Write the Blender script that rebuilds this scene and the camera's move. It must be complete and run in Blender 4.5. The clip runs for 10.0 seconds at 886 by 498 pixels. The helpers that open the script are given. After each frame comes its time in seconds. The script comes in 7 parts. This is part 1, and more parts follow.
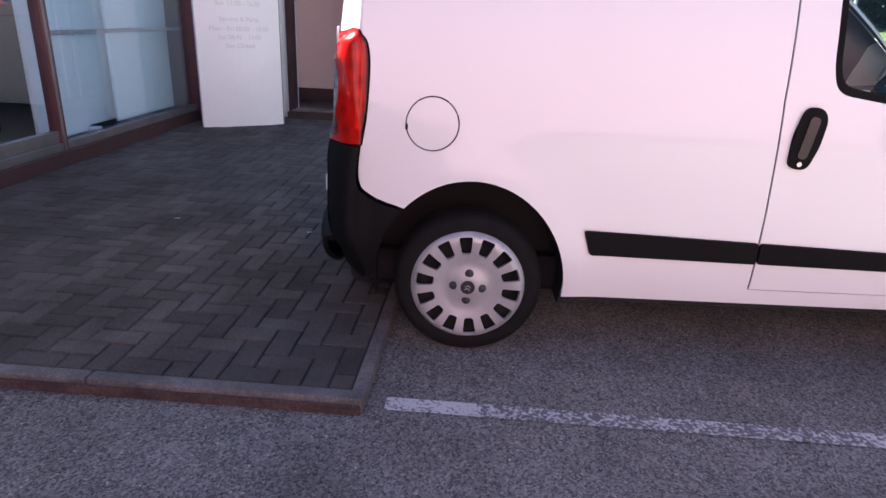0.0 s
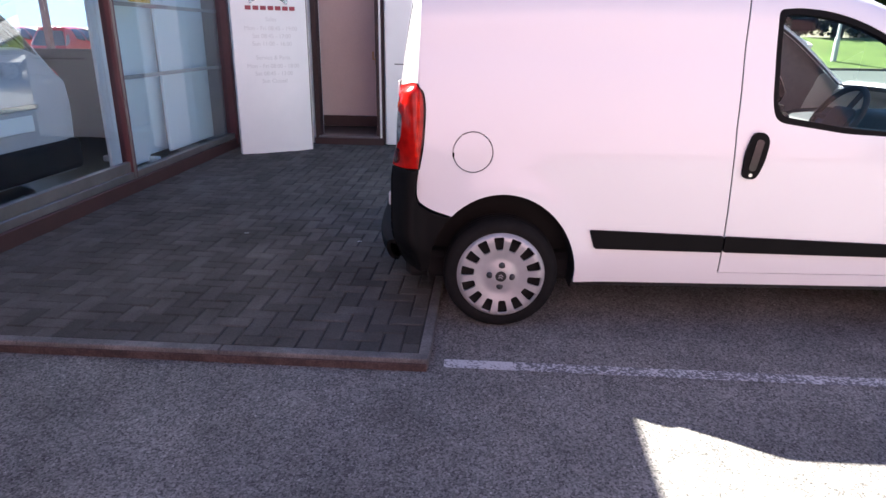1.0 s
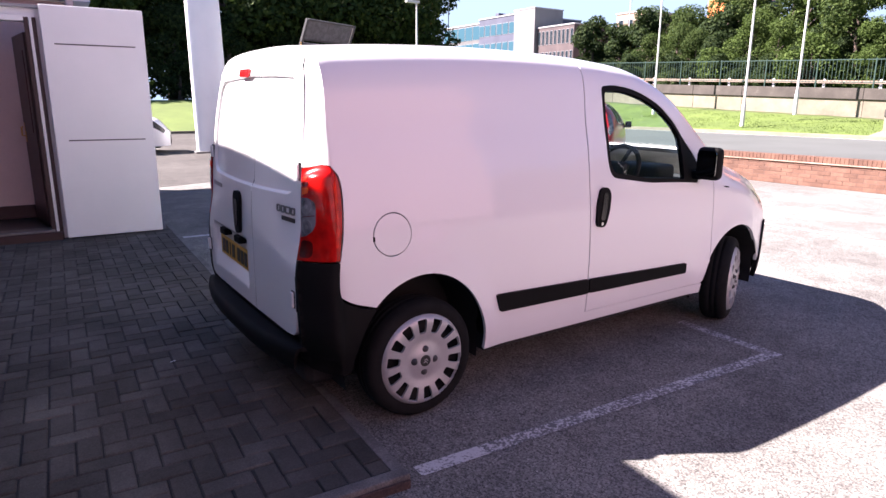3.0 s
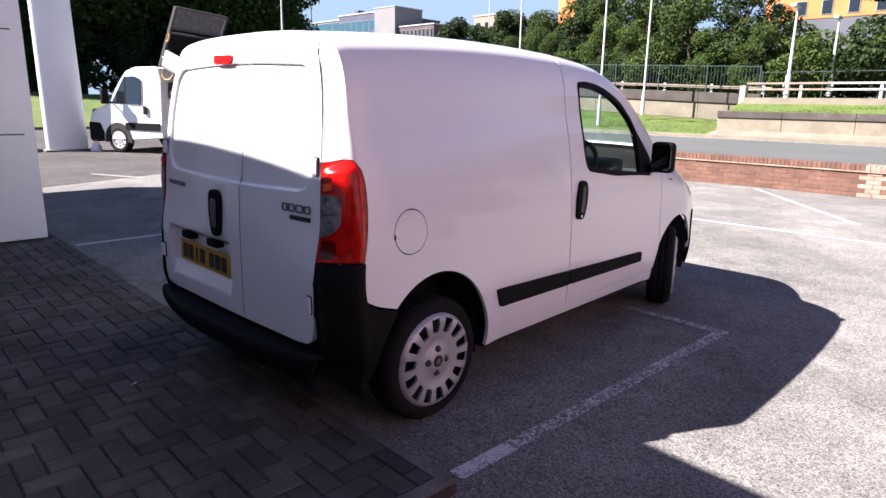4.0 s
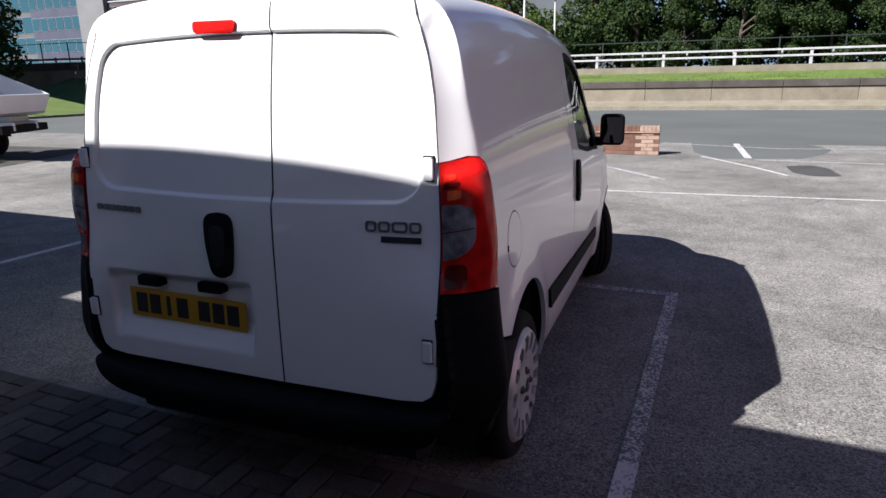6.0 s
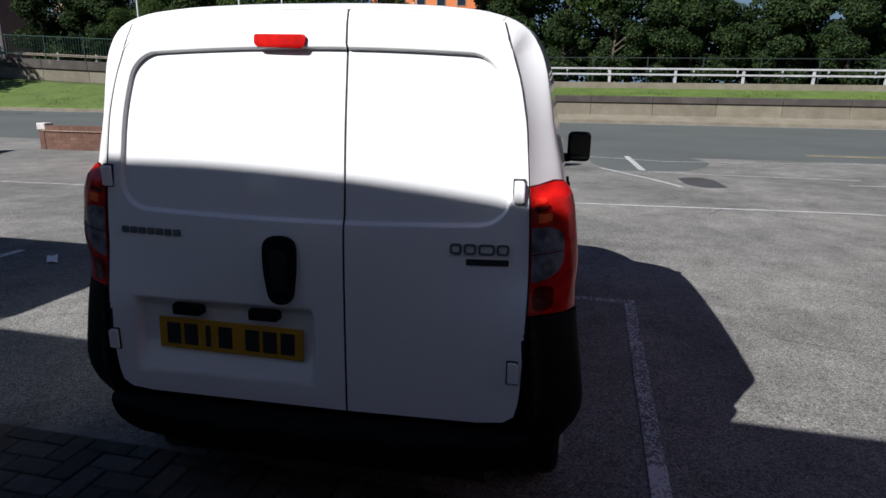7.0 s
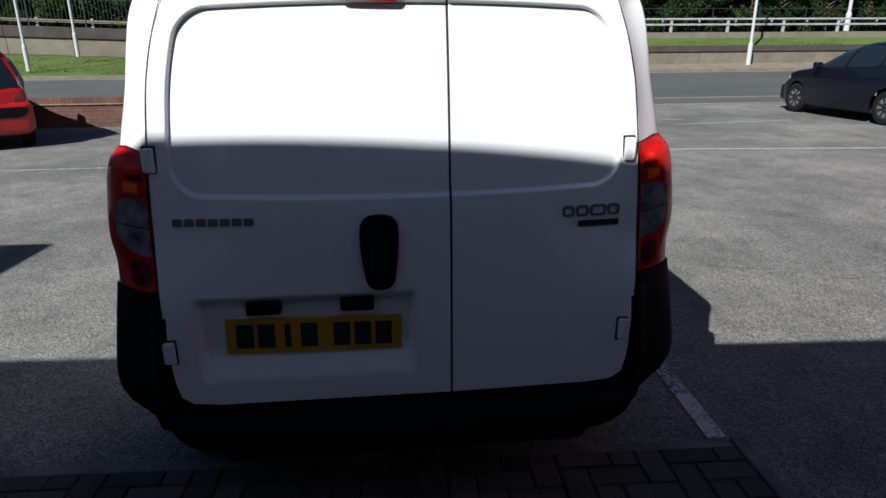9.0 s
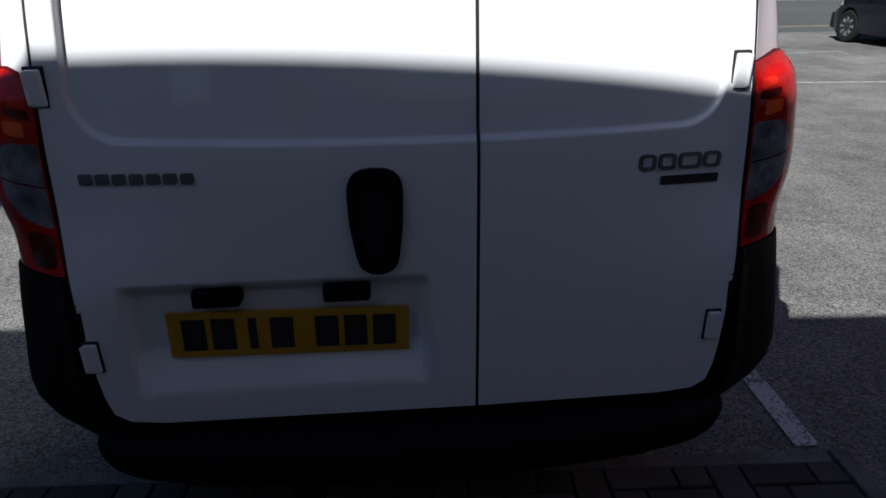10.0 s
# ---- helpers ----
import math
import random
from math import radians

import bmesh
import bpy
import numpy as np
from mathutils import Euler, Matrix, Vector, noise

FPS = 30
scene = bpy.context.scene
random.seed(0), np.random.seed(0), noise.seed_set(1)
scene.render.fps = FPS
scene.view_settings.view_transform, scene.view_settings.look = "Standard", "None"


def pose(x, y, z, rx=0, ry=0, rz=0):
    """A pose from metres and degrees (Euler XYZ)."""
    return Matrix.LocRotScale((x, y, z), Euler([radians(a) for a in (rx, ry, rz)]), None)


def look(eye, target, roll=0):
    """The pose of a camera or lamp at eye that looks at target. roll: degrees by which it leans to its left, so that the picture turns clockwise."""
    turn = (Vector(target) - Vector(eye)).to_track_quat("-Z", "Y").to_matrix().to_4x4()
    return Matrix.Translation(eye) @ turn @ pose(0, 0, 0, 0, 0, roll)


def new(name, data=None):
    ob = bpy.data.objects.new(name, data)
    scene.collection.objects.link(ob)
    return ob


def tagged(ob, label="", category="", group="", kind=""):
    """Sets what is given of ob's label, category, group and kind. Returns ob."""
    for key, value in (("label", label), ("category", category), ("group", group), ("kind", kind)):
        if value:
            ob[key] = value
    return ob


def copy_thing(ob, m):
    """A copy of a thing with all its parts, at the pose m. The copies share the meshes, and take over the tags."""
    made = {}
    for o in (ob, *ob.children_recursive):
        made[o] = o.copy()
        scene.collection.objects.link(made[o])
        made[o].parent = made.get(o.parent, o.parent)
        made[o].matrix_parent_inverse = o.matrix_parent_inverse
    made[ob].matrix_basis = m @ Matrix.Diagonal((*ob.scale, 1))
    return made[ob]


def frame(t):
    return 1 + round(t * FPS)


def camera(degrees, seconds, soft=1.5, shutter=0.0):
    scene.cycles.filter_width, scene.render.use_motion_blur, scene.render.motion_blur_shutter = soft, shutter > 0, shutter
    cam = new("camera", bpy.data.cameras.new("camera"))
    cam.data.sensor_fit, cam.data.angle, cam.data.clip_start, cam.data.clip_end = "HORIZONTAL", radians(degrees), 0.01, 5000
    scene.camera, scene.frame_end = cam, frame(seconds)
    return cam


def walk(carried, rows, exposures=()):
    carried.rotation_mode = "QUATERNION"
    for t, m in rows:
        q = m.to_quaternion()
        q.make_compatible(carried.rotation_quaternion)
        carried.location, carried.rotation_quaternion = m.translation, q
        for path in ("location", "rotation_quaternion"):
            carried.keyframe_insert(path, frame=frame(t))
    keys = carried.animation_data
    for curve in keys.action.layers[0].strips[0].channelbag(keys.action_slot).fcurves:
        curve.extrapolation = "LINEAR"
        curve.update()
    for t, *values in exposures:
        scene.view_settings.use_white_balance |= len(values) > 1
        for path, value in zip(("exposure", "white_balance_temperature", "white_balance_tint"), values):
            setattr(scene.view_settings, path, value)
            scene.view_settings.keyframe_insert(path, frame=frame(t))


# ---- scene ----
cam = camera(70.2, 10.0)
PATH = [
    (0, (-0.087, -3.112, 1.289), (-0.1, -1.236, 0.596), 2.4),
    (0.1, (-0.105, -3.182, 1.267), (-0.106, -1.293, 0.611), 3.1),
    (0.2, (-0.038, -3.458, 1.356), (-0.115, -1.562, 0.724), 2.3),
    (0.3, (-0.04, -3.65, 1.379), (-0.129, -1.746, 0.773), 2.9),
    (0.5, (-0.034, -3.873, 1.433), (-0.16, -1.975, 0.817), 2.9),
    (1, (-0.261, -3.835, 1.454), (-0.283, -1.941, 0.81), 0.8),
    (1.5, (-0.522, -3.728, 1.456), (-0.326, -1.83, 0.857), 1.4),
    (2, (-0.927, -3.638, 1.499), (-0.383, -1.798, 0.934), 0.7),
    (2.5, (-1.206, -3.47, 1.468), (-0.454, -1.702, 0.914), 0.6),
    (2.7, (-1.319, -3.354, 1.49), (-0.407, -1.643, 0.999), 0.2),
    (3.8, (-1.919, -2.86, 1.475), (-0.576, -1.45, 1.018), 1.4),
    (4, (-1.968, -2.723, 1.458), (-0.552, -1.385, 1.006), 1.0),
    (4.5, (-2.056, -2.369, 1.471), (-0.527, -1.161, 1.02), 0.6),
    (5, (-2.17, -2.044, 1.468), (-0.513, -1.036, 0.98), 0.5),
    (5.5, (-2.231, -1.733, 1.462), (-0.501, -0.856, 0.973), -0.0),
    (5.7, (-2.198, -1.574, 1.457), (-0.447, -0.765, 0.929), -0.9),
    (6.8, (-2.364, -0.863, 1.444), (-0.439, -0.509, 1.031), 1.1),
    (7, (-2.375, -0.754, 1.497), (-0.465, -0.421, 1.006), 0.8),
    (7.5, (-2.341, -0.45, 1.486), (-0.433, -0.096, 1.001), -0.0),
    (8, (-2.336, -0.205, 1.475), (-0.414, 0.004, 0.963), -0.1),
    (8.5, (-2.387, 0.004, 1.507), (-0.469, -0.034, 0.94), -0.5),
    (9, (-2.3, 0.092, 1.504), (-0.41, -0.115, 0.883), -0.4),
    (9.5, (-1.994, 0.07, 1.452), (-0.104, -0.105, 0.824), 0.2),
    (10, (-1.764, 0.044, 1.39), (0.063, -0.097, 0.59), -0.8),
]

EXPOSURES = [(0.0, 3.20, 5820, 13), (0.5, 3.08, 5820, 10), (1.0, 3.24, 5820, 11), (1.5, 3.20, 5880, 16), (2.5, 2.90, 5950, 27), (4.0, 2.17, 5750, 20), (5.5, 1.67, 5600, 15), (7.5, 0.50, 5420, 9), (10.0, 0.56, 5380, 8)]
walk(cam, [(t, look(eye, target, roll)) for t, eye, target, roll in PATH], EXPOSURES)

# ---- light: clear summer sky and one sun ----
SUN_WAY = Vector((0.878, -0.737, -1.0)).normalized()
world = bpy.data.worlds.new("world")
scene.world = world
world.use_nodes = True
wn = world.node_tree
sky = wn.nodes.new("ShaderNodeTexSky")
sky.sky_type, sky.sun_disc = "NISHITA", False
sky.dust_density, sky.ozone_density = 0.8, 7.0
sky.sun_elevation, sky.sun_rotation = math.asin(-SUN_WAY.z), math.atan2(-SUN_WAY.x, -SUN_WAY.y)
wn.links.new(sky.outputs[0], wn.nodes["Background"].inputs[0])
wn.nodes["Background"].inputs[1].default_value = 0.0265
sun_data = bpy.data.lights.new("sun", "SUN")
sun_data.energy, sun_data.angle, sun_data.color = 5.0, radians(0.42), (1.0, 0.885, 0.735)
sun = new("sun", sun_data)
sun.matrix_world = look(-SUN_WAY * 50, (0, 0, 0))

# ---- materials ----
def principled(name, colour, rough=0.5, metal=0.0, **more):
    m = bpy.data.materials.new(name)
    m.use_nodes = True
    b = m.node_tree.nodes["Principled BSDF"]
    b.inputs["Base Color"].default_value = (*colour, 1)
    b.inputs["Roughness"].default_value = rough
    b.inputs["Metallic"].default_value = metal
    for key, value in more.items():
        b.inputs[key.replace("_", " ")].default_value = value
    return m


def add(m, kind, **sets):
    n = m.node_tree.nodes.new(kind)
    for key, value in sets.items():
        if key in n.inputs:
            n.inputs[key].default_value = value
        else:
            setattr(n, key, value)
    return n


def link(m, a, b):
    m.node_tree.links.new(a, b)


def grain(m, scale, stops, detail=6.0, rough=0.6, bump=0.0, distance=0.01, fine=0.0, fine_mix=0.35, spots=None):
    """Base colour from two sizes of noise through a ramp, with relief; in metres of the world."""
    b = m.node_tree.nodes["Principled BSDF"]
    g = add(m, "ShaderNodeNewGeometry")
    n = add(m, "ShaderNodeTexNoise", Scale=scale, Detail=detail, Roughness=rough)
    link(m, g.outputs["Position"], n.inputs["Vector"])
    value = n.outputs[0]
    if fine:
        f = add(m, "ShaderNodeTexNoise", Scale=fine, Detail=3.0, Roughness=0.7)
        link(m, g.outputs["Position"], f.inputs["Vector"])
        mix = add(m, "ShaderNodeMix")
        mix.inputs[0].default_value = fine_mix
        link(m, value, mix.inputs[2])
        link(m, f.outputs[0], mix.inputs[3])
        value = mix.outputs[0]
    r = add(m, "ShaderNodeValToRGB")
    e = r.color_ramp.elements
    while len(e) < len(stops):
        e.new(0.5)
    for k, (at, c) in enumerate(stops):
        e[k].position, e[k].color = at, (*c, 1)
    link(m, value, r.inputs[0])
    link(m, r.outputs[0], b.inputs["Base Color"])
    if bump:
        u = add(m, "ShaderNodeBump", Strength=bump, Distance=distance)
        link(m, value, u.inputs["Height"])
        link(m, u.outputs[0], b.inputs["Normal"])
    return m


def grey(v, tint=(1, 1, 1)):
    return tuple(v * t for t in tint)


def asphalt(name, stops, speck=135.0, low=0.30, high=1.88, bump=0.7):
    """Rolled stone in bitumen: broad wear, and light and dark chippings."""
    m = grain(principled(name, grey(0.15), 0.9, Specular_IOR_Level=0.25), 0.45, stops, detail=8.0, rough=0.65)
    b = m.node_tree.nodes["Principled BSDF"]
    source = b.inputs["Base Color"].links[0].from_socket
    g = add(m, "ShaderNodeNewGeometry")
    n = add(m, "ShaderNodeTexNoise", Scale=speck, Detail=3.0, Roughness=0.75)
    v = add(m, "ShaderNodeTexVoronoi", Scale=speck * 0.9)
    link(m, g.outputs["Position"], n.inputs["Vector"])
    link(m, g.outputs["Position"], v.inputs["Vector"])
    mix = add(m, "ShaderNodeMix")
    mix.inputs[0].default_value = 0.35
    link(m, n.outputs[0], mix.inputs[2])
    link(m, v.outputs["Color"], mix.inputs[3])
    span = add(m, "ShaderNodeMapRange")
    span.inputs[1].default_value, span.inputs[2].default_value = 0.32, 0.70
    span.inputs[3].default_value, span.inputs[4].default_value = low, high
    link(m, mix.outputs[0], span.inputs[0])
    mul = add(m, "ShaderNodeVectorMath", operation="SCALE")
    link(m, source, mul.inputs[0])
    link(m, span.outputs[0], mul.inputs["Scale"])
    # oil, dust and patched wear, and a few pale chips
    w = add(m, "ShaderNodeTexNoise", Scale=2.6, Detail=9.0, Roughness=0.72)
    link(m, g.outputs["Position"], w.inputs["Vector"])
    wear = add(m, "ShaderNodeMapRange")
    wear.inputs[1].default_value, wear.inputs[2].default_value = 0.32, 0.66
    wear.inputs[3].default_value, wear.inputs[4].default_value = 0.72, 1.18
    link(m, w.outputs[0], wear.inputs[0])
    chips = add(m, "ShaderNodeTexVoronoi", Scale=26.0)
    link(m, g.outputs["Position"], chips.inputs["Vector"])
    chip = add(m, "ShaderNodeMapRange")
    chip.inputs[1].default_value, chip.inputs[2].default_value = 0.10, 0.16
    chip.inputs[3].default_value, chip.inputs[4].default_value = 1.7, 1.0
    link(m, chips.outputs["Distance"], chip.inputs[0])
    lift = add(m, "ShaderNodeMath", operation="MULTIPLY")
    link(m, wear.outputs[0], lift.inputs[0])
    link(m, chip.outputs[0], lift.inputs[1])
    worn = add(m, "ShaderNodeVectorMath", operation="SCALE")
    link(m, mul.outputs[0], worn.inputs[0])
    link(m, lift.outputs[0], worn.inputs["Scale"])
    link(m, worn.outputs[0], b.inputs["Base Color"])
    u = add(m, "ShaderNodeBump", Strength=bump, Distance=0.006)
    link(m, mix.outputs[0], u.inputs["Height"])
    link(m, u.outputs[0], b.inputs["Normal"])
    return m


ASPHALT = asphalt("asphalt", [(0.3, grey(0.110, (1, 0.975, 0.905))), (0.5, grey(0.167, (1, 0.97, 0.90))), (0.72, grey(0.245, (1, 0.965, 0.885)))])
ROAD = grain(principled("road", grey(0.08), 0.95, Specular_IOR_Level=0.25), 0.25, [(0.3, grey(0.080, (0.93, 1, 0.96))), (0.7, grey(0.118, (0.93, 1, 0.96)))], fine=60.0, bump=0.3, distance=0.004)
PAVER = grain(principled("paver", grey(0.04), 0.9, Specular_IOR_Level=0.3), 1.6, [(0.32, grey(0.027, (1, 0.94, 0.84))), (0.5, grey(0.076, (1, 0.94, 0.84))), (0.68, grey(0.132, (1, 0.95, 0.86)))], detail=9.0, rough=0.7, fine=120.0, bump=0.4, distance=0.003)
JOINT = principled("joint_sand", grey(0.028), 0.95)
KERB = grain(principled("kerb", grey(0.2), 0.85), 3.0, [(0.36, grey(0.055)), (0.5, grey(0.135, (1, 0.95, 0.90))), (0.64, grey(0.26, (1, 0.96, 0.92)))], detail=9.0, rough=0.75, fine=140.0, bump=0.5, distance=0.003)
WHITE_PANEL = grain(principled("white_panel", grey(0.75), 0.35), 1.2, [(0.3, grey(0.78, (0.98, 1, 1))), (0.7, grey(0.84))])
VAN_WHITE = principled("van_white", grey(0.85), 0.3, Coat_Weight=0.8, Coat_Roughness=0.04)
BLACK_PLASTIC = grain(principled("black_plastic", grey(0.008), 0.65, Specular_IOR_Level=0.1), 5.0, [(0.3, grey(0.005)), (0.7, grey(0.010))], fine=300.0, bump=0.15, distance=0.001)
BRICK = grain(principled("brick", (0.3, 0.12, 0.08), 0.9), 2.2, [(0.3, (0.070, 0.038, 0.028)), (0.5, (0.125, 0.063, 0.042)), (0.72, (0.205, 0.118, 0.080))], detail=9.0, rough=0.7, fine=80.0, bump=0.4, distance=0.003)
CONCRETE = grain(principled("concrete", grey(0.4), 0.9), 1.1, [(0.28, grey(0.11, (1, 0.85, 0.60))), (0.5, grey(0.185, (1, 0.88, 0.64))), (0.72, grey(0.26, (1, 0.91, 0.70)))], detail=9.0, rough=0.72, fine=25.0, bump=0.5, distance=0.012)
GRASS = grain(principled("grass", (0.08, 0.14, 0.03), 0.9), 0.7, [(0.3, (0.056, 0.090, 0.013)), (0.7, (0.112, 0.164, 0.026))], fine=30.0, bump=0.8, distance=0.05)
BARK = grain(principled("bark", (0.08, 0.06, 0.04), 0.9), 4.0, [(0.3, (0.05, 0.04, 0.03)), (0.7, (0.12, 0.09, 0.07))], bump=0.6, distance=0.02)
CAR_SILVER = principled("car_silver", (0.42, 0.45, 0.48), 0.3, Coat_Weight=0.6, Coat_Roughness=0.05)
RED_PAINT = principled("red_paint", (0.37, 0.008, 0.008), 0.3, Coat_Weight=0.8, Coat_Roughness=0.04)
def glass(name, tint=(1, 1, 1), least=0.02):
    """A thin flat pane: clear, with a mirror gloss that grows towards the edge-on view."""
    m = bpy.data.materials.new(name)
    m.use_nodes = True
    tree = m.node_tree
    tree.nodes.remove(tree.nodes["Principled BSDF"])
    clear, gloss, mix, rim, curve = (tree.nodes.new("ShaderNode" + k) for k in ("BsdfTransparent", "BsdfGlossy", "MixShader", "LayerWeight", "MapRange"))
    power = tree.nodes.new("ShaderNodeMath")
    power.operation = "POWER"
    power.inputs[1].default_value = 4.0
    clear.inputs[0].default_value = (*tint, 1)
    gloss.inputs["Roughness"].default_value = 0.0
    rim.inputs[0].default_value = 0.5
    curve.inputs[3].default_value = least
    curve.inputs[4].default_value = 0.8
    tree.links.new(rim.outputs["Facing"], power.inputs[0])
    tree.links.new(power.outputs[0], curve.inputs[0])
    tree.links.new(curve.outputs[0], mix.inputs[0])
    tree.links.new(clear.outputs[0], mix.inputs[1])
    tree.links.new(gloss.outputs[0], mix.inputs[2])
    tree.links.new(mix.outputs[0], tree.nodes["Material Output"].inputs[0])
    return m


GLASS = glass("clear_glass", (0.80, 0.88, 0.86))
def lens(name, stops, rough):
    """A moulded lens: soft facets behind a glossy cover."""
    m = principled(name, stops[0][1], rough, 0.0, Specular_IOR_Level=0.12, Coat_Weight=0.35, Coat_Roughness=0.02)
    b = m.node_tree.nodes["Principled BSDF"]
    g = add(m, "ShaderNodeNewGeometry")
    v = add(m, "ShaderNodeTexVoronoi", Scale=20.0, Randomness=0.8)
    w = add(m, "ShaderNodeTexNoise", Scale=26.0, Detail=3.0, Roughness=0.6)
    link(m, g.outputs["Position"], v.inputs["Vector"])
    link(m, g.outputs["Position"], w.inputs["Vector"])
    mix = add(m, "ShaderNodeMix")
    mix.inputs[0].default_value = 0.55
    link(m, v.outputs["Distance"], mix.inputs[2])
    link(m, w.outputs[0], mix.inputs[3])
    r = add(m, "ShaderNodeValToRGB")
    e = r.color_ramp.elements
    for k, (at, c) in enumerate(stops):
        e[k].position, e[k].color = at, (*c, 1)
    link(m, mix.outputs[0], r.inputs[0])
    link(m, r.outputs[0], b.inputs["Base Color"])
    u = add(m, "ShaderNodeBump", Strength=0.35, Distance=0.004)
    link(m, mix.outputs[0], u.inputs["Height"])
    link(m, u.outputs[0], b.inputs["Normal"])
    return m


LENS_RED = lens("red_lens", [(0.25, (0.27, 0.003, 0.002)), (0.65, (0.54, 0.008, 0.004))], 0.2)
# colour of the sun glint painted into the tail lamps
GLINT_AMBER = lens("amber_glint", [(0.15, (0.65, 0.05, 0.008)), (0.6, (0.92, 0.14, 0.018))], 0.2)
LENS_DARK = lens("dark_red_lens", [(0.3, (0.03, 0.002, 0.002)), (0.65, (0.12, 0.004, 0.004))], 0.25)
LENS_BRIGHT = lens("bright_red_lens", [(0.3, (0.45, 0.006, 0.003)), (0.6, (0.74, 0.022, 0.007))], 0.2)
LENS_RING = lens("lens_ring", [(0.3, (0.10, 0.105, 0.11)), (0.65, (0.30, 0.31, 0.33))], 0.15)
LENS_CLEAR = lens("clear_lens", [(0.3, (0.055, 0.058, 0.062)), (0.65, (0.23, 0.24, 0.265))], 0.12)
DARK_TRIM = principled("dark_trim", grey(0.02), 0.75)
LINING = grain(principled("lining", grey(0.12), 0.7), 30.0, [(0.3, grey(0.10, (0.94, 0.96, 1.08))), (0.7, grey(0.135, (0.94, 0.96, 1.08)))], bump=0.2, distance=0.002)
DASH = grain(principled("dash", grey(0.035), 0.6), 40.0, [(0.3, grey(0.03, (0.9, 1, 1.15))), (0.7, grey(0.045, (0.9, 1, 1.15)))], bump=0.2, distance=0.002)
UNDERSIDE = principled("underside", grey(0.012), 0.85)
RUBBER = principled("rubber", grey(0.012), 0.7)
TYRE_RUBBER = grain(principled("tyre_rubber", grey(0.01), 0.85, Specular_IOR_Level=0.2), 20.0, [(0.3, grey(0.006)), (0.7, grey(0.013))], fine=150.0, bump=0.2, distance=0.002)
GLOSS_BLACK = principled("gloss_black", grey(0.012), 0.25)
BADGE = principled("badge_metal", grey(0.22), 0.3, 0.8)
CHROME = principled("chrome", grey(0.55), 0.2, 1.0)
STEEL = principled("steel", grey(0.35), 0.4, 0.8)
SILVER = grain(principled("silver_plastic", grey(0.5), 0.38, 0.35), 8.0, [(0.3, grey(0.42)), (0.7, grey(0.54))])
MIRROR = principled("mirror", grey(0.16), 0.03, 1.0)
PLATE_YELLOW = grain(principled("plate_yellow", (0.5, 0.27, 0.012), 0.4), 9.0, [(0.3, (0.46, 0.245, 0.010)), (0.7, (0.55, 0.30, 0.016))])
INK = principled("ink", grey(0.02), 0.5)
def worn_paint(name, keep):
    """White road paint with the asphalt showing through where it has worn off."""
    m = principled(name, grey(0.6), 0.8)
    b = m.node_tree.nodes["Principled BSDF"]
    g = add(m, "ShaderNodeNewGeometry")
    n = add(m, "ShaderNodeTexNoise", Scale=9.0, Detail=8.0, Roughness=0.75)
    f = add(m, "ShaderNodeTexNoise", Scale=75.0, Detail=3.0)
    link(m, g.outputs["Position"], n.inputs["Vector"])
    link(m, g.outputs["Position"], f.inputs["Vector"])
    mix = add(m, "ShaderNodeMix")
    mix.inputs[0].default_value = 0.6
    link(m, n.outputs[0], mix.inputs[2])
    link(m, f.outputs[0], mix.inputs[3])
    r = add(m, "ShaderNodeValToRGB")
    e = r.color_ramp.elements
    e[0].position, e[0].color = keep - 0.05, (*grey(0.145), 1)
    e[1].position, e[1].color = keep + 0.055, (*grey(0.58), 1)
    link(m, mix.outputs[0], r.inputs[0])
    link(m, r.outputs[0], b.inputs["Base Color"])
    return m


PAINT = worn_paint("line_paint", 0.44)
PAINT_FAINT = worn_paint("faint_line_paint", 0.52)
PAINT_MID = worn_paint("half_worn_line_paint", 0.48)
TAR = grain(principled("tar", grey(0.07), 0.85), 2.0, [(0.3, grey(0.03)), (0.7, grey(0.06))], fine=100.0, bump=0.4, distance=0.004)
RUST_KERB = grain(principled("rust_kerb", (0.12, 0.05, 0.04), 0.9), 4.0, [(0.36, (0.022, 0.017, 0.016)), (0.5, (0.062, 0.040, 0.036)), (0.66, (0.125, 0.092, 0.082))], detail=9.0, rough=0.75, fine=90.0, bump=0.7, distance=0.006)
MAROON = grain(principled("maroon", (0.10, 0.035, 0.04), 0.4), 3.0, [(0.3, (0.085, 0.03, 0.034)), (0.7, (0.12, 0.042, 0.046))])
MAROON_DARK = grain(principled("maroon_dark", (0.06, 0.022, 0.02), 0.6), 5.0, [(0.3, (0.03, 0.014, 0.014)), (0.7, (0.055, 0.024, 0.022))], fine=60.0, bump=0.3, distance=0.003)
ALU = grain(principled("aluminium", grey(0.26), 0.4, 0.8), 4.0, [(0.3, grey(0.20)), (0.7, grey(0.28))])
GREY_PAINT = principled("grey_paint", grey(0.35), 0.7)
SHOP_GLASS = glass("shop_glass", (0.92, 0.97, 0.99), 0.07)
BOARD_BLUE = grain(principled("board_blue", (0.5, 0.66, 0.72), 0.5), 0.8, [(0.3, (0.72, 0.84, 0.88)), (0.7, (0.82, 0.89, 0.92))])
NOTICE = principled("notice_yellow", (0.75, 0.48, 0.05), 0.5)
SHOW_FLOOR = grain(principled("show_floor", grey(0.05), 0.35), 1.5, [(0.3, grey(0.012)), (0.7, grey(0.02))])
PLASTER = grain(principled("plaster", (0.5, 0.4, 0.36), 0.85), 1.2, [(0.3, (0.58, 0.45, 0.42)), (0.7, (0.68, 0.54, 0.50))], fine=40.0, bump=0.1, distance=0.003)
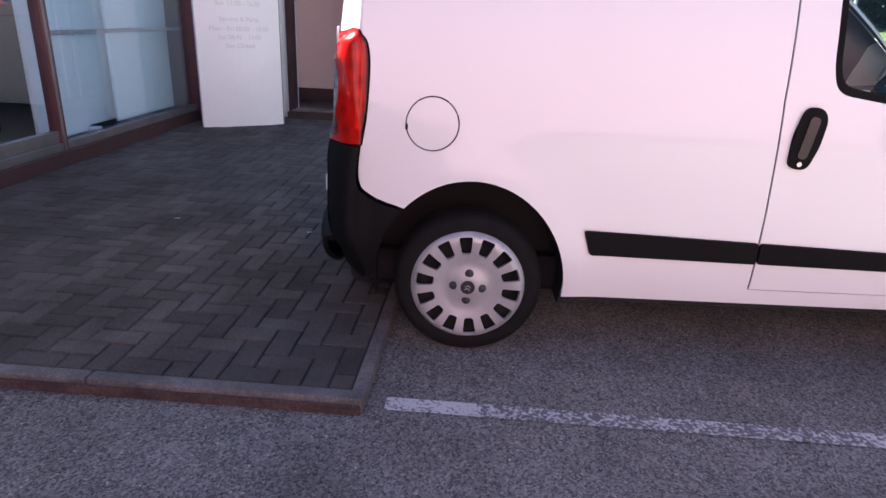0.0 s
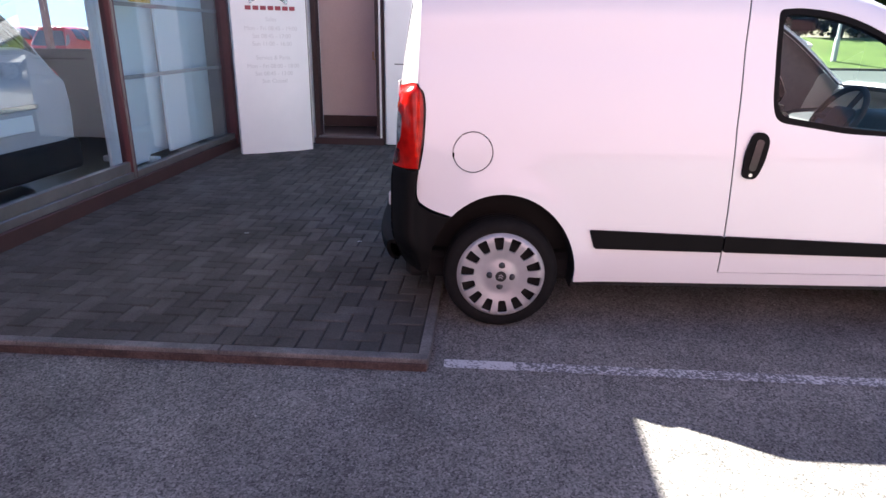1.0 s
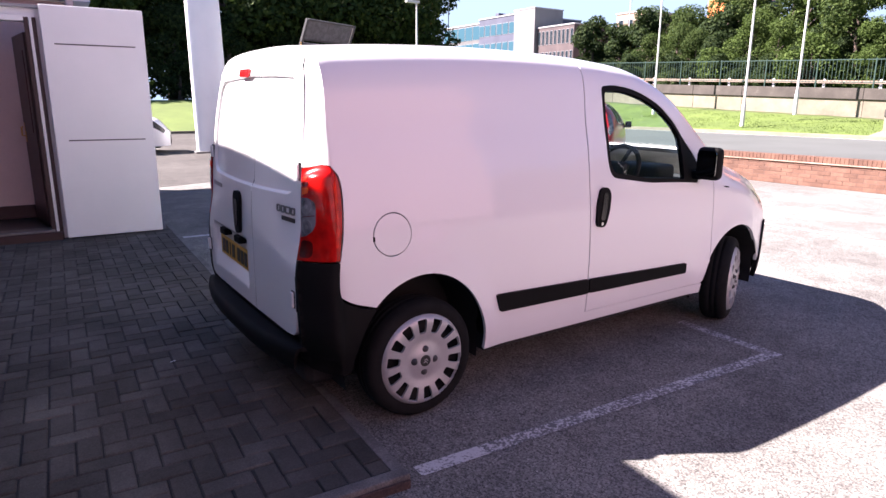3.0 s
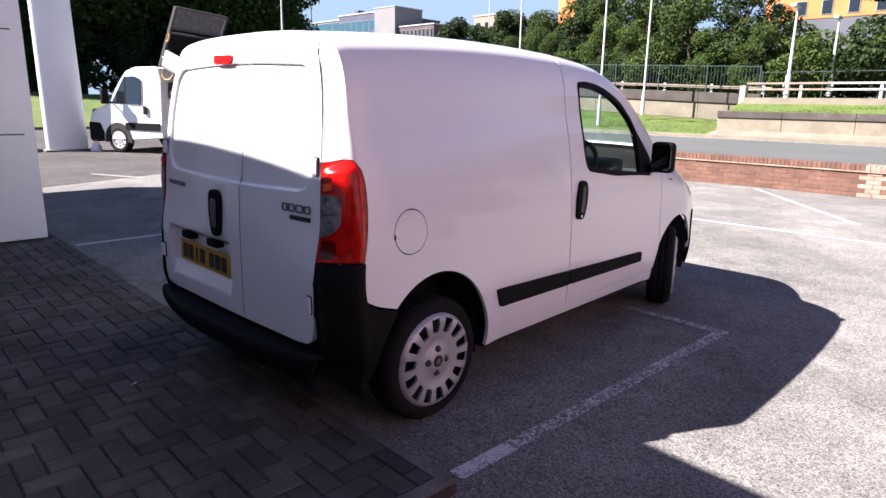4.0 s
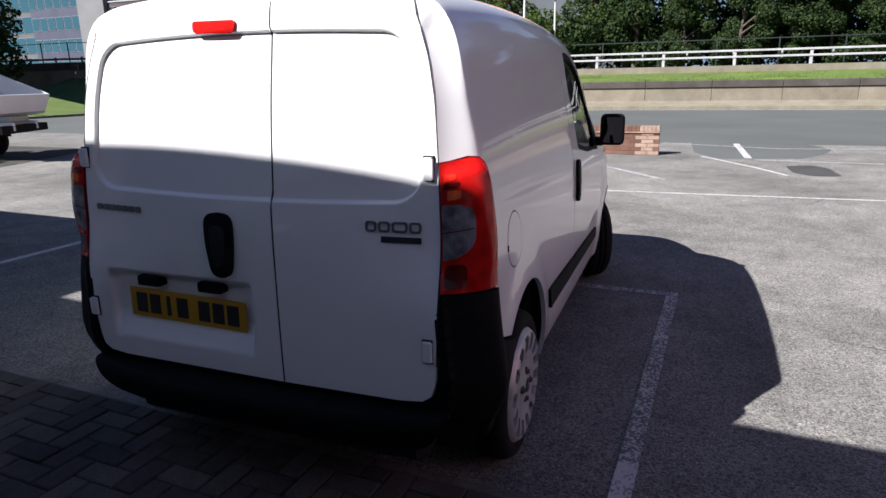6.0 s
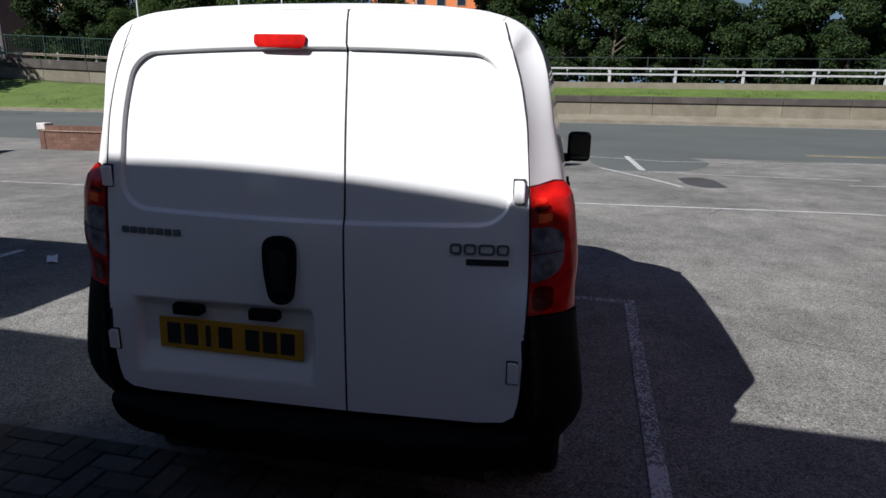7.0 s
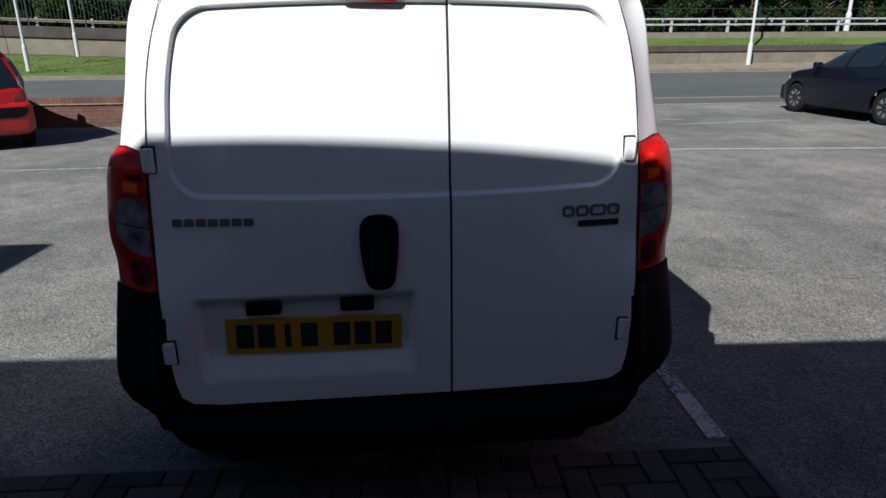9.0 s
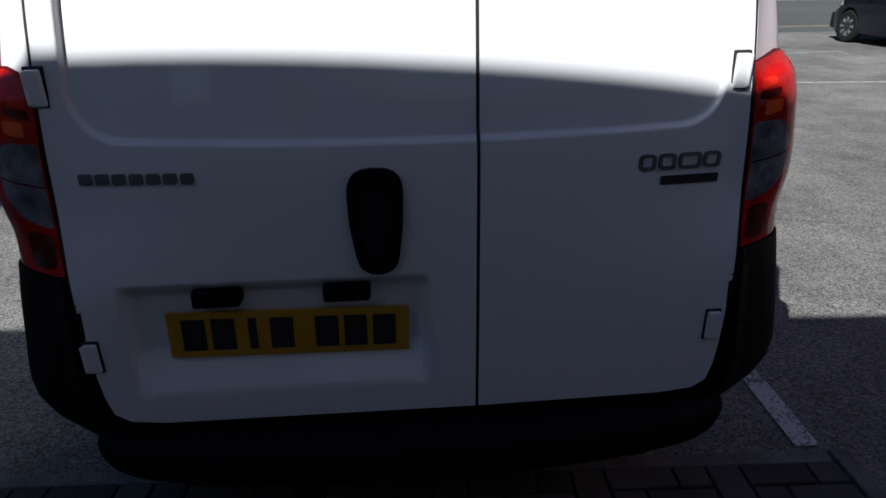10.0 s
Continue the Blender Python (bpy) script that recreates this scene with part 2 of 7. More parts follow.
DOOR_BROWN = grain(principled("door_brown", (0.05, 0.025, 0.02), 0.45), 3.0, [(0.3, (0.04, 0.02, 0.016)), (0.7, (0.07, 0.035, 0.028))])
BRASS = principled("brass", (0.55, 0.33, 0.12), 0.3, 1.0)
SIGN_GREY = principled("sign_grey", grey(0.62), 0.5)
SIGN_RED = principled("sign_red", (0.26, 0.008, 0.03), 0.4)
CHROME_BLUE = principled("emblem_chrome", (0.42, 0.47, 0.60), 0.15, 1.0)
MORTAR = grain(principled("mortar", (0.12, 0.07, 0.055), 0.95), 3.0, [(0.3, (0.075, 0.044, 0.036)), (0.7, (0.150, 0.092, 0.072))], fine=40.0, bump=0.3, distance=0.004)
WHITEWASH = grain(principled("whitewash", grey(0.6), 0.85), 7.0, [(0.3, (0.30, 0.24, 0.20)), (0.55, grey(0.62, (1, 0.97, 0.92)))], detail=8.0, rough=0.7, fine=60.0, bump=0.4, distance=0.004)
BRICK_PALE = grain(principled("brick_pale", (0.5, 0.32, 0.24), 0.9), 5.0, [(0.36, (0.18, 0.105, 0.076)), (0.6, (0.36, 0.27, 0.205))], detail=8.0, rough=0.7, fine=60.0, bump=0.5, distance=0.006)
COPING = grain(principled("coping", grey(0.16), 0.9), 1.2, [(0.3, grey(0.03, (1, 0.84, 0.72))), (0.6, grey(0.072, (1, 0.86, 0.74))), (0.72, grey(0.16, (1, 0.92, 0.82)))], fine=20.0, bump=0.5, distance=0.015)
RAIL_WHITE = grain(principled("rail_white", grey(0.4), 0.6), 2.0, [(0.3, grey(0.30)), (0.7, grey(0.44))])
RAIL_RUST = grain(principled("rail_rust", (0.25, 0.18, 0.13), 0.75), 1.5, [(0.3, (0.16, 0.10, 0.07)), (0.7, (0.34, 0.27, 0.21))], detail=8.0, fine=30.0)
FENCE_GREEN = principled("fence_green", (0.014, 0.042, 0.033), 0.5)
FENCE_DARK = principled("fence_dark", (0.012, 0.02, 0.018), 0.6)
CAR_GLASS = principled("car_glass", (0.012, 0.016, 0.018), 0.06, Coat_Weight=1.0, Coat_Roughness=0.02)
NAVY_PAINT = principled("navy_paint", (0.004, 0.005, 0.011), 0.3, Specular_IOR_Level=0.2, Coat_Weight=0.4, Coat_Roughness=0.04)
ROPE_YELLOW = principled("rope_yellow", (0.55, 0.33, 0.08), 0.6)
MESH_GREY = grain(principled("mesh_grey", grey(0.16), 0.8), 9.0, [(0.3, grey(0.05)), (0.7, grey(0.17))], fine=45.0)
DARK_STEEL = principled("dark_steel", grey(0.05), 0.6)
PAPER = principled("paper", grey(0.7), 0.8)
COLUMN = principled("column_grey", grey(0.55), 0.5)
ORANGE = grain(principled("orange_render", (0.6, 0.18, 0.05), 0.8), 0.5, [(0.3, (0.55, 0.16, 0.045)), (0.7, (0.66, 0.21, 0.06))])
GREY_BLUE = grain(principled("grey_blue", (0.08, 0.09, 0.105), 0.6), 0.4, [(0.3, (0.062, 0.07, 0.082)), (0.7, (0.088, 0.098, 0.115))])
PALE_GREY = grain(principled("pale_grey", grey(0.3), 0.8), 0.3, [(0.3, grey(0.085)), (0.7, grey(0.115))])
WINDOW_FRAME = principled("window_frame", grey(0.25), 0.5)
NAVY_WALL = grain(principled("navy_wall", (0.05, 0.055, 0.085), 0.6), 0.4, [(0.3, (0.040, 0.045, 0.072)), (0.7, (0.062, 0.068, 0.100))])
TOWER_GREY = grain(principled("tower_grey", grey(0.24), 0.8), 0.3, [(0.3, grey(0.15)), (0.7, grey(0.19))])
BROWN_WALL = grain(principled("brown_wall", (0.07, 0.05, 0.05), 0.8), 0.4, [(0.3, (0.055, 0.040, 0.042)), (0.7, (0.085, 0.062, 0.060))])
SKY_GLASS = principled("sky_glass", (0.03, 0.085, 0.11), 0.1, 0.0, Coat_Weight=1.0)


def foliage(name, stops):
    """Leaves that differ one from another."""
    m = principled(name, stops[0][1], 0.75, Specular_IOR_Level=0.2)
    b = m.node_tree.nodes["Principled BSDF"]
    g = add(m, "ShaderNodeNewGeometry")
    r = add(m, "ShaderNodeValToRGB")
    e = r.color_ramp.elements
    while len(e) < len(stops):
        e.new(0.5)
    for k, (at, c) in enumerate(stops):
        e[k].position, e[k].color = at, (*c, 1)
    link(m, g.outputs["Random Per Island"], r.inputs[0])
    link(m, r.outputs[0], b.inputs["Base Color"])
    through_leaf = add(m, "ShaderNodeBsdfTranslucent")
    link(m, r.outputs[0], through_leaf.inputs["Color"])
    both = add(m, "ShaderNodeMixShader")
    both.inputs[0].default_value = 0.35
    link(m, b.outputs[0], both.inputs[1])
    link(m, through_leaf.outputs[0], both.inputs[2])
    link(m, both.outputs[0], m.node_tree.nodes["Material Output"].inputs[0])
    return m


LEAF = foliage("leaf", [(0.0, (0.024, 0.046, 0.010)), (0.6, (0.046, 0.076, 0.017)), (1.0, (0.082, 0.115, 0.028))])
LEAF_DARK = foliage("leaf_dark", [(0.0, (0.012, 0.026, 0.008)), (0.6, (0.028, 0.05, 0.014)), (1.0, (0.055, 0.08, 0.022))])
LEAF_BRIGHT = foliage("leaf_bright", [(0.0, (0.036, 0.062, 0.012)), (0.6, (0.062, 0.100, 0.020)), (1.0, (0.100, 0.145, 0.034))])


def varied(m, amount):
    """Pieces of one kind differ a little in brightness."""
    b = m.node_tree.nodes["Principled BSDF"]
    source = b.inputs["Base Color"].links[0].from_socket
    o = add(m, "ShaderNodeObjectInfo")
    g = add(m, "ShaderNodeNewGeometry")
    s = add(m, "ShaderNodeMath", operation="ADD")
    link(m, o.outputs["Random"], s.inputs[0])
    link(m, g.outputs["Random Per Island"], s.inputs[1])
    fr = add(m, "ShaderNodeMath", operation="FRACT")
    link(m, s.outputs[0], fr.inputs[0])
    span = add(m, "ShaderNodeMapRange")
    span.inputs[3].default_value, span.inputs[4].default_value = 1 - amount, 1 + amount
    link(m, fr.outputs[0], span.inputs[0])
    mul = add(m, "ShaderNodeVectorMath", operation="SCALE")
    link(m, source, mul.inputs[0])
    link(m, span.outputs[0], mul.inputs["Scale"])
    link(m, mul.outputs[0], b.inputs["Base Color"])
    return m


varied(PAVER, 0.28)
varied(BRICK, 0.16)
varied(CONCRETE, 0.12)
# for the unseen block that throws pink fill light on the van
PINK_BOUNCE = grain(principled("pink_bounce", (0.66, 0.42, 0.42), 0.85), 0.8, [(0.3, (0.36, 0.225, 0.255)), (0.7, (0.43, 0.275, 0.31))], fine=30.0, bump=0.2, distance=0.004)


def glow_sheet(name, colour, low, high):
    """A glowing sheet that brightens the sky near the horizon, thinning out upwards."""
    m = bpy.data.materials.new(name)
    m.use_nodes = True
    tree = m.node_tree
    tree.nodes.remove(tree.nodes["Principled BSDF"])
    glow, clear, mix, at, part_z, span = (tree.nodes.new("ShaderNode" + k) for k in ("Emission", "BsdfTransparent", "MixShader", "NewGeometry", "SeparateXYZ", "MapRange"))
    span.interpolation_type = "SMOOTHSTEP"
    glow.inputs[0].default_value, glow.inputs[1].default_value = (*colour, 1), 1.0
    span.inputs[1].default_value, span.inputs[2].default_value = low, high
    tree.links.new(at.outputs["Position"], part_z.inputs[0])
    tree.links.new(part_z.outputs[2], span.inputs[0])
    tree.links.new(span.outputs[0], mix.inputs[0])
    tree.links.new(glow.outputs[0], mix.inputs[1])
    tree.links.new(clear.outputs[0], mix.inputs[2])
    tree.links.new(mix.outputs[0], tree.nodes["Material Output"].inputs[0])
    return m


HORIZON_GLOW = glow_sheet("horizon_glow", (0.125, 0.165, 0.20), 60.0, 125.0)

# ---- mesh tools ----
def mesh_of(name, bm, material, smooth=False):
    me = bpy.data.meshes.new(name)
    bm.to_mesh(me)
    bm.free()
    for m in (material if isinstance(material, (list, tuple)) else [material]):
        me.materials.append(m)
    if smooth:
        me.polygons.foreach_set("use_smooth", [True] * len(me.polygons))
    return me


def part(name, bm, material, parent=None, label="", smooth=False, m=None):
    ob = new(name, mesh_of(name, bm, material, smooth))
    if m is not None:
        ob.matrix_basis = m
    if parent is not None:
        ob.parent = parent
    return tagged(ob, label) if label else ob


def thing(name, m=None, label="", category="", group="", kind=""):
    ob = new(name)
    ob.empty_display_size = 0.1
    if m is not None:
        ob.matrix_basis = m
    return tagged(ob, label, category, group, kind)


def box(x0, x1, y0, y1, z0, z1, bevel=0.0, bm=None, segments=1, m=None):
    """A box between the given bounds, bevelled; into bm if given."""
    own = bmesh.new()
    bmesh.ops.create_cube(own, size=1.0)
    for v in own.verts:
        v.co = Vector(((x0, x1)[v.co.x > 0], (y0, y1)[v.co.y > 0], (z0, z1)[v.co.z > 0]))
    if bevel:
        bmesh.ops.bevel(own, geom=own.edges[:], offset=bevel, segments=segments, affect="EDGES", profile=0.6)
    if m is not None:
        own.transform(m)
    return own if bm is None else join(bm, own)


def join(bm, own):
    me = bpy.data.meshes.new("joined")
    own.to_mesh(me)
    own.free()
    bm.from_mesh(me)
    bpy.data.meshes.remove(me)
    return bm


def prism(points, lo, hi, axis="z", bevel=0.0, bm=None):
    """A flat outline, drawn out from lo to hi along an axis. x: (y, z), y: (x, z), z: (x, y)."""
    own = bmesh.new()
    put = {"x": lambda a, b, c: (c, a, b), "y": lambda a, b, c: (a, c, b), "z": lambda a, b, c: (a, b, c)}[axis]
    low = [own.verts.new(put(a, b, lo)) for a, b in points]
    high = [own.verts.new(put(a, b, hi)) for a, b in points]
    own.faces.new(low), own.faces.new(high)
    for k in range(len(points)):
        own.faces.new((low[k - 1], low[k], high[k], high[k - 1]))
    bmesh.ops.recalc_face_normals(own, faces=own.faces[:])
    if bevel:
        bmesh.ops.bevel(own, geom=own.edges[:], offset=bevel, segments=2, affect="EDGES", profile=0.6)
    return own if bm is None else join(bm, own)


def lathe(profile, steps=32, axis="z", bm=None, m=None):
    """Turns an outline of (radius, height) round an axis."""
    own = bmesh.new()
    put = {"x": lambda a, b, h: (h, a, b), "y": lambda a, b, h: (a, h, b), "z": lambda a, b, h: (a, b, h)}[axis]
    rings = []
    for r, h in profile:
        if r < 1e-5:
            rings.append([own.verts.new(put(0, 0, h))])
        else:
            rings.append([own.verts.new(put(r * math.cos(k * math.tau / steps), r * math.sin(k * math.tau / steps), h)) for k in range(steps)])
    for a, b in zip(rings, rings[1:]):
        for k in range(steps):
            loop = [a[k % len(a)], a[(k + 1) % len(a)], b[(k + 1) % len(b)], b[k % len(b)]]
            loop = [v for n, v in enumerate(loop) if v not in loop[:n]]
            if len(loop) > 2:
                own.faces.new(loop)
    bmesh.ops.recalc_face_normals(own, faces=own.faces[:])
    if m is not None:
        own.transform(m)
    return own if bm is None else join(bm, own)


def tube(points, radius, sides=8, bm=None, closed=False):
    """A round bar along points; radius a number or one for each point."""
    own = bmesh.new()
    pts = [Vector(p) for p in points]
    rings = []
    for k, p in enumerate(pts):
        before = pts[k - 1] if (k or closed) else p
        after = pts[(k + 1) % len(pts)] if (k < len(pts) - 1 or closed) else p
        way = (after - before).normalized()
        side = way.cross(Vector((0, 0, 1)) if abs(way.z) < 0.9 else Vector((1, 0, 0))).normalized()
        up = side.cross(way)
        r = radius[k] if isinstance(radius, (list, tuple)) else radius
        rings.append([own.verts.new(p + r * (math.cos(a * math.tau / sides) * side + math.sin(a * math.tau / sides) * up)) for a in range(sides)])
    pairs = list(zip(rings, rings[1:])) + ([(rings[-1], rings[0])] if closed else [])
    for a, b in pairs:
        for k in range(sides):
            own.faces.new((a[k], a[(k + 1) % sides], b[(k + 1) % sides], b[k]))
    if not closed:
        own.faces.new(rings[0]), own.faces.new(rings[-1])
    bmesh.ops.recalc_face_normals(own, faces=own.faces[:])
    return own if bm is None else join(bm, own)


SITE = pose(0, 0, 0, 0, 0, -3.0)

# ---- curved panels ----
def inside(points, loops):
    """Which of the points lie within the loops, even-odd."""
    p = np.asarray(points)
    odd = np.zeros(len(p), bool)
    for loop in loops:
        a = np.asarray(loop)
        b = np.roll(a, -1, 0)
        for (x0, y0), (x1, y1) in zip(a, b):
            if y0 == y1:
                continue
            hit = ((y0 > p[:, 1]) != (y1 > p[:, 1])) & (p[:, 0] < (x1 - x0) * (p[:, 1] - y0) / (y1 - y0) + x0)
            odd ^= hit
    return odd


def dense(loop, step):
    out = []
    for (x0, y0), (x1, y1) in zip(loop, list(loop[1:]) + [loop[0]]):
        n = max(1, math.ceil(math.hypot(x1 - x0, y1 - y0) / step))
        out += [(x0 + (x1 - x0) * k / n, y0 + (y1 - y0) * k / n) for k in range(n)]
    return out


def rounded(points, radius, n=5):
    """A closed outline with its corners rounded off."""
    out = []
    for k in range(len(points)):
        a, b, c = (Vector(points[(k + j) % len(points)]) for j in (-1, 0, 1))
        r = radius[k] if isinstance(radius, (list, tuple)) else radius
        if r <= 0:
            out.append(tuple(b))
            continue
        p, q = b + (a - b).normalized() * min(r, (a - b).length * 0.49), b + (c - b).normalized() * min(r, (c - b).length * 0.49)
        out += [tuple((1 - t) ** 2 * p + 2 * t * (1 - t) * b + t * t * q) for t in (i / n for i in range(n + 1))]
    return out


def ellipse(cx, cy, a, b, n=48, start=0.0, end=math.tau, whole=True):
    return [(cx + a * math.cos(start + (end - start) * k / (n if whole else n - 1)), cy + b * math.sin(start + (end - start) * k / (n if whole else n - 1))) for k in range(n)]


def sheet(loops, f, step, depth=0.015, back=False, us=None, vs=None, creases=()):
    """A curved panel: the region within the loops of (u, v), laid out by f(u, v), with turned-in edges. Returns vertices, faces and normals."""
    from mathutils import geometry
    loops = [dense(loop, step) for loop in loops]
    pts, edges = [], []
    for loop in loops:
        at = len(pts)
        pts += loop
        edges += [(at + k, at + (k + 1) % len(loop)) for k in range(len(loop))]
    rim = np.array(pts)
    for line in creases:
        line = np.array(line)
        ok = inside(line, loops) & (np.linalg.norm(line[:, None] - rim[None], axis=2).min(1) > 0.003)
        at = len(pts)
        where = np.cumsum(ok) - 1 + at
        pts += [tuple(p) for p in line[ok]]
        edges += [(int(where[k]), int(where[k + 1])) for k in range(len(line) - 1) if ok[k] and ok[k + 1]]
    fixed = np.array(pts)
    lo, hi = rim.min(0), rim.max(0)
    us = np.arange(lo[0] + step / 2, hi[0], step) if us is None else np.array([u for u in us if lo[0] < u < hi[0]])
    vs = np.arange(lo[1] + step / 2, hi[1], step) if vs is None else np.array([v for v in vs if lo[1] < v < hi[1]])
    if len(us) and len(vs):
        g = np.stack(np.meshgrid(us, vs), -1).reshape(-1, 2)
        g = g[inside(g, loops)]
        keep = np.ones(len(g), bool)
        for k in range(0, len(fixed), 200):
            keep &= (np.linalg.norm(g[:, None] - fixed[None, k:k + 200], axis=2).min(1) > 0.45 * step)
        pts = pts + [tuple(p) for p in g[keep]]
    verts, _, faces, *_ = geometry.delaunay_2d_cdt([Vector(p) for p in pts], edges, [], 0, 1e-7)
    flat = np.array([(v.x, v.y) for v in verts])
    tri = np.array([t for t in faces if len(t) == 3])
    tri = tri[inside(flat[tri].mean(1), loops)]
    h = 0.002
    co, no = [], []
    for u, v in flat:
        p = f(u, v)
        n = (f(u + h, v) - f(u - h, v)).cross(f(u, v + h) - f(u, v - h))
        co.append(p)
        no.append(n.normalized() if n.length > 1e-12 else Vector((0, -1, 0)))
    out_v, out_n = list(co), list(no)
    out_f = [tuple(int(i) for i in t) for t in tri]
    count = {}
    for t in out_f:
        for a, b in zip(t, t[1:] + t[:1]):
            count[(a, b)] = 1
    border = [(a, b) for a, b in count if (b, a) not in count]
    if depth:
        for a, b in border:
            side = (co[b] - co[a]).cross(no[a]).normalized()
            k = len(out_v)
            out_v += [co[a], co[b], co[b] - no[b] * depth, co[a] - no[a] * depth]
            out_n += [side] * 4
            out_f.append((k + 1, k, k + 3, k + 2))
    if back:
        k = len(out_v)
        out_v += [p - n * depth for p, n in zip(co, no)]
        out_n += [-n for n in no]
        out_f += [tuple(k + i for i in reversed(t)) for t in tri]
    return out_v, out_f, out_n


def mirrored(data):
    v, f, n = data
    flip = Vector((1, -1, 1))
    return [p * flip for p in v], [tuple(reversed(t)) for t in f], [p * flip for p in n]


def panel(name, data, material, parent, label="", m=None):
    v, f, n = data
    me = bpy.data.meshes.new(name)
    me.from_pydata([tuple(p) for p in v], [], [tuple(int(i) for i in t) for t in f])
    for one in (material if isinstance(material, (list, tuple)) else [material]):
        me.materials.append(one)
    me.polygons.foreach_set("use_smooth", [True] * len(me.polygons))
    me.update()
    me.normals_split_custom_set_from_vertices([tuple(p) for p in n])
    ob = new(name, me)
    ob.parent = parent
    if m is not None:
        ob.matrix_basis = m
    return tagged(ob, label) if label else ob


def both_sides(name, data, material, parent, label=""):
    panel(name, data, material, parent, label)
    return panel(name, mirrored(data), material, parent, label)


def eased_curve(points):
    """A smooth curve through points, read by x."""
    xs, ys = np.array(points, float).T
    d = np.gradient(ys, xs)

    def at(x):
        x = min(max(x, xs[0]), xs[-1])
        k = min(int(np.searchsorted(xs, x, side="right")) - 1, len(xs) - 2)
        w = xs[k + 1] - xs[k]
        t = (x - xs[k]) / w
        return float((2 * t ** 3 - 3 * t * t + 1) * ys[k] + (t ** 3 - 2 * t * t + t) * w * d[k] + (3 * t * t - 2 * t ** 3) * ys[k + 1] + (t ** 3 - t * t) * w * d[k + 1])
    return at


def step_up(a, b, x):
    t = min(max((x - a) / (b - a), 0.0), 1.0)
    return t * t * (3 - 2 * t)



# ---- ground, road and markings ----
ground = tagged(part("ground", box(-90, 150, -140, 170, -0.4, 0.0), ASPHALT), "grey worn asphalt of the car park", "ground", kind="structure")
road = tagged(part("road", box(13.4, 29.5, -140, 170, -0.05, 0.012, 0.0), ROAD), "grey asphalt main road", "road", kind="structure")


def strip_paint(points, width, name="road_marking", worn=PAINT, z=0.004):
    """A painted line on the ground."""
    bm = bmesh.new()
    for (x0, y0), (x1, y1) in zip(points, points[1:]):
        way = Vector((x1 - x0, y1 - y0, 0)).normalized()
        side = Vector((-way.y, way.x, 0)) * width / 2
        n = max(2, int((Vector((x1, y1, 0)) - Vector((x0, y0, 0))).length / 0.25))
        low, high = [], []
        for k in range(n + 1):
            p = Vector((x0, y0, z)).lerp(Vector((x1, y1, z)), k / n)
            j = 0.004 * random.uniform(-1, 1)
            low.append(bm.verts.new(p - side * (1 + j)))
            high.append(bm.verts.new(p + side * (1 + j)))
        for k in range(n):
            bm.faces.new((low[k], low[k + 1], high[k + 1], high[k]))
    return tagged(part(name, bm, worn), "worn white painted line on the asphalt", "marking", kind="structure")


def on_site(x, y):
    p = SITE @ Vector((x, y, 0))
    return p.x, p.y


strip_paint([on_site(-0.215, -1.235), on_site(0.12, -1.235)], 0.078)
strip_paint([on_site(0.12, -1.235), on_site(2.30, -1.235)], 0.078, worn=PAINT_FAINT)
strip_paint([on_site(2.26, -1.19), on_site(2.26, -0.55)], 0.08, worn=PAINT_FAINT)
strip_paint([on_site(-0.28, 4.18), on_site(2.3, 4.18)], 0.085)
strip_paint([(6.33, 2.6), (6.42, -2.0), (6.5, -4.6), (6.15, -7.4), (6.0, -14)], 0.07, worn=PAINT_MID)
strip_paint([(6.2, 3.0), (6.1, 9.0)], 0.07, worn=PAINT_FAINT)
strip_paint([(10.5, 1.1), (7.6, -1.1)], 0.10, worn=PAINT_FAINT)
strip_paint([(10.73, -1.68), (9.2, -2.5), (8.4, -2.84)], 0.08, worn=PAINT_MID)
strip_paint([(10.36, -2.55), (10.2, -3.84), (10.08, -6.2)], 0.09, worn=PAINT_FAINT)
strip_paint([(13.35, -2.44), (10.55, -2.47)], 0.13, worn=PAINT_MID, z=0.006)
strip_paint([(13.3, -0.9), (12.4, -3.2), (13.3, -9.0)], 0.08, worn=PAINT_FAINT)
strip_paint([(9.3, -5.7), (9.6, -8.2)], 0.09, worn=PAINT_FAINT)
strip_paint([(2.7, 9.4), (2.2, 10.6)], 0.08, worn=PAINT_FAINT)
strip_paint([(29.2, -120), (29.2, 150)], 0.12, z=0.016)


def patch(corners, material, label, name="asphalt_patch"):
    bm = prism(rounded(corners, 0.12), 0.0, 0.003)
    return tagged(part(name, bm, material), label, "patch", kind="structure")


patch([(13.39, -1.5), (11.4, -1.56), (10.42, -1.96), (10.55, -2.6), (10.66, -3.33), (11.65, -3.9), (12.43, -4.14), (13.39, -3.9)], ROAD, "newer darker grey repair in the asphalt")
patch([(9.57, -2.95), (8.75, -2.96), (8.41, -3.18), (8.5, -3.58), (9.4, -3.55), (9.75, -3.38)], TAR, "dark tar patch in the asphalt")

BROWN_TARMAC = asphalt("brown_tarmac", [(0.3, grey(0.046, (1, 0.93, 0.86))), (0.5, grey(0.066, (1, 0.93, 0.86))), (0.72, grey(0.092, (1, 0.94, 0.87)))], speck=120.0)
tagged(part("ground_tarmac", prism([(-4.0, 7.35), (1.33, 9.17), (3.95, 10.16), (9.5, 12.2), (9.5, 29.3), (-4.0, 29.3)], 0.0, 0.0035), BROWN_TARMAC), "older brown tarmac at the far end of the yard", "ground", kind="structure")


